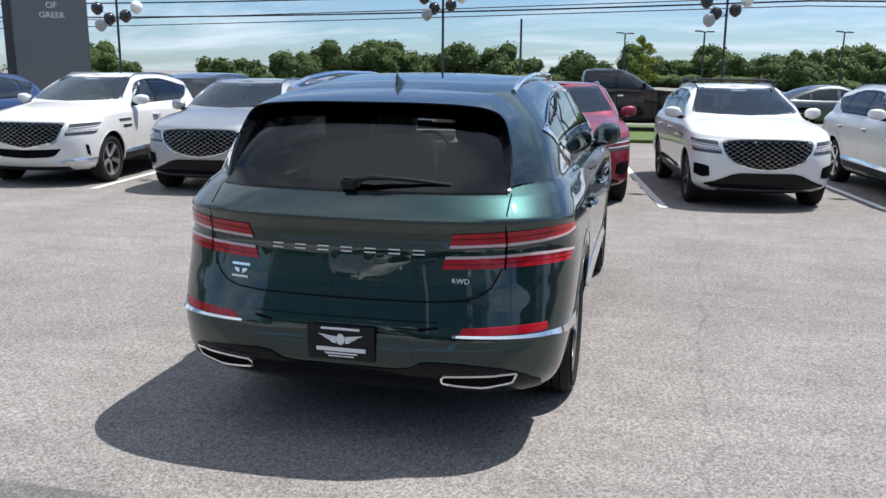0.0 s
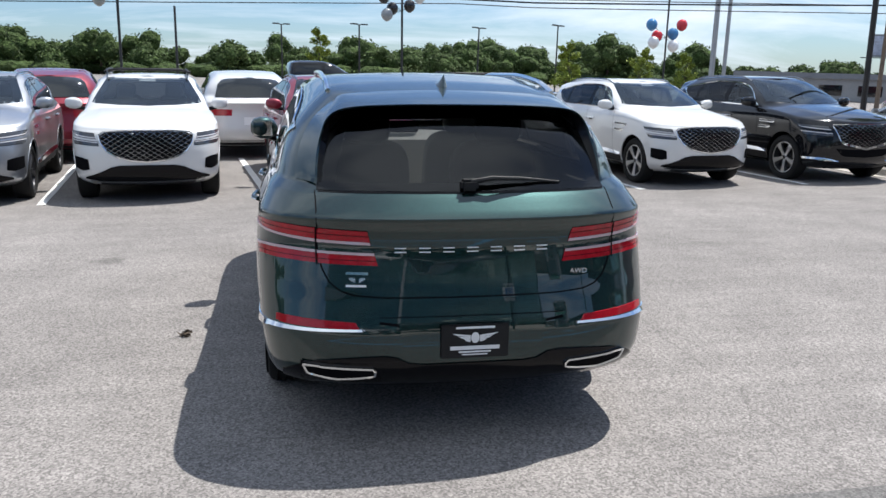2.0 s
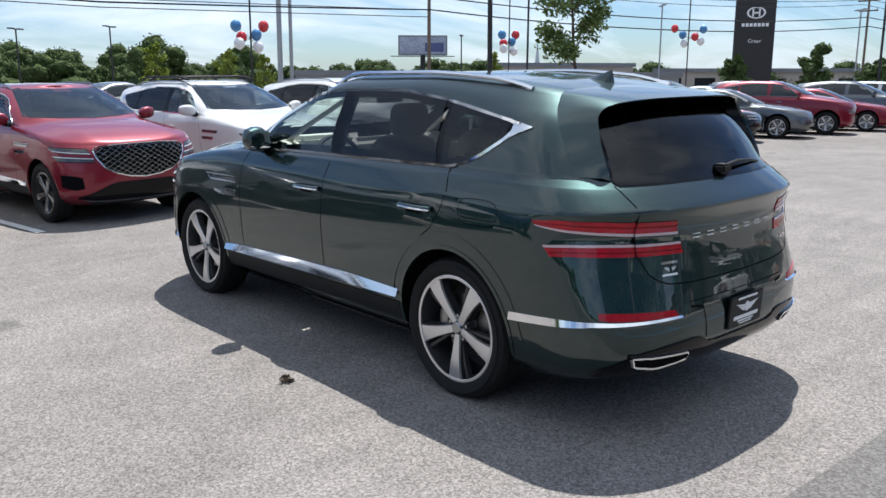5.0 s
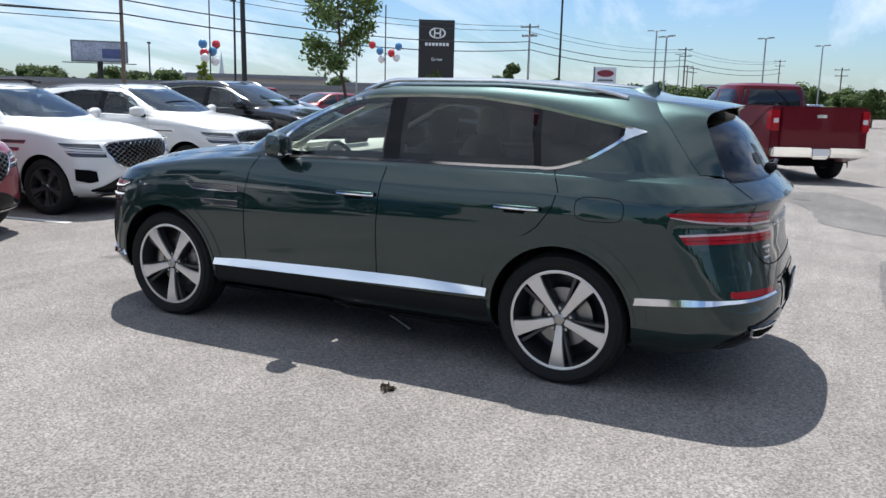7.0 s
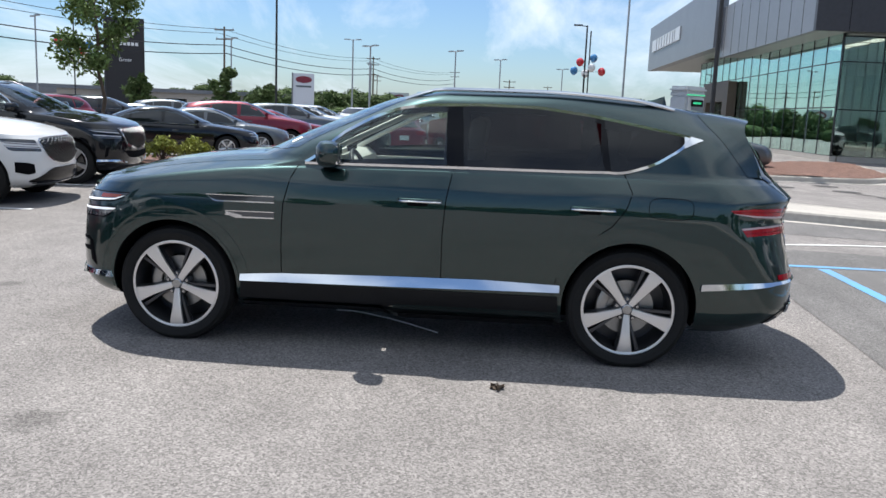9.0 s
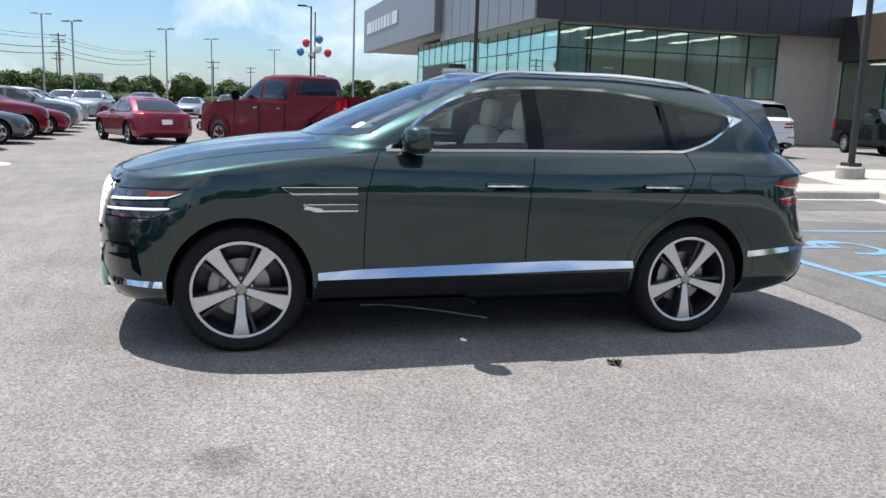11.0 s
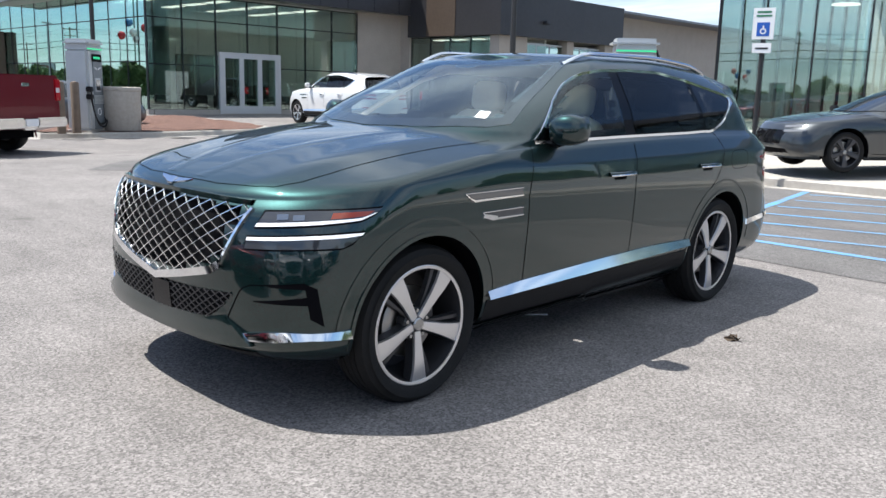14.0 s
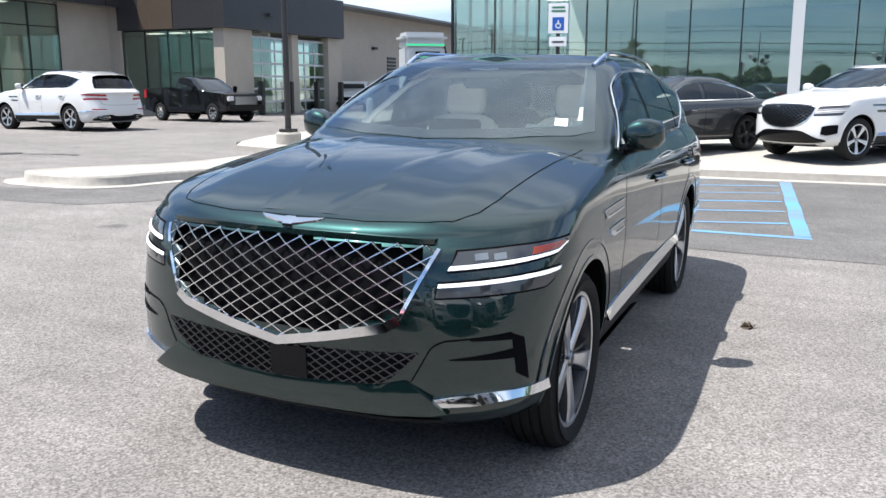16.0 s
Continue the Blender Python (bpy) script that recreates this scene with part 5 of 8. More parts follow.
    l.new(k, s.inputs["Scale"]); l.new(s.outputs[0], p.inputs["Base Color"])
    b = n.new("ShaderNodeBump"); b.inputs["Strength"].default_value, b.inputs["Distance"].default_value = 0.5, 0.006
    l.new(times(stones, crack), b.inputs["Height"]); l.new(b.outputs[0], p.inputs["Normal"])
    return m


ASPHALT = asphalt("worn_asphalt", (0.196, 0.182, 0.173), 0.36, 0.16)
ASPHALT_NEW = asphalt("dark_asphalt", (0.135, 0.129, 0.125), 0.3, 0.3)
CONCRETE = mat("pale_concrete", (0.37, 0.345, 0.31), rough=0.85, var=0.16, scale=1.2, bump=0.2, bump_scale=70)
PAVER = mat("grey_paver", (0.24, 0.235, 0.235), rough=0.8, var=0.15, scale=3, bump=0.15, bump_scale=60)
MULCH = mat("bark_mulch", (0.175, 0.098, 0.074), rough=0.95, var=0.9, scale=7, bump=1.0, bump_scale=24)
MULCH.node_tree.nodes["Bump"].inputs["Distance"].default_value = 0.10
RUBBER_SEAL = mat("tarred_iron", (0.045, 0.042, 0.040), rough=0.75, var=0.3, scale=9, bump=0.3, bump_scale=60)
LINE_WHITE = mat("road_paint_white", (0.68, 0.68, 0.66), rough=0.7, var=0.18, scale=6)
LINE_BLUE = mat("road_paint_blue", (0.105, 0.29, 0.50), rough=0.75)
bn, bl = LINE_BLUE.node_tree.nodes, LINE_BLUE.node_tree.links
b_tc, b_mix = bn.new("ShaderNodeTexCoord"), bn.new("ShaderNodeMixRGB")
b_wear = []
for b_scale, b_lo, b_hi in ((1.1, 0.36, 0.66), (26.0, 0.30, 0.62)):
    b_no, b_ra = bn.new("ShaderNodeTexNoise"), bn.new("ShaderNodeMapRange")
    b_no.inputs["Scale"].default_value, b_no.inputs["Detail"].default_value = b_scale, 7
    b_ra.inputs["From Min"].default_value, b_ra.inputs["From Max"].default_value = b_lo, b_hi
    bl.new(b_tc.outputs["Object"], b_no.inputs["Vector"]); bl.new(b_no.outputs[0], b_ra.inputs["Value"])
    b_wear.append(b_ra.outputs[0])
b_mul = bn.new("ShaderNodeMath"); b_mul.operation = "MULTIPLY"
bl.new(b_wear[0], b_mul.inputs[0]); bl.new(b_wear[1], b_mul.inputs[1])
b_mix.inputs[1].default_value, b_mix.inputs[2].default_value = (0.105, 0.29, 0.50, 1), (0.17, 0.165, 0.16, 1)
bl.new(b_mul.outputs[0], b_mix.inputs[0]); bl.new(b_mix.outputs[0], bn["Principled BSDF"].inputs["Base Color"])
GRASS = mat("mown_grass", (0.075, 0.115, 0.03), rough=0.9, var=0.4, scale=2, bump=0.8, bump_scale=40)
POLE = mat("dark_pole_paint", (0.028, 0.027, 0.027), rough=0.5, var=0.15)
POLE_GREY = mat("galvanised_steel", (0.36, 0.37, 0.38), rough=0.5, metal=0.6, var=0.1)
WIRE = mat("cable_black", (0.01, 0.01, 0.011), rough=0.7)
TIMBER = mat("weathered_timber", (0.16, 0.12, 0.09), rough=0.9, var=0.3, scale=4)
BARK = mat("tree_bark", (0.10, 0.075, 0.055), rough=0.95, var=0.35, scale=10, bump=0.6, bump_scale=30)


def leaves(name, color, spread=0.35):
    m = mat(name, color, rough=0.65, spec=0.25)
    n, l = m.node_tree.nodes, m.node_tree.links
    p = n["Principled BSDF"]
    g_ = n.new("ShaderNodeNewGeometry")
    r = n.new("ShaderNodeMapRange"); r.inputs["To Min"].default_value, r.inputs["To Max"].default_value = 1 - spread, 1 + spread
    l.new(g_.outputs["Random Per Island"], r.inputs["Value"])
    s = n.new("ShaderNodeVectorMath"); s.operation = "SCALE"; s.inputs[0].default_value = color
    l.new(r.outputs[0], s.inputs["Scale"]); l.new(s.outputs[0], p.inputs["Base Color"])
    p.inputs["Subsurface Weight"].default_value = 0.0
    return m


LEAF = leaves("leaf_green", (0.080, 0.118, 0.038))
LEAF_DARK = leaves("leaf_dark", (0.070, 0.106, 0.034), 0.55)
# leaf green darkened to stand for the shade inside the crowns
LEAF_CORE_SHADE = mat("leaf_deep", (0.050, 0.078, 0.024), rough=0.85, spec=0.15, var=0.95, scale=0.9, bump=1.0, bump_scale=1.5)
LEAF_CORE_SHADE.node_tree.nodes["Bump"].inputs["Distance"].default_value = 1.2
LEAF_STREET = leaves("leaf_street_tree", (0.13, 0.19, 0.06))
LEAF_YELLOW = leaves("leaf_lime", (0.19, 0.24, 0.035))
LEAF_SHRUB = leaves("leaf_shrub", (0.24, 0.26, 0.05))



def ground_z(y):
    """The lot dips a little in front of the parked row."""
    return -0.05 * float(smooth(2.6, 4.6, y))


g = bmesh.new()
gx = [-2500, -400, -160, -60, -30] + [-20 + 2 * i for i in range(14)] + [8 + 0.5 * i for i in range(15)] + [16 + 2 * i for i in range(13)] + [46, 54, 64, 80, 110, 160, 400, 2500]
gy = [-2500, -400, -160, -60, -30, -22, -16, -12] + [-9 + 0.5 * i for i in range(12)] + [-3, 0, 2.6] + [2.6 + 0.2 * i for i in range(1, 11)] + [8, 16, 30, 60, 160, 400, 2500]
sheet(g, [[(x, y, ground_z(y)) for x in gx] for y in gy])
bmesh.ops.recalc_face_normals(g, faces=g.faces)
tagged(part("ground", g, ASPHALT), "light grey worn asphalt of a car lot", "ground", kind="structure")

# the darker resurfaced lane beside the showroom, with an uneven edge
rng = random.Random(5)
edge = [(-70 + i * 1.4, -3.22 + rng.uniform(-0.05, 0.05)) for i in range(53)] + [(4.0, -3.2), (4.2, -3.3)]
lane = bmesh.new()
sheet(lane, [[(x, y + (-14.0 - y) * k / 24, 0.004) for x, y in edge] for k in range(25)])
# and a strip of it round the tip of the kerb island
rim_out = resample([(5.6, -11, 0), (5.6, -4.3, 0), (5.7, -3.3, 0), (6.3, -2.55, 0), (7.6, -2.35, 0), (8.4, -2.05, 0), (9.0, -1.15, 0)], 60)
rim_in = resample([(7.06, -11, 0), (7.04, -4.3, 0), (7.2, -3.75, 0), (7.6, -3.5, 0), (8.74, -3.2, 0), (9.6, -2.8, 0), (10.35, -2.4, 0)], 60)
wob = [(rng.uniform(-.03, .03), rng.uniform(-.03, .03), 0.004) for p in rim_out]
sheet(lane, [[(a[0] + (b[0] - a[0]) * k / 8 + w[0], a[1] + (b[1] - a[1]) * k / 8 + w[1], 0.004) for a, b, w in zip(rim_out, rim_in, wob)] for k in range(9)])
bmesh.ops.recalc_face_normals(lane, faces=lane.faces)
bmesh.ops.reverse_faces(lane, faces=[f for f in lane.faces if f.normal.z < 0])
tagged(part("road", lane, ASPHALT_NEW), "darker asphalt lane beside the showroom kerb", "road", kind="structure")


def strip_mark(name, a, b, w, material, label, group="", parent=None):
    a, b = Vector((*a, 0)), Vector((*b, 0))
    d = (b - a).normalized(); s = Vector((-d.y, d.x, 0)) * w / 2
    bm = bmesh.new()
    n = max(2, int((b - a).length / 0.35))
    rg = random.Random(hash((round(a.x * 100), round(a.y * 100))) % 9999)
    L = [a + (b - a) * i / n for i in range(n + 1)]
    for p in L:
        p.z = ground_z(p.y)
    lo = [bm.verts.new(p + s * rg.uniform(0.9, 1.05) + Vector((0, 0, 0.008))) for p in L]
    hi = [bm.verts.new(p - s * rg.uniform(0.9, 1.05) + Vector((0, 0, 0.008))) for p in L]
    for i in range(n):
        bm.faces.new((hi[i], hi[i + 1], lo[i + 1], lo[i]))
    bmesh.ops.recalc_face_normals(bm, faces=bm.faces)
    ob = part(name, bm, material, parent, smooth=False)
    if not parent:
        tagged(ob, label, "marking", group)
    return ob


BACK = Vector((-0.125, 0.992))
for x, y in ((-9.7, 4.75), (-6.82, 5.0), (-3.92, 5.1), (-1.05, 5.37), (1.57, 5.6), (4.57, 5.82), (7.6, 6.15)):
    strip_mark("bay_line", (x, y), (x + BACK.x * 5.2, y + BACK.y * 5.2), 0.11, LINE_WHITE, "worn white parking bay line on asphalt", "bay lines")

# blue access aisle with slanting bars, and the edge of the reserved bay beside it
strip_mark("aisle_border", (-1.86, -4.28), (2.96, -4.06), 0.13, LINE_BLUE, "bright blue painted border of an access aisle", "aisle lines")
strip_mark("aisle_border", (-1.77, -4.36), (-1.42, -9.55), 0.17, LINE_BLUE, "bright blue painted border of an access aisle", "aisle lines")
strip_mark("aisle_border", (0.61, -4.25), (1.45, -9.6), 0.12, LINE_BLUE, "bright blue painted border of an access aisle", "aisle lines")
for i in range(6):
    y = -4.55 - 0.95 * i
    strip_mark("aisle_bar", (-1.60 + 0.065 * i, y - 0.62), (0.55 + 0.14 * i, y + 0.09), 0.095, LINE_BLUE, "bright blue slanting bar in an access aisle", "aisle bars")
strip_mark("bay_line", (4.25, -3.3), (5.35, -6.3), 0.07, LINE_WHITE, "worn thin white bay line on the asphalt", "bay lines")
strip_mark("bay_edge", (3.05, -3.7), (3.45, -8.8), 0.11, LINE_BLUE, "bright blue edge line of a reserved bay", "aisle lines")
sym = bmesh.new()
for a0 in range(24):
    a, b = radians(a0 * 12.5 + 150), radians((a0 + 1) * 12.5 + 150)
    vs = [sym.verts.new((2.0 + r * math.cos(q), -5.35 + r * 0.95 * math.sin(q), 0.009)) for q, r in ((a, 0.34), (b, 0.34), (b, 0.45), (a, 0.45))]
    sym.faces.new(vs)
for x0, x1, y0, y1 in ((1.95, 2.05, -5.2, -4.6), (1.95, 2.35, -5.25, -5.15), (2.25, 2.36, -5.6, -5.2)):
    sym.faces.new([sym.verts.new((x, y, 0.009)) for x, y in ((x0, y0), (x1, y0), (x1, y1), (x0, y1))])
bmesh.ops.recalc_face_normals(sym, faces=sym.faces)
tagged(part("bay_symbol", sym, LINE_BLUE, smooth=False), "worn blue painted symbol of a reserved bay", "marking")


def kerbed(name, outline, material, label, category, top=0.15, kerb=0.16, gutter=0.28, kind="structure"):
    """An island: a concrete kerb round it, a pale gutter at its foot, a filling."""
    cx, cy = sum(p[0] for p in outline) / len(outline), sum(p[1] for p in outline) / len(outline)
    pts = [Vector(p) for p in resample([(*p, 0) for p in outline + outline[:1]], 80)[:-1]]
    n = len(pts)
    nor = []
    area = sum(pts[i].x * pts[(i + 1) % n].y - pts[(i + 1) % n].x * pts[i].y for i in range(n))
    for i in range(n):
        d = pts[(i + 1) % n] - pts[i - 1]
        nor.append(Vector((d.y, -d.x, 0)).normalized() * (1 if area > 0 else -1))
    bm = bmesh.new()
    prof = [(gutter, -0.02), (gutter, 0.010), (0.02, 0.006), (0.0, 0.03), (-0.012, top - 0.03), (-0.04, top), (-kerb, top), (-kerb, top - 0.06)]
    rings = [[bm.verts.new(p + w * o + Vector((0, 0, z + ground_z(p.y)))) for p, w in zip(pts, nor)] for o, z in prof]
    for a, b in zip(rings, rings[1:]):
        for i in range(n):
            bm.faces.new((a[i], a[(i + 1) % n], b[(i + 1) % n], b[i]))
    bmesh.ops.recalc_face_normals(bm, faces=bm.faces)
    isl = tagged(part(name, bm, CONCRETE), label, category, kind=kind)
    bm = bmesh.new()
    f = bm.faces.new([bm.verts.new(p - w * (kerb - 0.01) + Vector((0, 0, top - 0.02 if material is MULCH else top - 0.004))) for p, w in zip(pts, nor)])
    bmesh.ops.triangulate(bm, faces=[f])
    bmesh.ops.subdivide_edges(bm, edges=bm.edges[:], cuts=2, use_grid_fill=True)
    if material is MULCH:
        for v in bm.verts:
            v.co.z += 0.03 * noise.noise(v.co * 1.7) + 0.04
    bmesh.ops.recalc_face_normals(bm, faces=bm.faces)
    part("island_bed", bm, material, isl)
    return isl


kerbed("pavement_1", [(9.0, -4.0), (8.7, -3.75), (7.6, -3.8), (7.3, -4.2), (7.3, -11.2), (8.9, -11.4)], CONCRETE, "pale concrete kerb island with a rounded tip", "kerb")
kerbed("pavement_2", [(9.75, 7.4), (10.1, 6.5), (11.0, 6.0), (12.4, 5.85), (13.6, 6.1), (14.3, 6.8), (14.6, 9.5), (13.9, 13.6), (11.0, 13.6), (9.9, 9.5)], MULCH, "kerbed planting island filled with reddish bark mulch", "island")
kerbed("pavement_3", [(19.0, -4.2), (20.5, -4.0), (22.6, -5.0), (30.5, -12.6), (31.0, -14.2), (29.5, -14.6), (21.0, -12.6), (19.2, -11.0), (18.6, -7.0)], MULCH, "kerbed planting island filled with reddish bark mulch", "island")
bm = bmesh.new()


def pad_z(y):
    return 0.15 + 0.13 * float(smooth(-10.5, -14.0, y))


front_line = [(-60, -9.65), (5.0, -9.95), (8.9, -11.1), (11.2, -11.9)]
rows = [[(x, y, -0.02) for x, y in front_line], [(x, y, 0.13) for x, y in front_line], [(x, y - 0.03, 0.15) for x, y in front_line]]
for k in range(1, 9):
    t = k / 8
    rows.append([(x + (11.6 - 11.2) * t * (x > 9), y + (-14.5 - y) * t, pad_z(y + (-14.5 - y) * t)) for x, y in front_line])
rows.append([(-60, -28.5, 0.28), (5, -28.5, 0.28), (8.9, -28.5, 0.28), (12.4, -28.5, 0.28)])
sheet(bm, rows)
sheet(bm, [[(11.2, -11.9, -.02), (11.6, -14.5, -.02), (12.4, -28.5, -.02)], [(11.2, -11.9, pad_z(-11.9)), (11.6, -14.5, .28), (12.4, -28.5, .28)]])
bmesh.ops.recalc_face_normals(bm, faces=bm.faces)
pad = tagged(part("pavement_4", bm, CONCRETE), "pale concrete forecourt with a low kerb", "forecourt", kind="structure")
bm = bmesh.new()
prism(bm, [(-60, -14.6), (-2.0, -14.6), (-0.2, -17.0), (1.5, -24), (-60, -24)], 0.28, 0.284)
part("paving", bm, PAVER, pad)
bm = bmesh.new()
sheet(bm, [[(-60, y, pad_z(y) + .004), (-3.4 + (-y - 11.3) * .4, y, pad_z(y) + .004)] for y in (-11.3, -12, -12.7, -13.4, -14.0, -14.6)])
bmesh.ops.recalc_face_normals(bm, faces=bm.faces)
part("paving", bm, PAVER, pad)
bm = bmesh.new()
prism(bm, [(-60, -9.36), (5.1, -9.66), (9.0, -10.8), (8.9, -11.1), (5.0, -9.95), (-60, -9.65)], -0.02, 0.012)
part("gutter", bm, CONCRETE, pad)
bm = bmesh.new()
prism(bm, [(-20, 15.5), (10, 17.0), (10, 24), (-20, 22)], -0.02, 0.05)
tagged(part("verge", bm, GRASS), "strip of mown green grass", "grass", kind="structure")

# ---- parked row ----
ROW_TURN = 187.0


def parked(name, axle, paint, label, scale=0.955, turn=ROW_TURN, **kw):
    f = Vector((-math.sin(radians(turn)), math.cos(radians(turn)), 0))
    o = Vector((*axle, 0)) - f * 1.4775 * scale
    return suv(name, pose(o.x, o.y, ground_z(o.y), 0, 0, turn), paint, label, "parked row", scale=scale, **kw)


parked("white_suv", (-8.0, 5.75), WHITE, "white SUV with a dark lattice grille in a parking bay", scale=1.0)
parked("silver_suv", (-5.08, 5.74), SILVER, "silver SUV with a dark lattice grille in a parking bay", wheel_face=RIM_DARK, face="wide")
parked("white_suv", (-2.69, 5.95), WHITE, "white SUV with roof bars in a parking bay", rack=True, wheel_face=RIM_DARK, face="wide")
parked("red_suv", (0.11, 6.15), RED, "dark red SUV in a parking bay", wheel_face=CHROME_DARK, face="wide")
parked("white_suv", (2.76, 6.47), WHITE, "white SUV with roof bars in a parking bay", rack=True, wheel_face=RIM_DARK, face="wide")
parked("white_suv", (5.66, 6.80), WHITE, "white SUV with silver wheels in a parking bay", face="wide")
parked("black_suv", (8.55, 7.05), BLACK, "glossy black SUV beside a planting island", scale=1.0)


# ---- plainer cars for the rows further off ----
def plain_car(name, m, paint, label, spec=SEDAN, scale=1.0, group="", fine=False, wheel_face=None):
    car = thing(name, m @ Matrix.Scale(scale, 4), label, "car", group)
    F = Form(spec, 16, 76, 16, 1.1) if fine else Form(spec, 10, 44, 10, 0.6)
    front, rear, side = (0, -1, 0), (0, 1, 0), (1, 0, 0)
    for y in spec["hubs"]:
        F.cut_arch(y, spec["hub_z"] + 0.02, spec["arch"])
    part("body", F.bm, paint, car, angle=50)
    full = lambda pts: [(-p[0], *p[1:]) for p in pts[:0:-1]] + list(pts)
    part("windscreen", F.panel(full(spec["shield"]), full(spec["shield_top"]), (0, -0.5, -0.86), 12, 5, 0.010, 0.008), SHADE, car)
    if spec["rear_low"]:
        part("rear_window", F.panel(full([(x, 0, z) for x, z in spec["rear_low"]]), full([(x, 0, z) for x, z in spec["rear_top"]]), rear, 12, 4, 0.012, 0.008), SHADE, car)
    else:
        part("rear_window", F.panel(full([(0, -1.98, 1.02), (.5, -1.92, 1.02), (.66, -1.80, 1.04)]), full([(0, -1.28, 1.36), (.42, -1.26, 1.35), (.52, -1.2, 1.34)]), (0, 0.5, -0.86), 12, 5, 0.010, 0.008), SHADE, car)
    ly, lz = zip(*spec["dlo_low"]); ty, tz = zip(*spec["dlo_top"])
    for flip in (False, True):
        for y0, y1 in spec["panes"]:
            L = [(-1, y, float(np.interp(-y, [-q for q in ly], lz))) for y in np.linspace(y0, y1, 10)]
            T = [(-1, y, float(np.interp(-y, [-q for q in ty], tz))) for y in np.linspace(y0, y1 + 0.04, 10)]
            part("side_window", F.panel(L, T, side, 10, 3, 0.010, 0.008, None, flip), SHADE, car)
        ribs = [[(-1, y_, z_) for y_, z_ in zip(ys, zs)] for ys, zs in ((ly, lz), (ty, tz))]
        bm = F.ribbon(ribs[0], side, 0.020, 0.014, 0.08, None, flip, height=0.010)
        F.ribbon(ribs[1], side, 0.016, 0.014, 0.08, bm, flip, height=0.010)
        part("window_trim", bm, CHROME if fine else CHROME_DARK, car)
        zb = spec["dlo_low"][1][1] - 0.02
        for y_, dy_ in ((0.66, 0.04), (-0.32, 0.03), (-1.20, -0.22)):
            bm = F.ribbon([(-1, y_, zb), (-1, y_ + dy_, zb - 0.25), (-1, y_ + dy_, 0.34)] if y_ > -1 else [(-1, y_, zb), (-1, y_ + 0.02, zb - 0.16), (-1, y_ + 0.16, 0.62), (-1, y_ + 0.22, 0.34)], side, 0.008, 0.0015, 0.05, None, flip)
            part("door_gap", bm, VOID, car)
        part("sill_cover", F.panel([(-1, 0.98, .235), (-1, -0.98, .24)], [(-1, 0.98, .33), (-1, -0.98, .335)], side, 10, 1, 0.006, 0.006, None, flip), PLASTIC, car)
        hz = spec["hub_z"] + 0.36
        nose, tail = spec["rings"][4][1], spec["rings"][4][2]
        lamp = new("headlamp"); lamp.parent = car
        for z_ in (hz - .03, hz + .045):
            part("lamp_bar", F.panel([(-.50, nose, z_ - .022), (-.84, nose - .22, z_)], [(-.51, nose, z_ + .018), (-.85, nose - .22, z_ + .03)], (0.72, -0.69, 0), 8, 1, 0.005, 0.004, None, flip), LAMP_GREY, lamp)
        part("tail_lamp", F.panel([(-.45, tail, hz + .12), (-.84, tail + .2, hz + .12)], [(-.45, tail, hz + .24), (-.85, tail + .2, hz + .25)], (0.72, 0.69, 0), 6, 2, 0.004, 0.004, None, flip), LAMP_RED, car)
        sx = 1 if flip else -1
        bz = spec["dlo_low"][0][1]
        part("door_mirror", boxes((sx * .97 - .10, sx * .97 + .10, .55, .68, bz + .02, bz + .14), bevel=0.03), paint, car)
        for y in (0.02, -1.05):
            hx = F.on((sx, y, bz - .17), (-sx, 0, 0), 0.012)
            part("door_handle", boxes((hx.x - .015, hx.x + .015, y - .09, y + .09, bz - .185, bz - .16), bevel=0.006), CHROME_DARK, car)
        for y in spec["hubs"]:
            bm = bmesh.new()
            r, zc = spec["arch"], spec["hub_z"] + 0.02
            arc = [radians(a) for a in range(-15, 196, 15)]
            sheet(bm, [[(sx * q, y + r * math.cos(a), zc + r * math.sin(a)) for a in arc] for q in (.5, .93)])
            sheet(bm, [[(sx * .52, y + k_ * r * math.cos(a), zc + k_ * r * math.sin(a)) for a in arc] for k_ in (0.02, 1.0)])
            part("wheel_housing", bm, VOID, car)
            wheel(car, sx * .80, y, spec["hub_z"], sx, r=spec["hub_z"], rim_r=0.255 if fine else 0.235, width=0.22, face=wheel_face, fine=False)
    part("grille", F.panel([(-.42, 2.3, hz - .26), (.42, 2.3, hz - .26)], [(-.50, 2.3, hz - .02), (.50, 2.3, hz - .02)], front, 8, 3, 0.004, 0.004), GLOSS_BLACK, car)
    part("bumper_intake", F.panel([(-.62, 2.3, .265), (.62, 2.3, .265)], [(-.55, 2.3, .375), (.55, 2.3, .375)], front, 8, 2, 0.004, 0.004), VOID, car)
    part("rear_bumper_insert", F.panel([(-.68, -2.4, .27), (.68, -2.4, .27)], [(-.62, -2.4, .37), (.62, -2.4, .37)], rear, 8, 2, 0.004, 0.004), PLASTIC, car)
    part("number_plate", F.panel([(-.16, -2.4, hz - .06), (.16, -2.4, hz - .06)], [(-.16, -2.4, hz + .09), (.16, -2.4, hz + .09)], rear, 2, 1, 0.006, 0.004), PAPER, car)
    part("floor_pan", boxes((-.76, .76, -2.2, 2.0, .22, .5)), VOID, car)
    return car


SHADE = mat("dark_car_glass", (0.010, 0.013, 0.015), rough=0.04, coat=0.6, coat_rough=0.0)
LAMP_GREY = mat("grey_lens", (0.16, 0.165, 0.175), rough=0.1, coat=1.0)


def heading(x, y, fx, fy):
    return pose(x, y, ground_z(y), 0, 0, math.degrees(math.atan2(-fx, fy)))


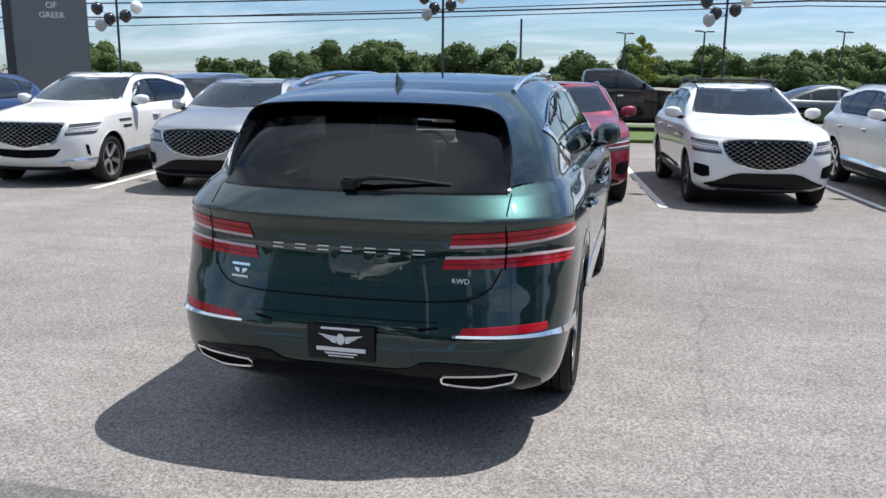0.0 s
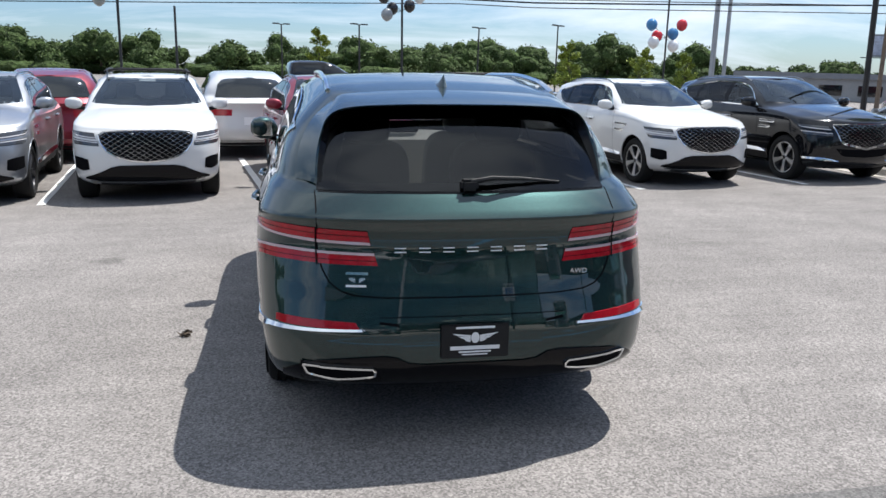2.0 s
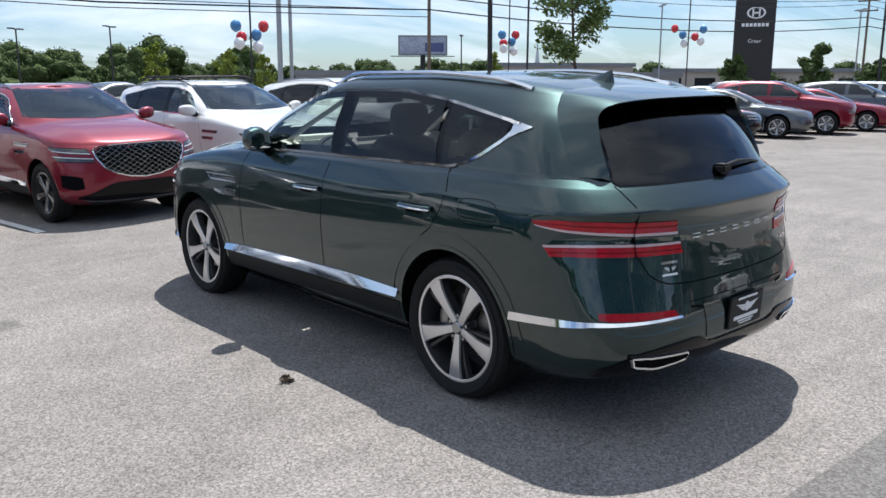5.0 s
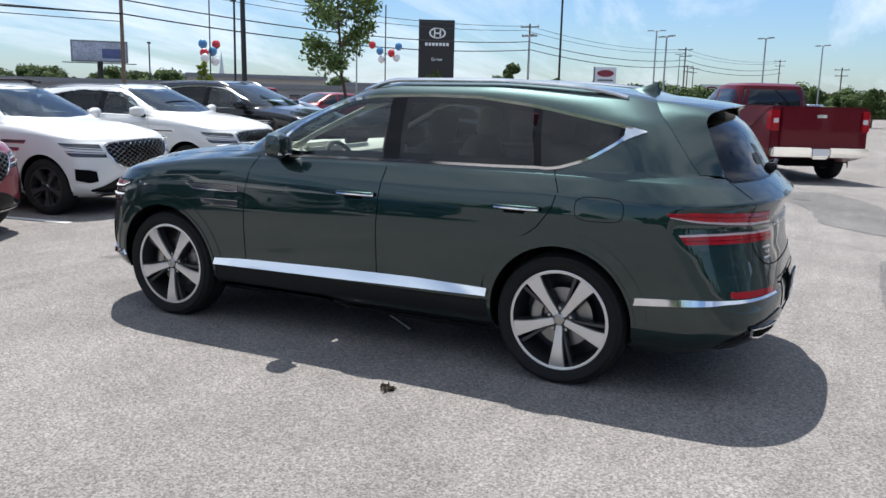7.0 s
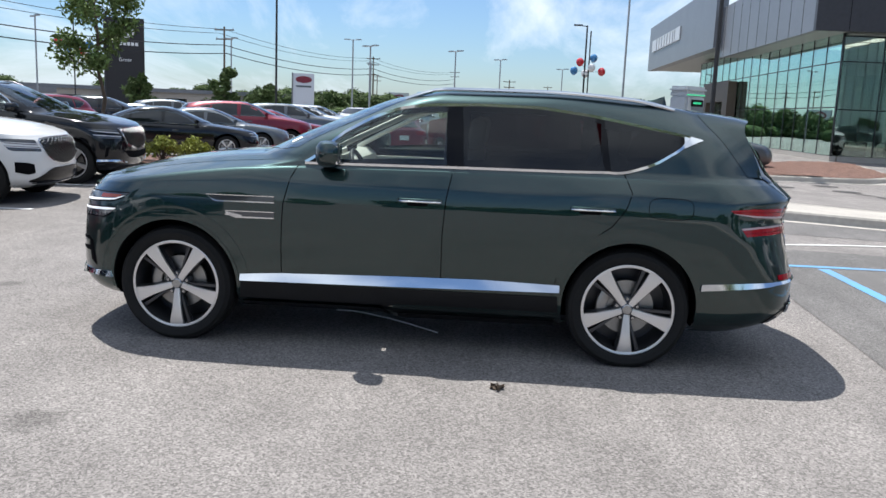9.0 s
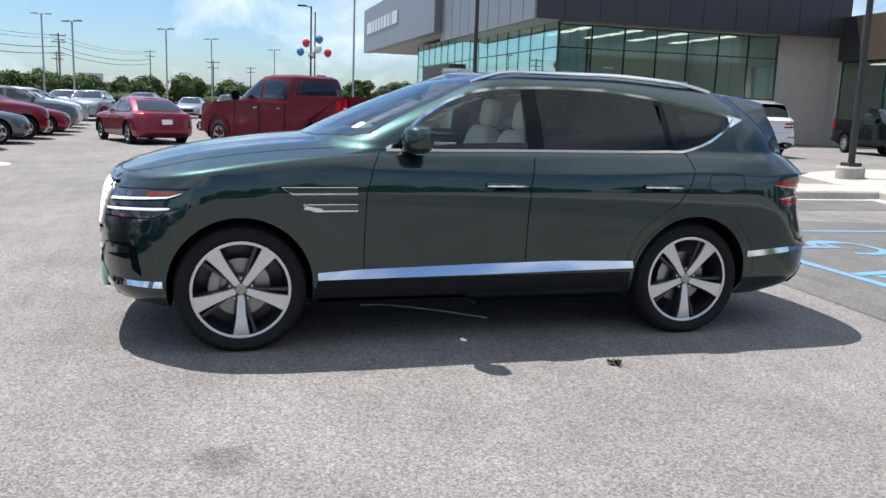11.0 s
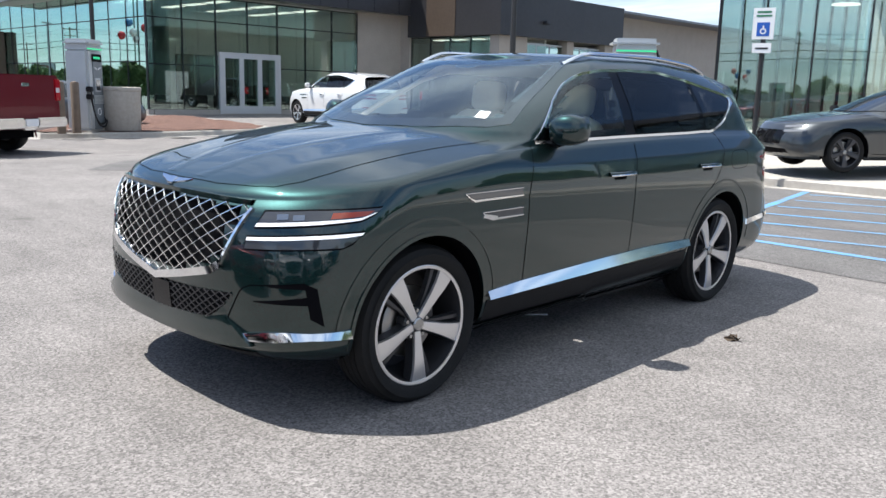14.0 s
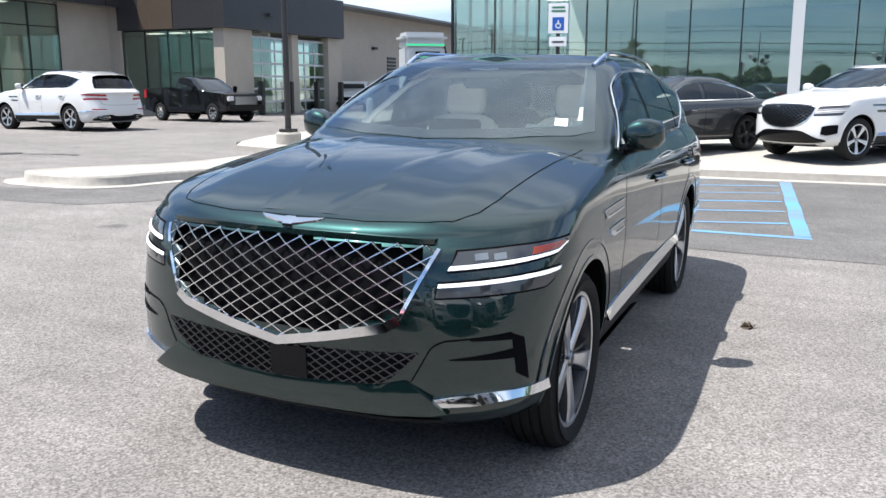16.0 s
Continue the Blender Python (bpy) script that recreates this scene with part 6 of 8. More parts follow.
def pickup(name, m, paint, label, scale=1.0, bright=True):
    """A crew-cab pickup: bonnet, cab, open bed, step boards, chrome bumpers."""
    car = thing(name, m @ Matrix.Scale(scale, 4), label, "pickup truck")
    hubs, hz, ar = (1.84, -1.84), 0.40, 0.50

    def arch(y):
        return [(y + ar * math.cos(a), hz + 0.04 + ar * math.sin(a)) for a in [radians(q) for q in range(-8, 189, 14)]]
    low = [(-2.95, .62), (-2.95, .50)] + [(y, z) for y, z in arch(-1.84)[::-1]] + [(-1.2, .47), (1.2, .47)] + [(y, z) for y, z in arch(1.84)[::-1]] + [(2.55, .47), (2.82, .50), (2.86, .62)]
    top = [(2.86, 1.0), (2.80, 1.13), (2.55, 1.20), (1.75, 1.26), (1.22, 1.30), (-1.00, 1.30), (-1.0, 1.45), (-2.93, 1.45)]
    outline = low + top
    bm = bmesh.new()
    # the flank is rolled in a little at top and bottom
    def inset(z):
        return 0.965
    L = [bm.verts.new((-float(inset(z)) + 0.10 * smooth(2.3, 2.86, y) ** 2, y, z)) for y, z in outline]
    R = [bm.verts.new((float(inset(z)) - 0.10 * smooth(2.3, 2.86, y) ** 2, y, z)) for y, z in outline]
    n = len(outline)
    for i in range(n):
        bm.faces.new((L[i], L[(i + 1) % n], R[(i + 1) % n], R[i]))
    fl_, fr_ = bm.faces.new(L[::-1]), bm.faces.new(R)
    bmesh.ops.triangulate(bm, faces=[fl_, fr_])
    bmesh.ops.recalc_face_normals(bm, faces=bm.faces)
    es = [e for e in bm.edges if len(e.link_faces) == 2 and e.calc_face_angle(0) > 0.6]
    bmesh.ops.bevel(bm, geom=es, offset=0.022, segments=2, affect="EDGES")
    part("body", bm, paint, car, angle=40)
    # cab
    bm = bmesh.new()
    rows = []
    for z, y0, y1, w in ((1.29, 1.30, -0.98, .90), (1.50, .98, -0.97, .86), (1.72, .62, -0.93, .79), (1.86, .36, -0.88, .72), (1.91, .12, -0.76, .62), (1.925, -.15, -0.5, .30)):
        pts = []
        for a in np.linspace(0, 2 * math.pi, 33)[:-1]:
            c, s = math.cos(a), math.sin(a)
            pts.append((w * math.copysign(abs(s) ** .32, s), (y0 + y1) / 2 + (y0 - y1) / 2 * math.copysign(abs(c) ** .32, c), z))
        rows.append([bm.verts.new(p) for p in pts])
    for a, b in zip(rows, rows[1:]):
        for i in range(32):
            bm.faces.new((a[i], a[(i + 1) % 32], b[(i + 1) % 32], b[i]))
    bm.faces.new(rows[-1])
    bmesh.ops.recalc_face_normals(bm, faces=bm.faces)
    tree_ = BVHTree.FromBMesh(bm)
    part("cab", bm, paint, car)

    class Wrap:
        tree = tree_
        on, panel = Form.on, Form.panel
    W = Wrap()
    part("windscreen", W.panel([(-.80, 1.2, 1.33), (.80, 1.2, 1.33)], [(-.68, .5, 1.81), (.68, .5, 1.81)], (0, -.7, -.7), 10, 5, 0.006, 0.004), SHADE, car)
    part("rear_window", W.panel([(-.72, -1, 1.42), (.72, -1, 1.42)], [(-.62, -1, 1.78), (.62, -1, 1.78)], (0, 1, 0), 8, 4, 0.006, 0.004), SHADE, car)
    for s in (False, True):
        for L_, T_ in (([(-1, 1.02, 1.36), (-1, .12, 1.36)], [(-1, .60, 1.77), (-1, .12, 1.79)]), ([(-1, .02, 1.36), (-1, -.88, 1.36)], [(-1, .02, 1.79), (-1, -.82, 1.76)])):
            part("side_window", W.panel(L_, T_, (1, 0, 0), 8, 4, 0.006, 0.004, None, s), SHADE, car)
        sx = 1 if s else -1
        for y in (.20, -.72):
            part("door_handle", boxes((sx * .985 - .02, sx * .985 + .02, y - .10, y + .08, 1.12, 1.16), bevel=0.01), CHROME, car)
        for y in (1.12, .08, -.95):
            part("door_gap", boxes((sx * .982 - .004, sx * .982 + .004, y - .004, y + .004, .55, 1.28)), VOID, car)
        part("door_mirror", boxes((sx * 1.10 - .11, sx * 1.10 + .11, .80, .92, 1.30, 1.52), bevel=0.04), GLOSS_BLACK, car)
        part("step_board", boxes((sx * 1.0 - .06, sx * 1.0 + .06, -1.15, 1.15, .40, .45), bevel=0.015), CHROME_DARK if bright else PLASTIC, car)
        tl = part("tail_lamp", boxes((sx * .895 - .085, sx * .895 + .085, -2.972, -2.76, .98, 1.38), bevel=0.02), LAMP_RED, car, "red tail lamp with a pale middle")
        part("reversing_lens", boxes((sx * .885 - .05, sx * .885 + .05, -2.979, -2.95, 1.13, 1.22), bevel=0.006), LAMP_CLEAR, tl)
        part("headlamp", boxes((sx * .76 - .14, sx * .76 + .14, 2.72, 2.875, .88, 1.10), bevel=0.03), LAMP_CLEAR, car)
        for y in hubs:
            bm = bmesh.new()
            arc = [radians(a) for a in range(-10, 191, 10)]
            sheet(bm, [[(sx * q, y + .495 * math.cos(a), hz + .04 + .495 * math.sin(a)) for a in arc] for q in (.5, .97)])
            part("wheel_housing", bm, VOID, car)
            wheel(car, sx * .85, y, hz, sx, r=.40, rim_r=.245, width=.27, spokes=7, fine=False)
    part("tailgate", boxes((-.78, .78, -2.985, -2.94, .66, 1.43), bevel=0.015), paint, car)
    part("tailgate_handle", boxes((-.10, .10, -3.0, -2.98, 1.24, 1.30), bevel=0.008), CHROME, car)
    part("rear_bumper", boxes((-.97, -.16, -3.10, -2.93, .50, .68), (.16, .97, -3.10, -2.93, .50, .68), (-.17, .17, -3.08, -2.93, .46, .66), bevel=0.03), CHROME, car)
    part("front_bumper", boxes((-.95, .95, 2.80, 2.97, .48, .72), bevel=0.05), CHROME if bright else PLASTIC, car)
    part("grille", boxes((-.60, .60, 2.84, 2.885, .74, 1.08), bevel=0.02), CHROME_DARK, car)
    part("number_plate", boxes((-.16, .16, -3.095, -3.08, .53, .66)), PAPER, car)
    part("chassis", boxes((-.5, .5, -2.7, 2.6, .30, .55)), VOID, car)
    return car


pickup("red_pickup", heading(16.75, -0.41, 0.857, 0.515), TRUCK_RED, "dark red crew-cab pickup with chrome bumpers on the asphalt", 1.10)
plain_car("red_sedan", heading(23.6, 4.0, 0.92, 0.38), RED, "red sedan seen from behind on the asphalt")
plain_car("grey_sedan", heading(24.1, -6.95, 0.08, -0.99), GREY, "grey sedan behind the charging post", SEDAN, 1.05)
suv("white_family_car", heading(24.3, -18.6, 0.99, -0.10), WHITE, "white family car beside the glazed showroom", face="wide", scale=1.25)
pickup("black_pickup", heading(24.7, -27.0, -0.97, 0.22), BLACK, "glossy black pickup in front of the garage wing", 1.06, False)


def van(name, m, paint, label):
    """A boxy panel van: short sloping nose, tall straight sides, a sliding door."""
    car = thing(name, m, label, "van")
    side_ = [(2.45, .42), (2.50, .80), (2.38, 1.02), (1.72, 1.16), (1.05, 1.86), (.78, 1.98), (-2.45, 2.00), (-2.58, 1.90), (-2.62, .95), (-2.62, .42)]
    bm = bmesh.new()
    rows = [[bm.verts.new((x, y + (0 if abs(x) < .9 else -.03 * (1 if y > 0 else -1)), z)) for y, z in side_] for x in (-.97, -.90, .90, .97)]
    n = len(side_)
    for a, b in zip(rows, rows[1:]):
        for i in range(n):
            bm.faces.new((a[i], a[(i + 1) % n], b[(i + 1) % n], b[i]))
    bm.faces.new(rows[0][::-1]); bm.faces.new(rows[-1])
    bmesh.ops.recalc_face_normals(bm, faces=bm.faces)
    part("body", bm, paint, car, angle=30)
    part("windscreen", boxes((-.82, .82, -.01, .01, -.38, .38), bevel=.006), SHADE, car).matrix_local = pose(0, 1.405, 1.53, -46.5)
    for sx in (-1, 1):
        for y0, y1 in ((.98, .28), (.10, -.95), (-1.10, -2.35)):
            part("side_window", boxes((sx * .975 - .006, sx * .975 + .006, y1, y0, 1.22, 1.74), bevel=.004), SHADE, car)
        for y in (1.10, .18, -1.02):
            part("door_gap", boxes((sx * .973 - .004, sx * .973 + .004, y - .006, y + .006, .50, 1.85)), VOID, car)
        part("headlamp", boxes((sx * .74 - .15, sx * .74 + .15, 2.40, 2.515, .72, .92), bevel=.02), LAMP_GREY, car)
        part("tail_lamp", boxes((sx * .90 - .05, sx * .90 + .05, -2.64, -2.56, .95, 1.45), bevel=.01), LAMP_RED, car)
        part("door_mirror", boxes((sx * 1.10 - .08, sx * 1.10 + .08, 1.00, 1.10, 1.20, 1.48), bevel=.03), PLASTIC, car)
        for y in (1.62, -1.60):
            bm = bmesh.new()
            lathe(bm, [(0.0, 0.985), (.42, 0.985), (.42, .80)], 24)
            bmesh.ops.scale(bm, vec=(sx, 1, 1), verts=bm.verts); bmesh.ops.translate(bm, verts=bm.verts, vec=(0, y, .40))
            # a black disc on the flank in place of a shaded arch opening
            part("wheel_housing", bm, VOID, car)
            wheel(car, sx * .90, y, .36, sx, r=.36, rim_r=.23, width=.22, fine=False)
    part("rear_window", boxes((-.78, .78, -2.625, -2.60, 1.22, 1.76), bevel=.006), SHADE, car)
    part("grille", boxes((-.50, .50, 2.44, 2.51, .66, .92), bevel=.02), GLOSS_BLACK, car)
    part("front_bumper", boxes((-.95, .95, 2.38, 2.60, .36, .62), bevel=.05), PLASTIC, car)
    part("rear_bumper", boxes((-.95, .95, -2.75, -2.55, .38, .58), bevel=.04), PLASTIC, car)
    return car


van("white_van", heading(24.6, -50.5, -0.9, 0.4), WHITE, "white panel van parked far down the building")
van("white_service_van", heading(28.0, -47.2, -0.35, 0.94), WHITE, "white service van beside the garage wing")
plain_car("grey_sedan", heading(1.05, -12.4, 0.64, 0.77), CHARCOAL, "dark grey sedan on the pale forecourt", fine=True, wheel_face=RIM_DARK).location.z = 0.27
w2 = suv("white_crossover", heading(-2.75, -13.1, 0.66, 0.75) @ pose(0, 0, 0.245), WHITE, "white crossover on the forecourt paving", scale=0.98, face="wide")
plain_car("dark_suv", heading(-6.5, -23.0, 0.9, 0.3), GREY, "dark SUV beside the glass wall", SUV).location.z = 0.28
# behind the row
plain_car("white_hatchback", heading(-1.75, 12.9, -0.12, 0.99), WHITE, "white SUV facing away behind the parked row", SUV, 0.97)
plain_car("maroon_suv", heading(-5.4, 12.2, -0.2, 0.98), RED, "maroon SUV behind the parked row", SUV, 0.97)
plain_car("dark_suv", heading(-8.6, 12.5, -0.1, 0.99), BLACK, "black SUV behind the parked row", SUV, 1.0)
plain_car("blue_suv", heading(-11.4, 6.9, 0.12, -0.99), BLUE, "dark blue SUV at the end of the parked row", SUV, 1.0)
pickup("black_pickup", heading(0.2, 21.0, 0.99, 0.1), BLACK, "black pickup beyond the grass verge", 1.0, False)
plain_car("dark_sedan", heading(7.5, 24.5, 0.98, 0.15), GREY, "dark sedan beyond the grass verge")
# the lot beyond the planting island
lot = [
    ("silver_sedan", 16.2, 14.2, -0.35, 0.94, SILVER, SEDAN, "silver sedan beyond the planting island"),
    ("black_sedan", 17.9, 9.4, 0.35, -0.94, BLACK, SEDAN, "black sedan beside the planting island"),
    ("grey_sedan", 20.9, 9.3, 0.35, -0.94, GREY, SEDAN, "dark grey sedan in a row of parked cars"),
    ("red_hatchback", 23.9, 9.2, 0.35, -0.94, RED, SUV, "red car in a row of parked cars"),
    ("red_hatchback", 26.9, 9.1, 0.35, -0.94, RED, SEDAN, "red car in a row of parked cars"),
    ("grey_sedan", 29.9, 9.2, 0.35, -0.94, GREY, SUV, "dark grey car in a row of parked cars"),
    ("white_suv", 34.0, 9.6, 0.35, -0.94, WHITE, SUV, "white car in a row of parked cars"),
    ("silver_sedan", 38.0, 9.9, 0.35, -0.94, SILVER, SUV, "silver car in a row of parked cars"),
    ("red_hatchback", 24.0, 17.6, -0.9, 0.3, RED, SUV, "red car in a row of parked cars"),
    ("dark_suv", 29.0, 17.0, 0.35, -0.94, BLACK, SUV, "black car in a row of parked cars"),
    ("silver_sedan", 33.0, 17.2, 0.35, -0.94, SILVER, SEDAN, "silver car in a row of parked cars"),
    ("dark_suv", 37.0, 17.2, 0.35, -0.94, GREY, SUV, "dark car in a row of parked cars"),
    ("silver_suv", 46.5, 8.6, -1.0, 0.1, SILVER, SUV, "silver car far down the lot"),
    ("red_hatchback", 46.0, 6.2, -1.0, 0.1, RED, SEDAN, "red car far down the lot"),
    ("dark_suv", 55.0, 6.4, -1.0, 0.1, GREY, SUV, "dark car far down the lot"),
    ("silver_sedan", 57.0, 3.3, -1.0, 0.1, SILVER, SEDAN, "silver car far down the lot"),
    ("white_suv", 53.0, 11.0, -1.0, 0.1, WHITE, SUV, "white car far down the lot"),
    ("grey_sedan", 58.0, 0.6, -1.0, 0.1, GREY, SUV, "grey car far down the lot"),
]
made = {}
for name, x, y, fx, fy, paint, spec, label in lot:
    key = (paint.name, id(spec))
    if key not in made:
        made[key] = plain_car(name, heading(x, y, fx, fy), paint, label, spec, 1.0, "far lot")
    else:
        c = copy_thing(made[key], heading(x, y, fx, fy))
        c.name = name
        tagged(c, label)
pickup("red_pickup", heading(24.5, 21.5, -0.9, 0.42), TRUCK_RED, "red pickup parked beyond the planting island", 0.98, False)


# ---- showroom with glass walls and a dark canopy ----
PANEL_DARK = mat("dark_metal_cladding", (0.060, 0.058, 0.062), rough=0.42, metal=0.5, var=0.12, scale=0.6)
PANEL_GREY = mat("grey_metal_cladding", (0.21, 0.215, 0.23), rough=0.4, metal=0.5, var=0.10, scale=0.6)
PANEL_BROWN = mat("bronze_cladding", (0.115, 0.085, 0.065), rough=0.5, metal=0.4, var=0.12, scale=0.8)
STUCCO = mat("beige_wall", (0.42, 0.375, 0.325), rough=0.9, var=0.08, scale=1.5, bump=0.15, bump_scale=40)
SOFFIT = mat("soffit_panels", (0.30, 0.30, 0.28), rough=0.35, metal=0.4, var=0.15, scale=0.4)
MULLION = mat("black_mullion", (0.02, 0.022, 0.024), rough=0.4, metal=0.5)
FRAME_WHITE = mat("pale_frame", (0.55, 0.56, 0.57), rough=0.4, metal=0.3)
CURTAIN = glass_mat("curtain_wall_glass", (0.66, 0.84, 0.78), ior=6.5, colour=(0.78, 1.0, 0.95))
CURTAIN_DARK = glass_mat("showroom_glass", (0.78, 0.85, 0.82), ior=2.45, colour=(0.86, 1.0, 0.96))
ROOM = mat("showroom_floor", (0.30, 0.29, 0.27), rough=0.3, var=0.1)
ROOM_WALL = mat("showroom_wall", (0.72, 0.71, 0.68), rough=0.8, var=0.08)
CEIL_LIGHT = mat("ceiling_panel", (0.9, 0.9, 0.85), emit=(1, 0.96, 0.88), emit_strength=1.0)


def slab(name, parent, material, x0, x1, y0, y1, z0, z1, bevel=0.0, label=""):
    return part(name, boxes((min(x0, x1), max(x0, x1), min(y0, y1), max(y0, y1), z0, z1), bevel=bevel), material, parent, label, smooth=bevel > 0)


def glazing(parent, a, b, cuts, levels, glass, frame, depth=0.10, bar=0.05):
    """Panes between two points of a wall: a pane per field, slim bars between them."""
    a, b = Vector((*a, 0)), Vector((*b, 0))
    d = (b - a).normalized(); nrm = Vector((-d.y, d.x, 0))
    L = (b - a).length
    rot = math.degrees(math.atan2(d.y, d.x))
    pane_me, bar_me = {}, {}
    for i, (u0, u1) in enumerate(zip(cuts, cuts[1:])):
        for z0, z1 in zip(levels, levels[1:]):
            key = (round(u1 - u0, 2), round(z1 - z0, 2))
            m = pose(*(a + d * u0), 0, 0, rot)
            m.translation.z = z0
            if key not in pane_me:
                ob = part("pane", boxes((0.02, u1 - u0 - 0.02, -0.01, 0.01, 0.02, z1 - z0 - 0.02)), glass, parent, smooth=False)
                pane_me[key] = ob.data
            else:
                ob = new("pane", pane_me[key]); ob.parent = parent
            ob.matrix_local = m
            ob.visible_shadow = False
    for u in cuts:
        if "v" not in bar_me:
            ob = part("mullion", boxes((-bar / 2, bar / 2, -depth, 0.03, levels[0], levels[-1])), frame, parent, smooth=False)
            bar_me["v"] = ob.data
        else:
            ob = new("mullion", bar_me["v"]); ob.parent = parent
        ob.matrix_local = pose(*(a + d * u), 0, 0, rot)
    for z in levels:
        ob = part("transom", boxes((0, L, -depth * 0.8, 0.028, z - bar / 2, z + bar / 2)), frame, parent, smooth=False)
        ob.matrix_local = pose(*a, 0, 0, rot)


shop = thing("showroom", pose(0, 0, 0), "glazed car showroom with a dark metal canopy", "building")
GX, GY0, GY1, GT = 36.2, -15.87, -29.3, 5.95
step = 1.919
cuts = [i * step for i in range(8)]
glazing(shop, (GX, GY1), (GX, GY0), cuts, [0.25, 2.5, 4.77, GT], CURTAIN_DARK, MULLION)
glazing(shop, (GX + 0.1, GY0), (GX + 32.1, GY0), [i * 2.0 for i in range(17)], [0.25, 2.6, 4.77, GT + 0.6], CURTAIN, MULLION)
slab("plinth", shop, CONCRETE, GX - 0.1, GX + 32.3, GY0 + 0.1, GY0 - 0.2, 0, 0.26)
slab("plinth", shop, CONCRETE, GX - 0.12, GX + 0.2, GY1, GY0 - 0.25, 0, 0.255)
slab("room_floor", shop, ROOM, GX + 0.25, GX + 32, GY1 + 0.1, GY0 - 0.3, 0.02, 0.2)
slab("room_wall", shop, ROOM_WALL, GX + 9, GX + 9.3, GY1 + 0.2, GY0 - 6, 0.2, 6.3)
slab("room_wall", shop, ROOM_WALL, GX + 0.3, GX + 32, GY1 - 0.1, GY1 + 0.1, 0.2, 6.3)
slab("room_wall", shop, ROOM_WALL, GX + 32, GX + 32.3, GY1, GY0 - 0.3, 0.2, 6.3)
slab("room_ceiling", shop, ROOM_WALL, GX + 0.3, GX + 32, GY1 + 0.2, GY0 - 0.3, 6.05, 6.12)
for i in range(3):
    for j in range(4):
        slab("ceiling_light", shop, CEIL_LIGHT, GX + 1.6 + 2.4 * i, GX + 3.4 + 2.4 * i, -18 - 3 * j, -18.6 - 3 * j, 6.02, 6.045)
for j in range(5):
    slab("desk", shop, DARK_TRIM, GX + 3.5, GX + 4.3, -17.4 - 2.3 * j, -18.9 - 2.3 * j, 0.2, 0.95, 0.03)
    slab("wall_panel", shop, PANEL_GREY if j % 2 else PANEL_BROWN, GX + 8.85, GX + 8.98, -22.2 - 1.4 * j, -23.4 - 1.4 * j, 0.9, 3.4)
# entrance with three glazed leaves
ent = new("entrance"); ent.parent = shop
slab("door_frame", ent, FRAME_WHITE, GX - 0.16, GX - 0.02, -19.80, -20.0, 0.02, 3.25)
slab("door_frame", ent, FRAME_WHITE, GX - 0.16, GX - 0.02, -23.45, -23.65, 0.02, 3.25)
slab("door_frame", ent, FRAME_WHITE, GX - 0.16, GX - 0.02, -20.0, -23.45, 2.95, 3.25)
for k in range(3):
    y = -20.0 - 1.15 * k
    slab("door_stile", ent, FRAME_WHITE, GX - 0.14, GX - 0.03, y, y - 0.14, 0.05, 2.95)
    slab("door_stile", ent, FRAME_WHITE, GX - 0.14, GX - 0.03, y - 1.01, y - 1.15, 0.05, 2.95)
    slab("door_rail", ent, FRAME_WHITE, GX - 0.14, GX - 0.03, y - 0.14, y - 1.01, 0.05, 0.45)
    p_ = slab("door_pane", ent, CURTAIN_DARK, GX - 0.10, GX - 0.08, y - 0.14, y - 1.01, 0.45, 2.95)
    p_.visible_shadow = False
# canopy: near block, then the lighter block that carries the maker's sign
can = new("canopy"); can.parent = shop
slab("canopy_front", can, PANEL_DARK, 35.0, 35.3, -14.1, -33.0, 6.05, 9.4)
slab("canopy_side", can, PANEL_GREY, 35.31, 54.0, -14.1, -14.4, 6.05, 9.4)
slab("canopy_soffit", can, SOFFIT, 35.3, 54.0, -14.4, -33.0, 6.1, 6.3)
slab("sign_block", can, PANEL_GREY, 54.0, 84.0, -13.6, -14.4, 6.7, 11.0)
slab("sign_soffit", can, SOFFIT, 54.0, 84.0, -14.4, -30.0, 6.75, 6.95)
slab("canopy_roof", can, PANEL_DARK, 35.3, 84.0, -14.4, -33.0, 9.0, 9.3)
for i in range(9):
    slab("panel_joint", can, VOID, 34.99, 35.0, -15.6 - 2.0 * i, -15.62 - 2.0 * i, 6.06, 9.38)
for i in range(9):
    slab("panel_joint", can, VOID, 37.0 + 2 * i, 37.02 + 2 * i, -14.09, -14.10, 6.06, 9.38)
for i, w in enumerate((2.6, 1.1, 1.0, 1.1, 1.0, 1.1, 1.0, 0.5, 2.2)):
    x = 81.5 - sum((2.6, 1.1, 1.0, 1.1, 1.0, 1.1, 1.0, 0.5, 2.2)[:i]) - 0.4 * i
    slab("sign_letter", can, FRAME_WHITE, x - w, x, -13.5, -13.6, 8.4, 9.5)
# brown portal in the glass front
por = new("portal"); por.parent = shop
slab("portal_leg", por, PANEL_BROWN, 55.4, 56.8, -15.2, -15.8, 0, 4.6)
slab("portal_leg", por, PANEL_BROWN, 62.2, 63.6, -15.2, -15.8, 0, 4.6)
slab("portal_head", por, PANEL_BROWN, 56.8, 62.2, -15.2, -15.8, 3.2, 4.6)

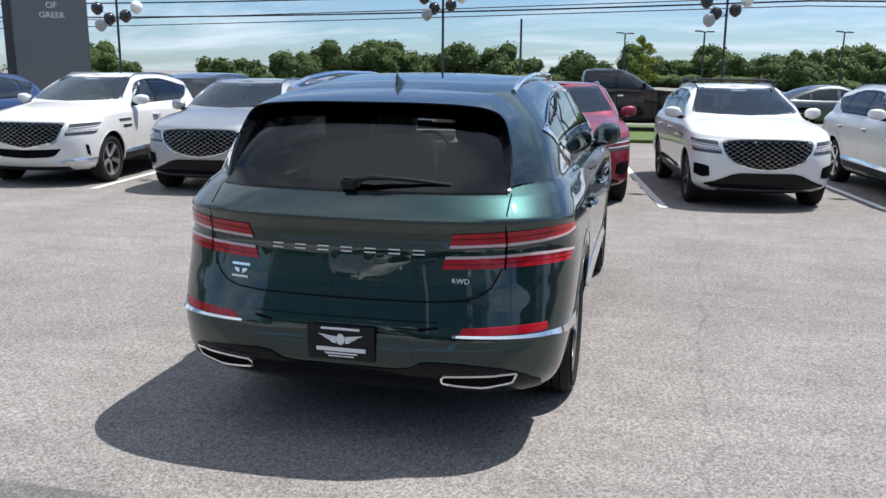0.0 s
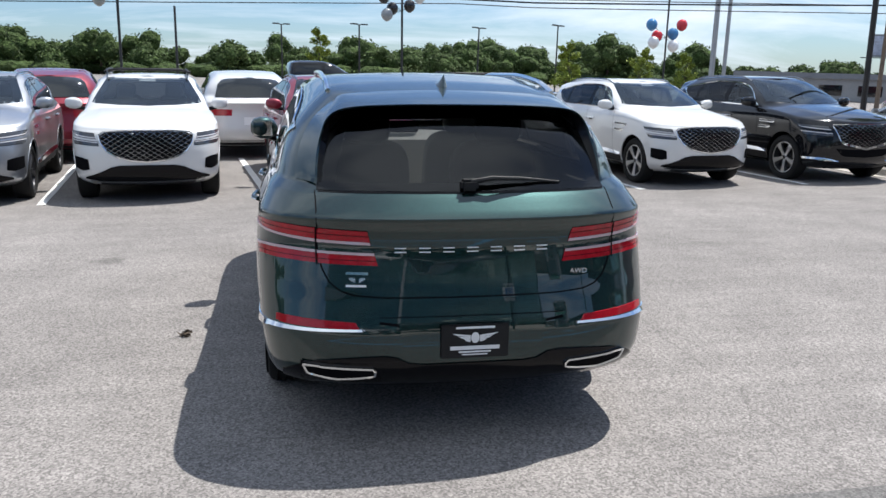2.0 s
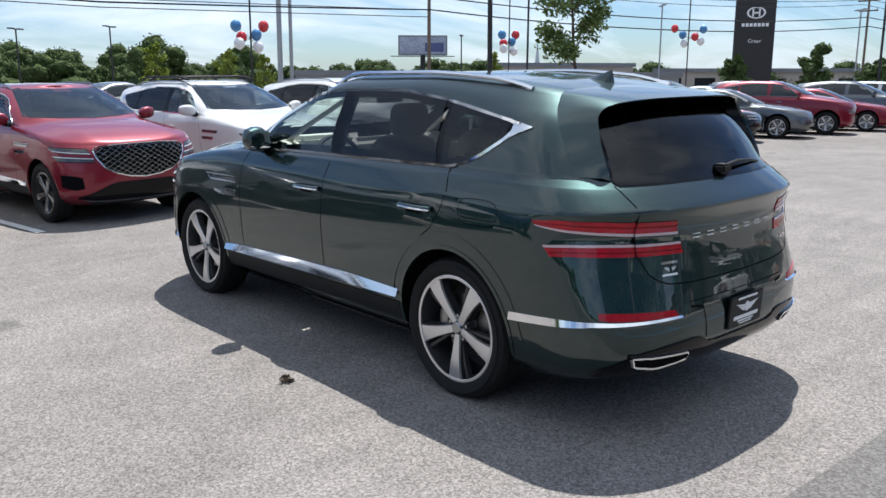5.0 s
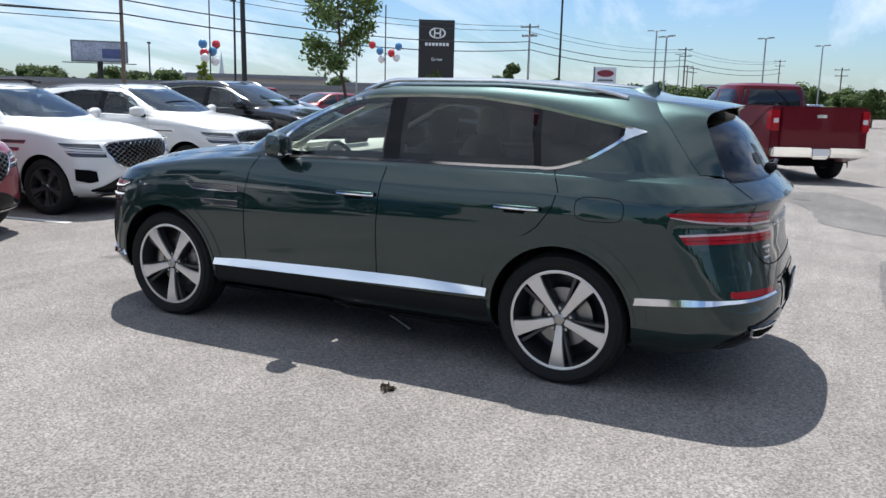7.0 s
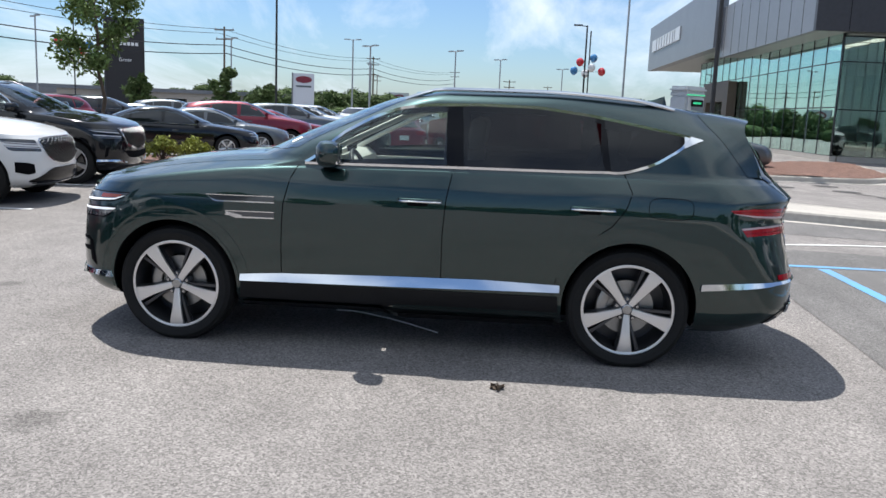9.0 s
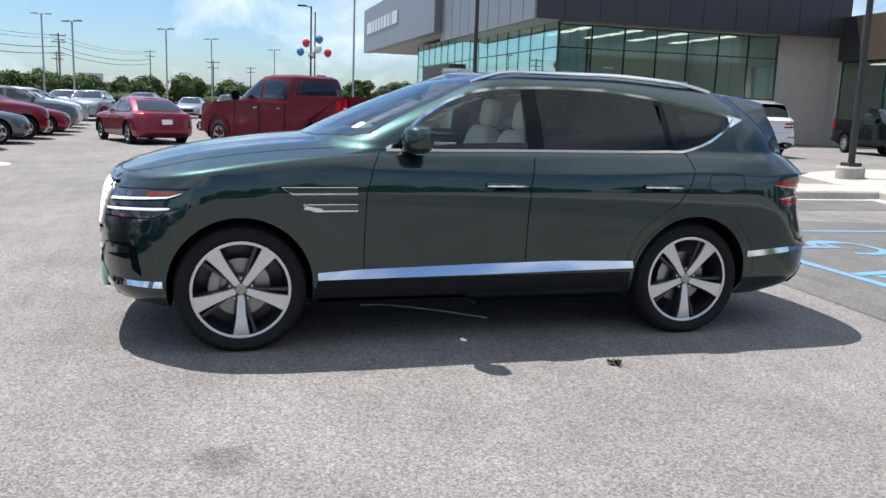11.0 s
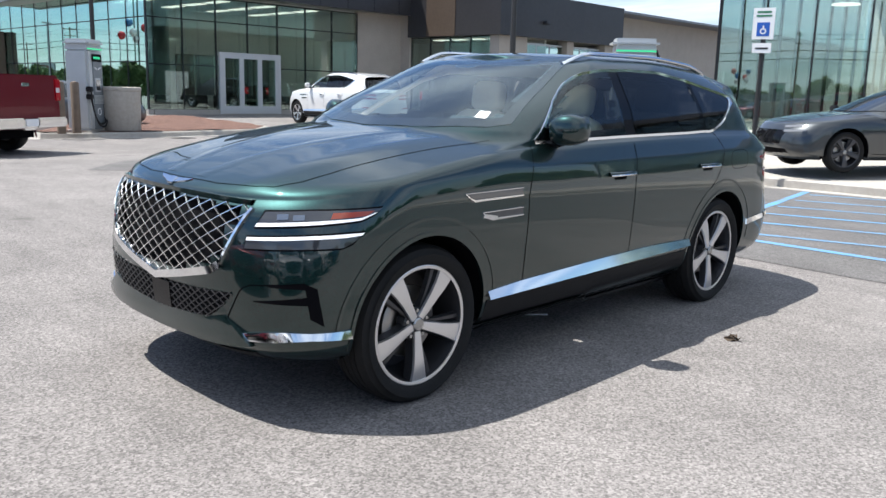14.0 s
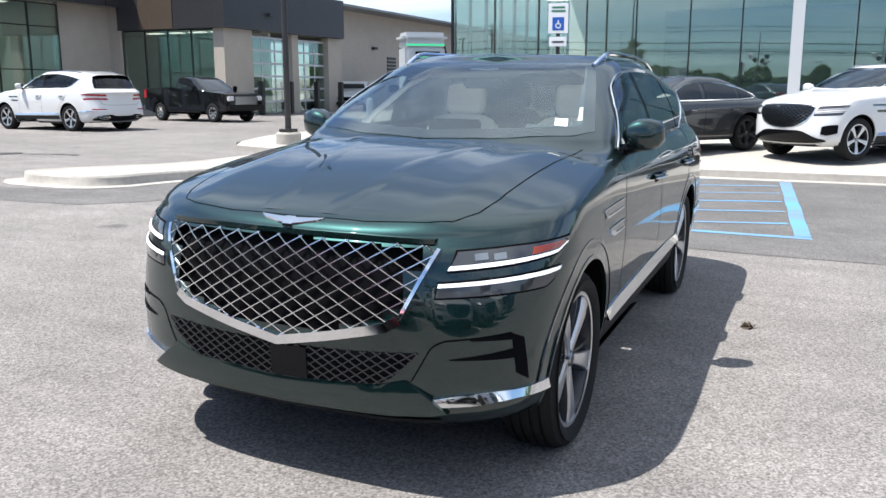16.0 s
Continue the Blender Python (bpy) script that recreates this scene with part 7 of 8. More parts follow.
# ---- garage wing ----
wing = thing("garage_wing", pose(0, 0, 0), "beige garage wing with roller doors and a dark band", "building")
slab("wall", wing, STUCCO, 36.2, 36.6, -29.35, -33.2, 0, 6.1)
slab("wall", wing, STUCCO, 35.4, 36.2, -32.9, -33.3, 0, 6.1)
glazing(wing, (28.7, -33.1), (35.4, -33.1), [0, 1.675, 3.35, 5.025, 6.7], [0.3, 4.72], CURTAIN_DARK, MULLION)
slab("wall", wing, STUCCO, 28.0, 28.7, -32.9, -34.0, 0, 4.74)
slab("wall", wing, STUCCO, 28.7, 35.4, -33.0, -33.25, 0, 0.3)
slab("band", wing, PANEL_DARK, 35.25, 27.7, -32.6, -33.0, 4.75, 7.2)
slab("band", wing, PANEL_BROWN, 31.2, 33.6, -32.57, -32.6, 4.76, 7.19)
slab("band", wing, PANEL_DARK, 27.7, 28.1, -33.0, -45.2, 4.75, 7.2)
slab("ceiling_slab", wing, STUCCO, 28.1, 40, -33.25, -45.2, 4.76, 5.0)
slab("room_wall", wing, ROOM_WALL, 28.7, 40, -38, -38.2, 0, 4.76)
for i in range(4):
    slab("ceiling_light", wing, CEIL_LIGHT, 29.6 + 1.6 * i, 30.6 + 1.6 * i, -35, -35.5, 4.70, 4.74)
slab("room_floor", wing, ROOM, 28.4, 40, -33.3, -45, 0.01, 0.06)
slab("room_wall", wing, ROOM_WALL, 39.8, 40, -33.3, -45, 0.05, 4.76)
prev = -34.0
for y0, y1 in ((-35.45, -39.4), (-40.1, -43.6)):
    slab("pier", wing, STUCCO, 28.0, 28.7, prev, y0, 0, 4.74)
    dr = new("garage_door"); dr.parent = wing
    wdt = (y0 - y1)
    for r in range(6):
        z0 = 0.05 + r * 0.74
        slab("door_rail", dr, FRAME_WHITE, 28.36, 28.42, y0, y1, z0 + 0.62, z0 + 0.74)
        for c in range(3):
            yy = y0 - wdt * c / 3
            q = slab("pane", dr, CURTAIN_DARK, 28.38, 28.40, yy - 0.08, yy - wdt / 3 + 0.02, z0, z0 + 0.62)
            q.visible_shadow = False
            slab("door_stile", dr, FRAME_WHITE, 28.36, 28.42, yy, yy - 0.08, z0, z0 + 0.62)
    prev = y1
slab("pier", wing, STUCCO, 28.0, 28.7, prev, -45.2, 0, 4.74)
slab("long_wall", wing, STUCCO, 29.9, 30.4, -45.2, -110, 0, 7.0)
slab("wall", wing, STUCCO, 28.1, 30.4, -45.0, -45.2, 0, 7.0)
slab("roof", wing, PANEL_GREY, 28.1, 60, -33.0, -110, 7.0, 7.15)
for i in range(5):
    slab("vent_louvre", wing, PANEL_DARK, 29.84, 29.9, -55.5 - 0 * i, -57.0, 2.6 + 0.28 * i, 2.8 + 0.28 * i)
slab("wall_lamp", wing, PANEL_DARK, 29.6, 29.9, -53.0, -53.5, 4.4, 4.6)
slab("wall_lamp", wing, PANEL_DARK, 27.45, 27.7, -36.5, -37.0, 5.6, 5.75)
for i in range(4):
    y = -34.8 - 2.9 * i
    tagged(slab("bollard", None, POLE, 27.0, 27.3, y, y - 0.3, 0, 1.9, 0.03), "dark square bollard before the garage doors", "bollard", "garage bollards")

# ---- second showroom, glass from floor to eaves ----
g2 = thing("glass_showroom", pose(0, 0, 0), "tall glass-walled showroom behind the forecourt", "building")
xs = [12.5, 10.58, 8.7, 6.74, 4.8, 2.8, 0.95, -0.95, -2.85, -4.8, -6.7, -8.6, -10.5, -12.4, -14.3, -16.2, -18.1, -20]
glazing(g2, (-20, -28.3), (12.5, -28.3), [x + 20 for x in xs[::-1]], [0.15, 8.6], CURTAIN_DARK, MULLION)
glazing(g2, (12.5, -28.3), (12.5, -46), [i * 1.97 for i in range(10)], [0.15, 8.6], CURTAIN_DARK, MULLION)
slab("column", g2, FRAME_WHITE, -0.75, -1.15, -27.7, -28.1, 0.15, 9.0)
slab("roof", g2, PANEL_GREY, -20.5, 13.0, -27.5, -46, 8.6, 9.4)
slab("room_wall", g2, ROOM_WALL, -20, 12.3, -45.8, -46, 0, 8.6)
slab("room_wall", g2, ROOM_WALL, -20.2, -20, -28.4, -46, 0, 8.6)
slab("room_floor", g2, ROOM, -20, 12.4, -28.4, -45.8, 0.02, 0.16)
slab("room_wall", g2, PANEL_GREY, -3, 5, -36, -36.3, 0.16, 5.0)
for i in range(5):
    lm = new("pendant_lamp"); lm.parent = g2
    bm = bmesh.new(); lathe(bm, [(0.0, 0.06), (0.5, 0.06), (0.55, 0.0), (0.0, 0.0)], 24, "Z")
    bmesh.ops.translate(bm, verts=bm.verts, vec=(9 - 4.3 * i, -32, 5.3))
    part("lamp_disc", bm, CEIL_LIGHT, lm)
slab("door_frame", g2, FRAME_WHITE, 12.55, 12.62, -29.2, -31.2, 0.15, 2.6)


# ---- chargers, posts and signs ----
CHARGER_GREY = mat("charger_grey", (0.17, 0.19, 0.205), rough=0.45, var=0.08)
CHARGER_PALE = mat("charger_pale", (0.50, 0.52, 0.53), rough=0.4, metal=0.3, var=0.06)
GREEN_GLOW = mat("green_display", (0.02, 0.2, 0.1), emit=(0.05, 0.9, 0.40), emit_strength=0.5)


def charger(m, label):
    c = thing("charging_post", m, label, "charger", "charging posts")
    part("cabinet", boxes((-.42, .42, -.32, .32, .05, 2.20), bevel=0.06), CHARGER_PALE, c)
    part("front_plate", boxes((-.36, .18, .30, .335, .08, 2.05), bevel=0.012), CHARGER_GREY, c)
    part("cap", boxes((-.47, .47, -.36, .37, 2.26, 2.46), bevel=0.08), CHARGER_PALE, c)
    part("neck", boxes((-.40, .40, -.30, .31, 2.18, 2.28)), CHARGER_PALE, c)
    part("light_strip", boxes((-.40, .40, .30, .33, 2.195, 2.225), bevel=0.006), GREEN_GLOW, c)
    d_ = part("display", boxes((-.30, .22, .335, .35, 1.88, 2.08), bevel=0.006), GLOSS_BLACK, c)
    bm = bmesh.new()
    for i in range(9):
        box(bm, -.20 + .04 * i, -.172 + .04 * i, .35, .353, 1.95, 2.01)
    part("display_text", bm, GREEN_GLOW, d_)
    part("screen", boxes((-.20, .10, .335, .352, 1.08, 1.45), bevel=0.01), CHARGER_PALE, c)
    part("screen_glass", boxes((-.16, .06, .352, .356, 1.12, 1.40)), SHADE, c)
    for i in range(7):
        part("vent_slat", boxes((-.36, .18, .335, .352, .76 + .035 * i, .782 + .035 * i), bevel=0.004), CHARGER_PALE, c)
    bm = bmesh.new()
    for s in (-1, 1):
        prism(bm, [(-.05 + s * .03, 1.70), (-.05 + s * .19, 1.74), (-.05 + s * .13, 1.69), (-.05 + s * .03, 1.66)], -.352, -.34)
    bmesh.ops.transform(bm, matrix=Matrix.Rotation(math.pi / 2, 4, "X"), verts=bm.verts)
    part("wing_mark", bm, INK_WHITE, c)
    bm = bmesh.new(); lathe(bm, [(.075, .337), (.10, .337), (.10, .345), (.075, .345), (.075, .337)], 24, "Y")
    bmesh.ops.translate(bm, verts=bm.verts, vec=(-.08, 0, .55))
    part("round_mark", bm, INK_WHITE, c)
    for s, z in ((1, 1.15), (1, .95)):
        part("plug_holder", boxes((.36, .50, .26, .42, z - .07, z + .07), bevel=0.02), PLASTIC, c)
    for pts in ([(-.44, .1, 2.25), (-.52, .18, 1.9), (-.50, .25, .6), (-.30, .42, .22), (.15, .42, .20), (.42, .42, .55), (.46, .40, 1.10)], [(.40, .36, .92), (.44, .46, .5), (.30, .50, .16), (-.10, .50, .12), (-.40, .40, .35), (-.48, .2, 1.2), (-.46, .1, 2.2)]):
        bm = bmesh.new()
        P = resample(pts, 40)
        for _ in range(6):
            P[1:-1] = (P[:-2] + 2 * P[1:-1] + P[2:]) / 4
        tube(bm, [Vector(p) for p in P], 0.022, 8)
        part("cable", bm, WIRE, c)
    part("foot", boxes((-.44, .44, -.34, .34, 0, .06)), CONCRETE, c)
    return c


charger(pose(5.75, -11.1, 0.15, 0, 0, 40), "grey charging post with green light and black cables")
charger(pose(19.4, -5.6, 0.15, 0, 0, 130), "pale charging post with black cables on the island")
bm = bmesh.new()
lathe(bm, [(0.0, .15), (.47, .15), (.50, .20), (.52, 1.26), (.54, 1.28), (.54, 1.36), (.50, 1.38), (.40, 1.34), (0.0, 1.30)], 32, "Z")
bmesh.ops.translate(bm, verts=bm.verts, vec=(19.4, -6.6, 0))
tagged(part("litter_bin", bm, CONCRETE), "round pale concrete litter bin on the island", "bin")


def post(x, y, z0, h, r, material, label, name="bollard", group="bollards"):
    bm = bmesh.new()
    lathe(bm, [(r, 0), (r, h - r * .6), (r * .8, h - r * .15), (0.0, h)], 20, "Z")
    ob = part(name, bm, material)
    ob.location = (x, y, z0)
    return tagged(ob, label, "bollard", group)


post(4.92, -10.62, .15, 1.40, .10, POLE_GREY, "grey steel bollard beside a charging post")
post(6.9, -10.95, .15, 1.15, .09, POLE_GREY, "grey steel bollard beside a charging post")
post(18.6, -4.6, .15, 1.35, .11, TIMBER, "brown bollard beside a charging post")
post(18.75, -5.05, .15, 1.35, .11, TIMBER, "brown bollard beside a charging post")

# reserved-bay sign
sg = thing("parking_sign", pose(2.42, -9.62, 0.15, 0, 0, 15), "white and blue parking sign on a dark post", "sign")
bm = bmesh.new(); tube(bm, [(0, 0, 0), (0, 0, 2.75)], 0.035, 10)
part("sign_post", bm, POLE, sg)
plate = part("sign_plate", boxes((-.17, .17, .04, .05, 2.28, 2.78), bevel=0.004), PAPER, sg, "white sign plate")
part("blue_field", boxes((-.10, .10, .05, .053, 2.33, 2.55), bevel=0.002), mat("sign_blue", (0.02, 0.10, 0.42), rough=0.5), plate)
for k, w in enumerate((.11, .12)):
    part("sign_bar", boxes((-w, w, .05, .053, 2.70 - .06 * k, 2.73 - .06 * k)), mat("sign_green", (0.03, 0.18, 0.09), rough=0.5), plate)
bm = bmesh.new(); lathe(bm, [(.03, .053), (.05, .053), (.05, .055), (.03, .055)], 18, "Y")
bmesh.ops.translate(bm, verts=bm.verts, vec=(0, 0, 2.41))
box(bm, -.012, .012, .053, .055, 2.43, 2.50)
part("symbol_mark", bm, INK_WHITE, plate)
p2 = part("sign_plate", boxes((-.15, .15, .04, .05, 2.06, 2.22), bevel=0.004), PAPER, sg)
part("sign_bar", boxes((-.10, .10, .05, .053, 2.12, 2.15)), POLE, p2)
part("post_mark", boxes((.02, .14, -.1, .0, 2.62, 2.76), bevel=0.03), POLE_GREY, sg)


def lamp_post(x, y, h, label, material=None, base=True, arms=((1, 0),), r=0.075, z0=0.0, head=True):
    """A car-lot light: concrete foot, square pole, flat heads on short arms."""
    material = material or POLE
    lp = thing("street_lamp", pose(x, y, z0), label, "street lamp", "lot lights")
    if base:
        bm = bmesh.new(); lathe(bm, [(.30, 0), (.30, .28), (.27, .32), (0, .32)], 24, "Z")
        part("foot", bm, CONCRETE, lp)
        part("base_plate", boxes((-.16, .16, -.16, .16, .32, .40), bevel=0.01), material, lp)
    bm = bmesh.new(); tube(bm, [(0, 0, .3 if base else 0), (0, 0, h)], r, 8, r_end=r * .8)
    part("pole", bm, material, lp)
    if head:
        for ax, ay in arms:
            bm = bmesh.new()
            tube(bm, [(0, 0, h - .08), (ax * .5, ay * .5, h - .02)], .035, 6)
            part("arm", bm, material, lp)
            a = math.degrees(math.atan2(ay, ax))
            bm = bmesh.new(); box(bm, .35, 1.0, -.17, .17, h - .05, h + .05, bevel=.02, m=pose(0, 0, 0, 0, 0, a))
            part("lamp_head", bm, material, lp)
    return lp


lamp_post(9.75, -12.05, 9.0, "dark lot light on a round concrete foot", z0=0.15)
lamp_post(21.5, -6.8, 9.0, "dark lot light on the mulch island", base=False, z0=0.15)
lamp_post(13.4, 12.7, 9.0, "dark lot light on the planting island", base=False, z0=0.1)
lamp_post(45.4, 14.5, 12.0, "tall dark lot light", base=False, head=False)
lamp_post(90.3, 18.8, 9.4, "grey lot light far down the lot", POLE_GREY, False, ((0, 1), (0, -1)), .10)
lamp_post(58.5, -5.3, 8.4, "dark lot light with balloons", base=False, arms=((0, 1),))
lamp_post(52.0, -7.5, 11.5, "tall grey pole far down the lot", POLE_GREY, False, head=False)
lamp_post(31.3, 54.2, 14.0, "tall grey double mast", POLE_GREY, False, head=False, r=.22)
lamp_post(32.2, 54.0, 14.0, "tall grey double mast", POLE_GREY, False, head=False, r=.16)
for x, y, h in ((-1.0, 75, 5.4), (5.6, 68, 5.2), (17, 72, 5.6), (62, 40, 8.2), (38, 34, 7.4), (70, 26, 7.5), (78, 6, 7.6), (95, 2, 8.0), (64, 12, 6.8), (110, -6, 8.0), (58, 62, 6.2), (120, 22, 8.5), (24, 70, 6.0)):
    lamp_post(x, y, h, "lot light with a flat twin head", POLE_GREY if x > 60 else POLE, False, ((0.7, 0.7), (-0.7, -0.7)), .08)
lamp_post(-9.4, 66.4, 6.2, "dark utility post in front of the woods", base=False, head=False, r=.11)

BALL = {k: mat("balloon_" + k, c, rough=0.15, coat=0.5) for k, c in (("black", (0.012, 0.012, 0.013)), ("white", (0.75, 0.75, 0.75)), ("red", (0.55, 0.02, 0.03)), ("blue", (0.05, 0.20, 0.42)), ("silver", (0.30, 0.31, 0.32)))}


def balloon_pole(x, y, h, z, colours, label, spread=0.62, r=0.2, turn=20, spots=None):
    b = thing("balloon_pole", pose(x, y, 0, 0, 0, turn), label, "balloon pole", "balloon poles")
    bm = bmesh.new(); tube(bm, [(0, 0, 0), (0, 0, h)], 0.05, 8)
    part("pole", bm, POLE, b)
    spots = spots or [(-1.0, .05, .42), (-.85, 0, -.42), (.42, 0, .05), (1.0, 0, .5), (-.45, .2, -.1), (.3, -.2, -.55)]
    for (dx, dy, dz), col in zip(spots, colours):
        o = Vector((dx * spread, dy * spread, z + dz * spread))
        bm = bmesh.new()
        tube(bm, [(0, 0, z - .2), tuple(o * 1.0)], 0.012, 5)
        part("rod", bm, POLE, b)
        bm = bmesh.new(); bmesh.ops.create_uvsphere(bm, u_segments=16, v_segments=12, radius=r)
        for v in bm.verts:
            v.co.z *= 1.12 if v.co.z < 0 else 1.0
            if v.co.z < -r * 1.0:
                v.co.z -= .02
        bmesh.ops.translate(bm, verts=bm.verts, vec=o)
        part("balloon", bm, BALL[col], b)
    return b


bw = ("black", "silver", "black", "white", "black")
rwb = ("blue", "white", "blue", "red", "red", "white")
balloon_pole(-6.8, 27.4, 7.0, 4.3, bw, "dark pole carrying black and white balloons", spread=.75, r=.23)
balloon_pole(4.2, 30.6, 7.0, 4.25, bw, "dark pole carrying black and white balloons", spread=.85, r=.25)
balloon_pole(-20.5, 26.0, 7.0, 3.9, bw, "dark pole carrying black and white balloons", spread=.8, r=.25)
balloon_pole(19.7, 37.8, 8.0, 4.0, rwb, "dark pole carrying red, white and blue balloons", spread=1.1, r=.30)
balloon_pole(43.8, 41.3, 9.0, 4.5, rwb, "dark pole carrying red, white and blue balloons", spread=1.2, r=.32)
balloon_pole(58.5, -5.6, 8.0, 5.2, ("blue", "red", "blue", "white", "red", "white"), "dark pole carrying red, white and blue balloons", spread=1.15, r=.29, turn=95, spots=[(.95, 0, -.1), (.62, .2, .45), (-.30, -.1, .75), (-.15, .2, .12), (-.85, 0, -.1), (.18, -.2, -.25)])
balloon_pole(56.4, 33.6, 9.0, 5.2, rwb, "dark pole carrying red, white and blue balloons", spread=1.1, r=.30, turn=120)


# ---- pylons, billboard, low buildings in the distance ----
def pylon(x, y, turn, w, d, h, face, edge, label):
    p = thing("pylon_sign", pose(x, y, 0, 0, 0, turn), label, "pylon sign")
    part("slab", boxes((-w / 2, w / 2, -d / 2, d / 2, 0, h), bevel=0.02), face, p)
    part("edge_panel", boxes((-w / 2 - .18, -w / 2, -d / 2 - .05, d / 2 + .05, 0, h + .05), bevel=0.01), edge, p)
    return p


pg = pylon(-13.55, 12.95, -38 + 180, 1.75, .5, 4.6, mat("pylon_grey", (0.16, 0.165, 0.165), rough=0.5, metal=0.3, var=0.06), PANEL_DARK, "dark grey pylon with white lettering beside the lot")
pg.matrix_world = pose(-13.55, 12.95, 0, 0, 0, 38)
lettering("OF", pg, pose(.05, -.26, 3.28, 90, 0, 0), .20, INK_WHITE, "pylon_lettering")
lettering("GREER", pg, pose(.05, -.26, 3.04, 90, 0, 0), .20, INK_WHITE, "pylon_lettering")
part("name_bar", boxes((-.24, .34, -.262, -.25, 3.45, 3.59)), INK_WHITE, pg)
ph = pylon(84.2, 43.0, -62 + 0, 4.0, 1.0, 10.4, mat("pylon_dark", (0.035, 0.033, 0.034), rough=0.5, metal=0.3, var=0.08), PANEL_DARK, "tall dark pylon with a pale oval mark")
bm = bmesh.new(); lathe(bm, [(.62, -.53), (.78, -.53), (.78, -.56), (.62, -.56), (.62, -.53)], 28, "Y")
bmesh.ops.scale(bm, vec=(1.25, 1, .8), verts=bm.verts); bmesh.ops.translate(bm, verts=bm.verts, vec=(0, 0, 8.9))
box(bm, -.42, -.24, -.56, -.53, 8.5, 9.3); box(bm, .24, .42, -.56, -.53, 8.5, 9.3); box(bm, -.35, .35, -.56, -.53, 8.8, 8.98)
part("oval_mark", bm, INK_WHITE, ph)
for i in range(7):
    part("name_bar", boxes((-1.42 + .41 * i, -1.12 + .41 * i, -.56, -.53, 7.45, 7.8)), INK_WHITE, ph)
lettering("Greer", ph, pose(0, -.56, 5.9, 90, 0, 0), .55, INK_WHITE, "pylon_lettering")
pf = pylon(98.3, 26.6, -75, 2.6, .8, 5.7, mat("pylon_white", (0.62, 0.64, 0.68), rough=0.4, var=0.05), PANEL_GREY, "white pylon with a dark red oval")
bm = bmesh.new(); lathe(bm, [(0, -.44), (.85, -.44), (.85, -.40)], 28, "Y")
bmesh.ops.scale(bm, vec=(1.2, 1, .5), verts=bm.verts); bmesh.ops.translate(bm, verts=bm.verts, vec=(0, 0, 4.95))
part("oval_mark", bm, RED, pf)
part("name_bar", boxes((-.95, .95, -.44, -.41, 4.0, 4.22)), GREY, pf)
pt = pylon(150, 22, -80, 3.6, 1.0, 4.9, mat("pylon_pale", (0.60, 0.60, 0.60), rough=0.4, var=0.05), PANEL_GREY, "pale pylon with a dark red mark")
bm = bmesh.new(); lathe(bm, [(.6, -.54), (.95, -.54), (.95, -.52)], 28, "Y")
bmesh.ops.scale(bm, vec=(1.2, 1, .7), verts=bm.verts); bmesh.ops.translate(bm, verts=bm.verts, vec=(0, 0, 3.9))
part("oval_mark", bm, RED, pt)
part("name_bar", boxes((-1.3, 1.3, -.56, -.53, 2.6, 2.9)), RED, pt)

bb = thing("billboard", pose(73, 86, 0, 0, 0, -42), "large roadside billboard on a single post", "billboard")
bm = bmesh.new(); tube(bm, [(0, 0, 0), (0, 0, 5.0)], .35, 12)
part("post", bm, POLE, bb)
part("board", boxes((-3.4, 3.4, -.3, .3, 4.9, 7.6), bevel=0.03), PANEL_GREY, bb)
part("poster", boxes((-3.2, 3.2, -.33, -.31, 5.1, 7.4)), mat("poster_print", (0.33, 0.36, 0.44), rough=0.6, var=0.5, scale=0.5), bb)
part("poster_panel", boxes((.3, 2.9, -.35, -.335, 5.4, 6.6), bevel=0.01), mat("poster_blue", (0.08, 0.10, 0.22), rough=0.6, var=0.4, scale=0.9), bb)
part("catwalk", boxes((-4.4, 4.4, -.9, -.3, 4.72, 4.82)), POLE, bb)


def low_building(x, y, turn, w, d, h, material, label, bays=8):
    b = thing("low_building", pose(x, y, 0, 0, 0, turn), label, "building", "far buildings")
    part("wall", boxes((-w / 2, w / 2, -d / 2, d / 2, 0, h)), material, b, smooth=False)
    part("roof", boxes((-w / 2 - .3, w / 2 + .3, -d / 2 - .3, d / 2 + .3, h, h + .5)), PANEL_GREY, b, smooth=False)
    for i in range(bays):
        u = -w / 2 + w * (i + .5) / bays
        part("window", boxes((u - w / bays * .3, u + w / bays * .3, -d / 2 - .05, -d / 2 + .05, h * .25, h * .72)), SHADE, b, smooth=False)
    return b


low_building(61.2, 61.7, -36, 40, 10, 2.0, mat("pale_grey_wall", (0.30, 0.30, 0.30), rough=0.8, var=0.12, scale=0.6), "long grey commercial building on the far side of the road", 12)
low_building(84, 70, -45, 17, 10, 3.3, STUCCO, "beige shop with a rounded gable across the road", 5)
low_building(112, 52, -62, 36, 14, 2.8, STUCCO, "low shop building across the road", 8)
st = thing("church_spire", pose(121, 108, 0), "thin white church spire over the trees", "spire")
bm = bmesh.new(); lathe(bm, [(.5, 0), (.5, 5.0), (.42, 5.4), (.03, 9.0), (0, 9.0)], 8, "Z")
part("spire", bm, FRAME_WHITE, st)


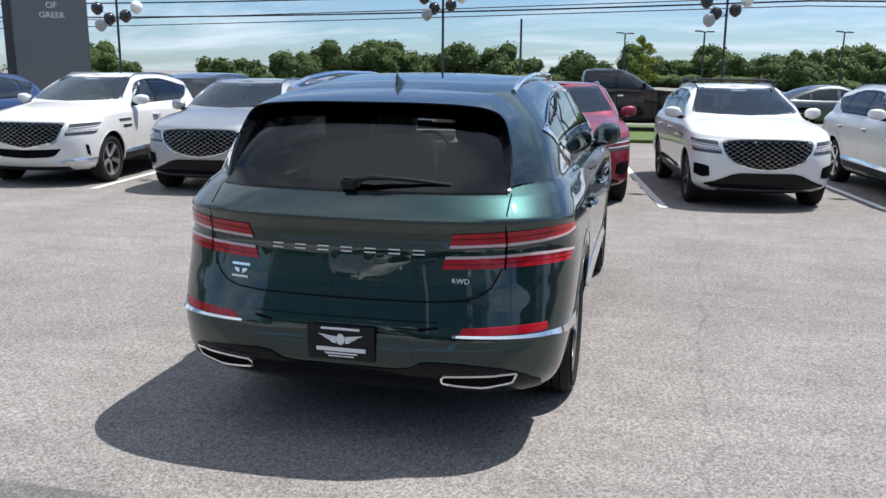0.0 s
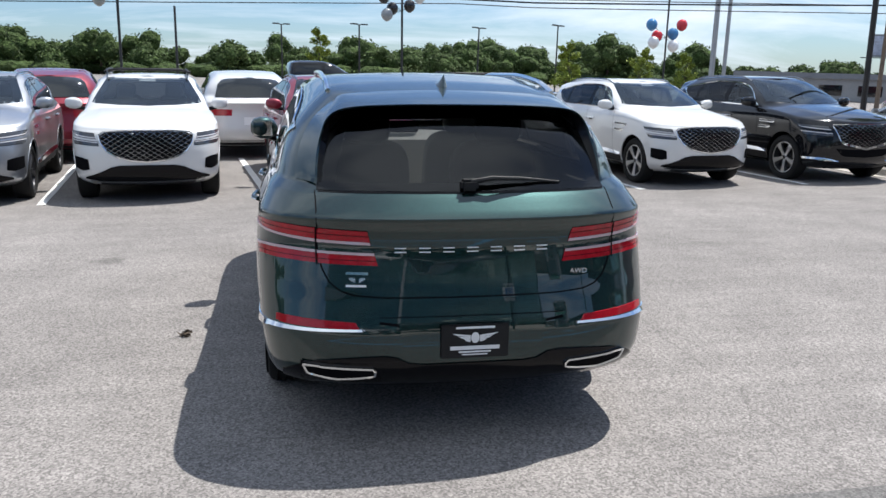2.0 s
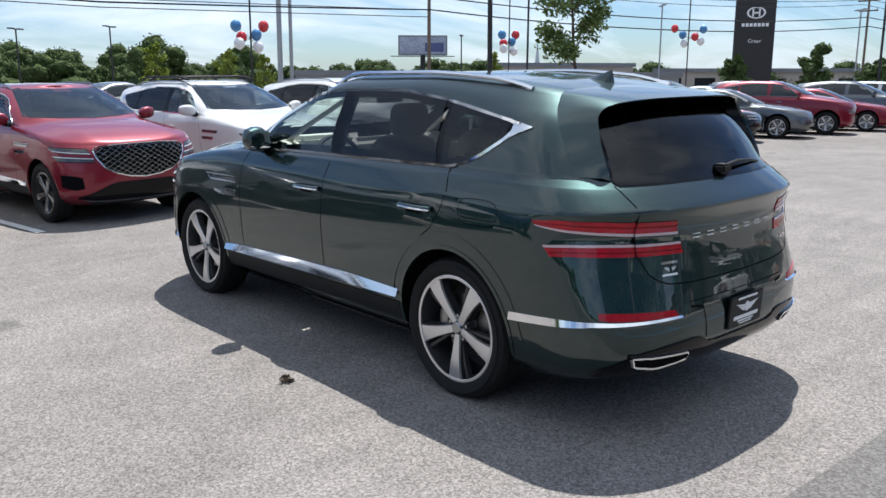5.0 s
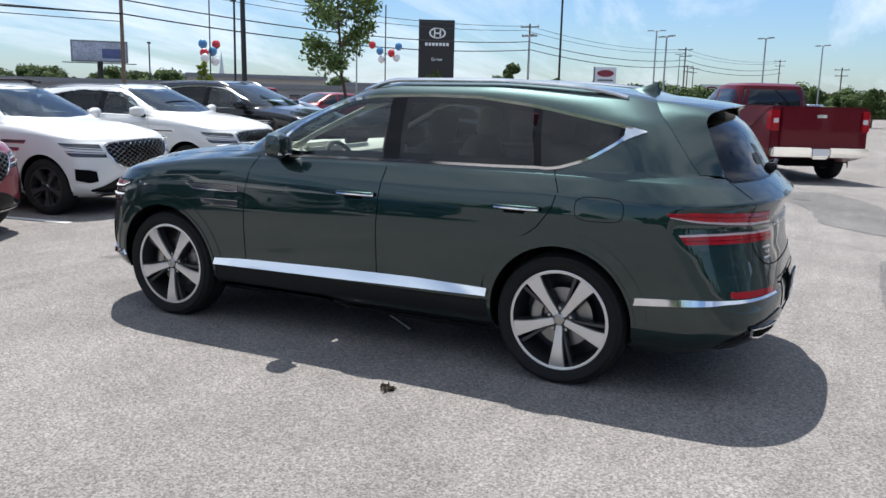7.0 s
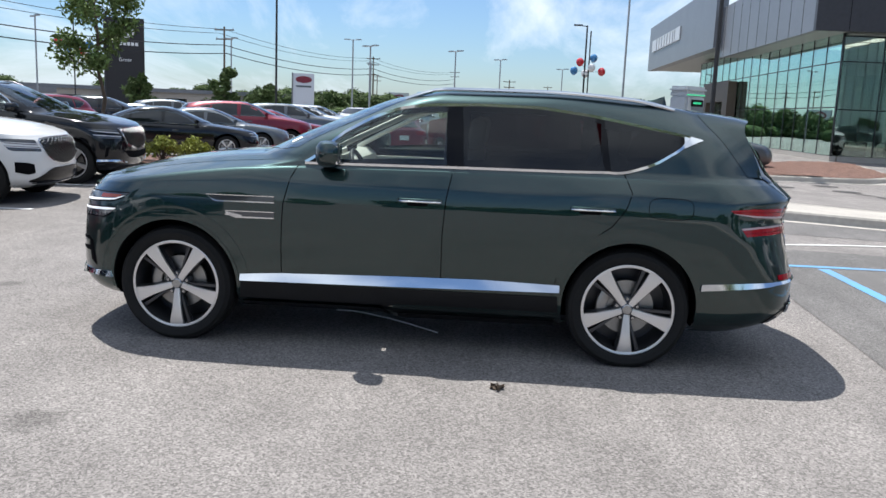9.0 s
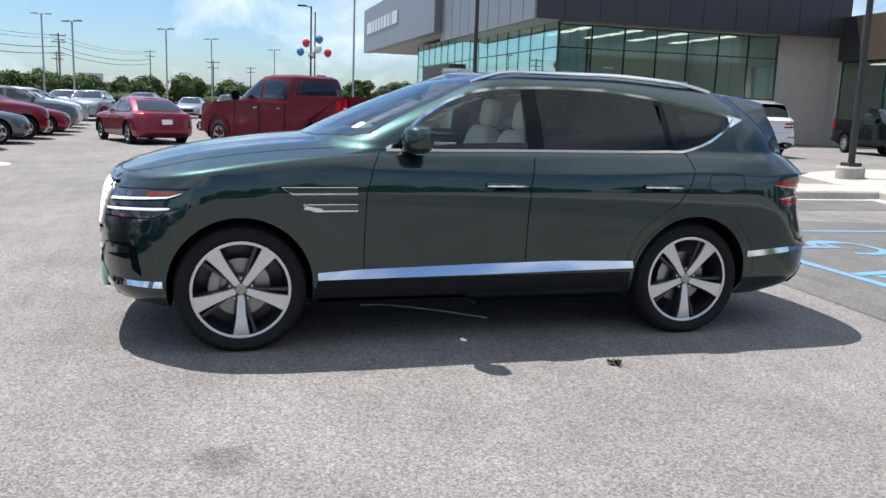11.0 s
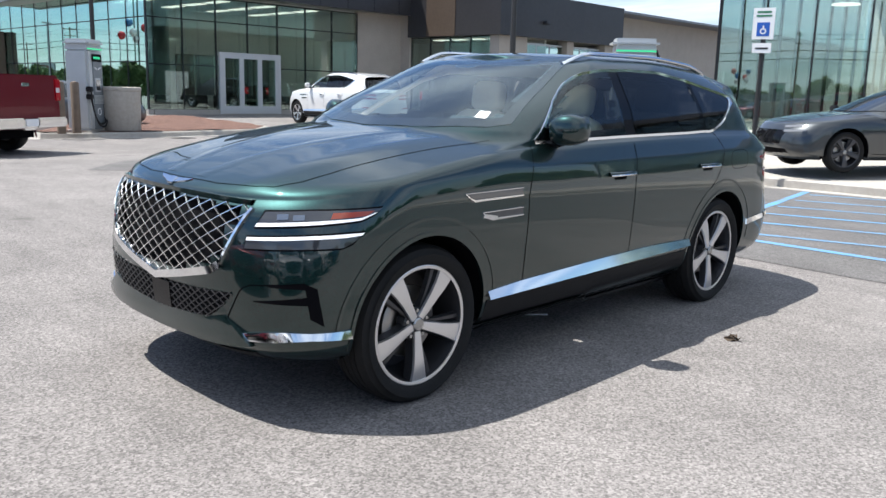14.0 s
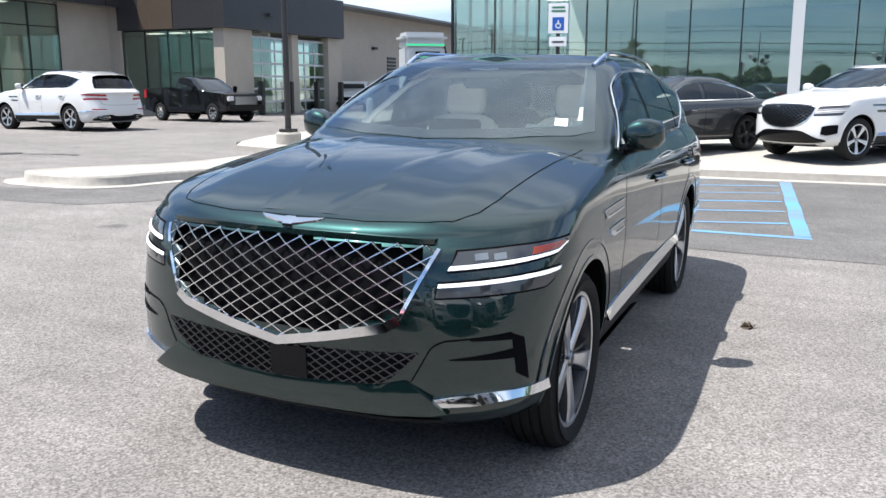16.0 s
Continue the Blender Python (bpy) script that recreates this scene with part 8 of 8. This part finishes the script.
# ---- power lines ----
def utility_pole(x, y, h, turn, label="timber utility pole with crossarms"):
    u = thing("utility_pole", pose(x, y, 0, 0, 0, turn), label, "utility pole", "utility poles")
    bm = bmesh.new(); tube(bm, [(0, 0, 0), (0, 0, h)], .16, 8, r_end=.11)
    part("pole", bm, TIMBER, u)
    for z, w in ((h - .4, 1.3), (h - 1.5, 1.1)):
        part("crossarm", boxes((-w, w, -.06, .06, z - .07, z + .07)), TIMBER, u)
        for s in (-.9, 0, .9):
            bm = bmesh.new(); lathe(bm, [(.05, 0), (.06, .1), (.03, .2), (0, .22)], 8, "Z")
            bmesh.ops.translate(bm, verts=bm.verts, vec=(s * w, 0, z + .07))
            part("insulator", bm, POLE_GREY, u)
    return u


def wire(a, b, sag, r, label="thin black overhead cable on utility poles"):
    a, b = Vector(a), Vector(b)
    bm = bmesh.new()
    tube(bm, [a + (b - a) * t - Vector((0, 0, 4 * sag * t * (1 - t))) for t in [i / 24 for i in range(25)]], r, 5)
    return tagged(part("overhead_wire", bm, WIRE), label, "cable", "overhead wires")


line = [(-75, 52, 9.0), (38, 44, 9.6), (96, 36, 10.6), (150, 27, 11.0), (215, 17, 11.2)]
for x, y, z in line[1:]:
    utility_pole(x, y, z + .3, 82)
for (x0, y0, z0), (x1, y1, z1) in zip(line, line[1:]):
    for dz, dy in ((0.0, 0), (-.5, .6), (-1.9, 0), (-2.9, -.3)):
        wire((x0, y0 + dy, z0 + dz), (x1, y1 + dy, z1 + dz), 1.0, .028 if dz > -1 else .05)
for dz in (0, .5):
    wire((-75, 52, 4.5 + dz), (38, 44, 6.2 + dz), 0.3, .03)
for x, y, h in ((190, 34, 9.5), (170, 2, 8.6), (230, 40, 10), (240, -8, 9)):
    utility_pole(x, y, h, 80)


# ---- planting ----
def leaf_cloud(bm, centre, radii, count, size, rg, shell=0.55):
    """Small bent leaves strewn through a lumpy volume."""
    c = Vector(centre)
    for _ in range(count):
        d = Vector((rg.gauss(0, 1), rg.gauss(0, 1), rg.gauss(0, 1))).normalized() * (shell + (1 - shell) * rg.random())
        p = c + Vector((d.x * radii[0], d.y * radii[1], d.z * radii[2]))
        a = Vector((rg.gauss(0, 1), rg.gauss(0, 1), rg.gauss(0, .7))).normalized()
        b = a.cross(Vector((rg.gauss(0, 1), rg.gauss(0, 1), rg.gauss(0, 1)))).normalized()
        s = size * rg.uniform(.6, 1.35)
        k = a.cross(b) * s * .25
        vs = [bm.verts.new(p + q) for q in (-a * s, -b * s * .45 + k, a * s, b * s * .45 + k)]
        bm.faces.new(vs)


def tree(x, y, h, crown, leaf, label, seed, trunk=0.06, leafsize=0.09, count=1500, base=1.7, z0=0.0, loose=0.8):
    rg = random.Random(seed)
    t = thing("tree", pose(x, y, z0, 0, 0, rg.uniform(0, 360)), label, "tree", "trees")
    bm = bmesh.new()
    spine = [Vector((rg.uniform(-.04, .04) * i, rg.uniform(-.04, .04) * i, h * i / 7)) for i in range(8)]
    tube(bm, spine, trunk, 8, r_end=.012)
    lv = bmesh.new()
    limbs = 16
    for i in range(limbs):
        z = base + (h - base) * (i + .3) / limbs
        k = z / h * 7
        o = spine[int(k)].lerp(spine[min(7, int(k) + 1)], k % 1)
        f = (z - base) / (h - base)
        reach = crown * (0.55 + .9 * f) * (1.15 - f) * 1.25 * rg.uniform(.7, 1.2)
        a = i * 2.4 + rg.uniform(-.4, .4)
        e = o + Vector((math.cos(a) * reach, math.sin(a) * reach, reach * rg.uniform(.25, .8)))
        m_ = o.lerp(e, .5) + Vector((0, 0, .06 * reach))
        tube(bm, [o, m_, e], trunk * .32, 5, r_end=.006)
        for q in (.55, .8, 1.0):
            leaf_cloud(lv, o.lerp(e, q), [reach * .32 * loose + .10] * 2 + [reach * .24 * loose + .10], count // (limbs * 3), leafsize, rg, .3)
    leaf_cloud(lv, spine[-1], (crown * .3, crown * .3, crown * .4), count // 12, leafsize, rg, .2)
    part("trunk", bm, BARK, t)
    part("crown", lv, leaf, t, smooth=False)
    return t


tree(12.6, 8.95, 4.9, 1.05, LEAF_STREET, "young green street tree on the planting island", 3, trunk=.055, count=5600, base=1.75, z0=.12, leafsize=.07, loose=0.95)
for i, (x, y, h, r) in enumerate(((1.0, 38.6, 3.4, .62), (14.2, 38, 3.2, .75), (19.8, 41.0, 3.1, .8), (33, 32, 3.1, .6), (24, 44, 3.0, .7))):
    tree(x, y, h, r, LEAF_YELLOW, "young lime-green tree planted along the lot", 20 + i, trunk=.045, leafsize=.09, count=1500, base=.7)
for i, (x, y, h, r) in enumerate(((42.7, 16.8, 3.4, .85), (51.1, 16.8, 2.6, 1.2), (68.9, -3.3, 2.7, 1.0), (53.8, -5.7, 2.95, .9), (53.5, -8.3, 2.7, 1.0), (47, 24, 3.0, .8))):
    tree(x, y, h, r, LEAF, "leafy green tree in the far lot", 40 + i, trunk=.09, leafsize=.17, count=2000, base=.8, loose=1.1)


def shrub(x, y, z0, r, seed):
    rg = random.Random(seed)
    s = thing("shrub", pose(x, y, z0), "low yellow-green shrub in bark mulch", "shrub", "shrubs")
    bm, lv = bmesh.new(), bmesh.new()
    for i in range(26):
        a, e = rg.uniform(0, 6.28), rg.uniform(.5, 1.35)
        p = Vector((math.cos(a) * math.cos(e), math.sin(a) * math.cos(e), math.sin(e))) * r * rg.uniform(.7, 1.15)
        tube(bm, [(0, 0, 0), p * .6, p], .008, 4, r_end=.003)
        leaf_cloud(lv, p * .75, (r * .28, r * .28, r * .28), 34, .05, rg, .1)
    part("stem", bm, BARK, s)
    part("foliage", lv, LEAF_SHRUB, s, smooth=False)


for i, (x, y, r) in enumerate(((10.9, 7.5, .55), (11.9, 7.2, .6), (13.1, 6.9, .6), (10.6, 9.3, .6), (12.0, 10.6, .55), (13.3, 9.6, .55))):
    shrub(x, y, .14, r, 70 + i)

# woods all round the lot
rg = random.Random(11)
woods, dark = bmesh.new(), bmesh.new()
trunks = bmesh.new()
core_v, core_f = [], []
ball = bmesh.new()
bmesh.ops.create_icosphere(ball, subdivisions=2, radius=1)
ball_v, ball_f = [v.co.copy() for v in ball.verts], [[v.index for v in f.verts] for f in ball.faces]
ball.free()


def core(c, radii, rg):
    """An opaque lump that fills a crown behind its outer leaves, coloured as shade."""
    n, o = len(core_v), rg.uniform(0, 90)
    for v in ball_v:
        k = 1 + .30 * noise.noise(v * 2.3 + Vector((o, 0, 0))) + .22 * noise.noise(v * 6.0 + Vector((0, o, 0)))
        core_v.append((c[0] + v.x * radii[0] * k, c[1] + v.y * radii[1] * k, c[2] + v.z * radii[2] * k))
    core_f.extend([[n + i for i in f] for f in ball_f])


for i in range(680):
    a = radians(rg.uniform(0, 360))
    D = rg.uniform(106, 155)
    x, y = 5 + D * math.cos(a), D * math.sin(a)
    if -60 < x < 100 and -125 < y < -20:
        continue
    if x < -55 and i % 3:
        continue
    h = (2.8 + 1.8 * rg.random() ** 2) if x > 60 else (3.2 + 3.6 * rg.random() ** 1.8)
    r = rg.uniform(1.9, 3.0) * (h / 3.6) ** .7
    tube(trunks, [(x, y, 0), (x, y, h * .6)], .25, 5, r_end=.12)
    ch = .40 * h
    for k in range(11):
        d = Vector((rg.gauss(0, 1), rg.gauss(0, 1), rg.gauss(0, 1))).normalized() * (.66 if k else 0)
        lr = r * rg.uniform(.30, .48) * (1.6 if not k else 1)
        o = (x + d.x * r, y + d.y * r, .58 * h + d.z * ch)
        lz = min(lr, ch * .75)
        leaf_cloud(woods if (i + k) % 4 else dark, o, (lr * 1.16, lr * 1.16, lz * 1.16), 72, .24, rg, .86)
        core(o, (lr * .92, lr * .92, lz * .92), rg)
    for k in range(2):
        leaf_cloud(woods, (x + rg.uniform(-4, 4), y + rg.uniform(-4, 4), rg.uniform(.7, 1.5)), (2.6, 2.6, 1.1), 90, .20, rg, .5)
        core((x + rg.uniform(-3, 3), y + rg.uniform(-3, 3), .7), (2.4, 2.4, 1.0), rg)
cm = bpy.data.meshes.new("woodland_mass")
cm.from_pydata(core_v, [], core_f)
cm.materials.append(LEAF_CORE_SHADE)
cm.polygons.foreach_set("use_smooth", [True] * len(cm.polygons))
tagged(new("woodland_mass", cm), "opaque lumps filling the woodland crowns, coloured dark as their inner shade", "woods", kind="stuff")
tagged(part("woodland", woods, LEAF_DARK, smooth=False), "belt of dark green woodland round the lot", "woods", kind="stuff")
tagged(part("woodland_edge", dark, LEAF, smooth=False), "lighter green trees along the woods", "woods", kind="stuff")
tagged(part("woodland_trunks", trunks, BARK), "tree trunks under the woodland belt", "woods", kind="stuff")

# ---- litter and marks near the car ----
rg = random.Random(8)
bm = bmesh.new()
pts = [(.06, .52, .006), (-.02, .36, .010), (-.12, .16, .006), (-.24, .0, .008), (-.42, -.23, .005)]
tube(bm, pts, .005, 5)
box(bm, .03, .10, .49, .60, .002, .010)
tagged(part("straw", bm, PAPER), "thin pale plant stalk lying on the asphalt", "litter")
leaf = bmesh.new()
leaf_cloud(leaf, (-1.50, -.70, .012), (.05, .07, .006), 14, .035, rg, .2)
tagged(part("dead_leaf", leaf, BARK, smooth=False), "dry brown leaves on the asphalt", "litter")


# round iron covers and a tarred crack in the lane before the showroom
for x, y in ((18.0, -7.7), (16.3, -7.6), (17.4, -9.1), (15.6, -9.0)):
    cov = thing("manhole_cover", pose(x, y, 0), "dark round iron cover set in the asphalt", "manhole cover", "manhole covers")
    bm = bmesh.new()
    for r0, r1, z in ((0.0, .27, .007), (.28, .34, .010)):
        for k in range(24):
            a, b = radians(15 * k), radians(15 * k + 15)
            q = [bm.verts.new((r * math.cos(w), r * math.sin(w), z)) for r, w in ((r0, a), (r1, a), (r1, b), (r0, b))][1 if r0 == 0 else 0:]
            bm.faces.new(q)
    part("iron_lid", bm, RUBBER_SEAL, cov)
seal = bmesh.new()
line_ = resample([(15.6, -9.0, 0), (15.0, -9.05, 0), (14.5, -9.3, 0), (13.6, -9.25, 0)], 30)
sheet(seal, [[(p[0], p[1] + s * (.05 + .03 * math.sin(7 * i)), 0.008) for i, p in enumerate(line_)] for s in (-1, 1)])
bmesh.ops.recalc_face_normals(seal, faces=seal.faces)
tagged(part("crack_seal", seal, RUBBER_SEAL, smooth=False), "black tarred crack in the asphalt", "crack")


# ---- the lot falls away towards the showrooms ----
FALL_X, FALL_Y = -0.0165, 0.003


def share(x, y):
    """How far a place belongs to the sloping part of the lot, from the level bay of the car outwards."""
    return np.maximum(smooth(9, 14, x), smooth(-3.5, -8.0, y))


def fall(x, y):
    return share(x, y) * (FALL_X * np.minimum(x, 160.0) + FALL_Y * np.clip(y, -160.0, 0.0))


def lower_mesh(ob):
    co = np.empty(len(ob.data.vertices) * 3)
    ob.data.vertices.foreach_get("co", co)
    co = co.reshape(-1, 3)
    co[:, 2] += fall(co[:, 0], co[:, 1])
    ob.data.vertices.foreach_set("co", co.ravel())


up = Vector((-FALL_X, -FALL_Y, 1)).normalized()
lean = Vector((0, 0, 1)).rotation_difference(up).to_matrix().to_4x4()
up_x = Vector((-FALL_X, 0, 1)).normalized()
lean_x = Vector((0, 0, 1)).rotation_difference(up_x).to_matrix().to_4x4()
bpy.context.view_layer.update()
for ob in list(scene.objects):
    if ob.parent or ob.type not in {"MESH", "EMPTY"} or ob == hero:
        continue
    if ob.type == "MESH" and ob.location.length < 1e-6:
        lower_mesh(ob)
        for c in ob.children:
            lower_mesh(c)
        continue
    x, y = ob.location.x, ob.location.y
    k = 1.0 if ob.location.length < 1e-6 else float(share(x, y))
    if k >= 0.99:
        ob.matrix_world = (lean if y <= 0 else lean_x) @ ob.matrix_world
        if x > 160:
            ob.location.z -= FALL_X * (x - 160)
    elif k > 0:
        ob.location.z += float(fall(x, y))
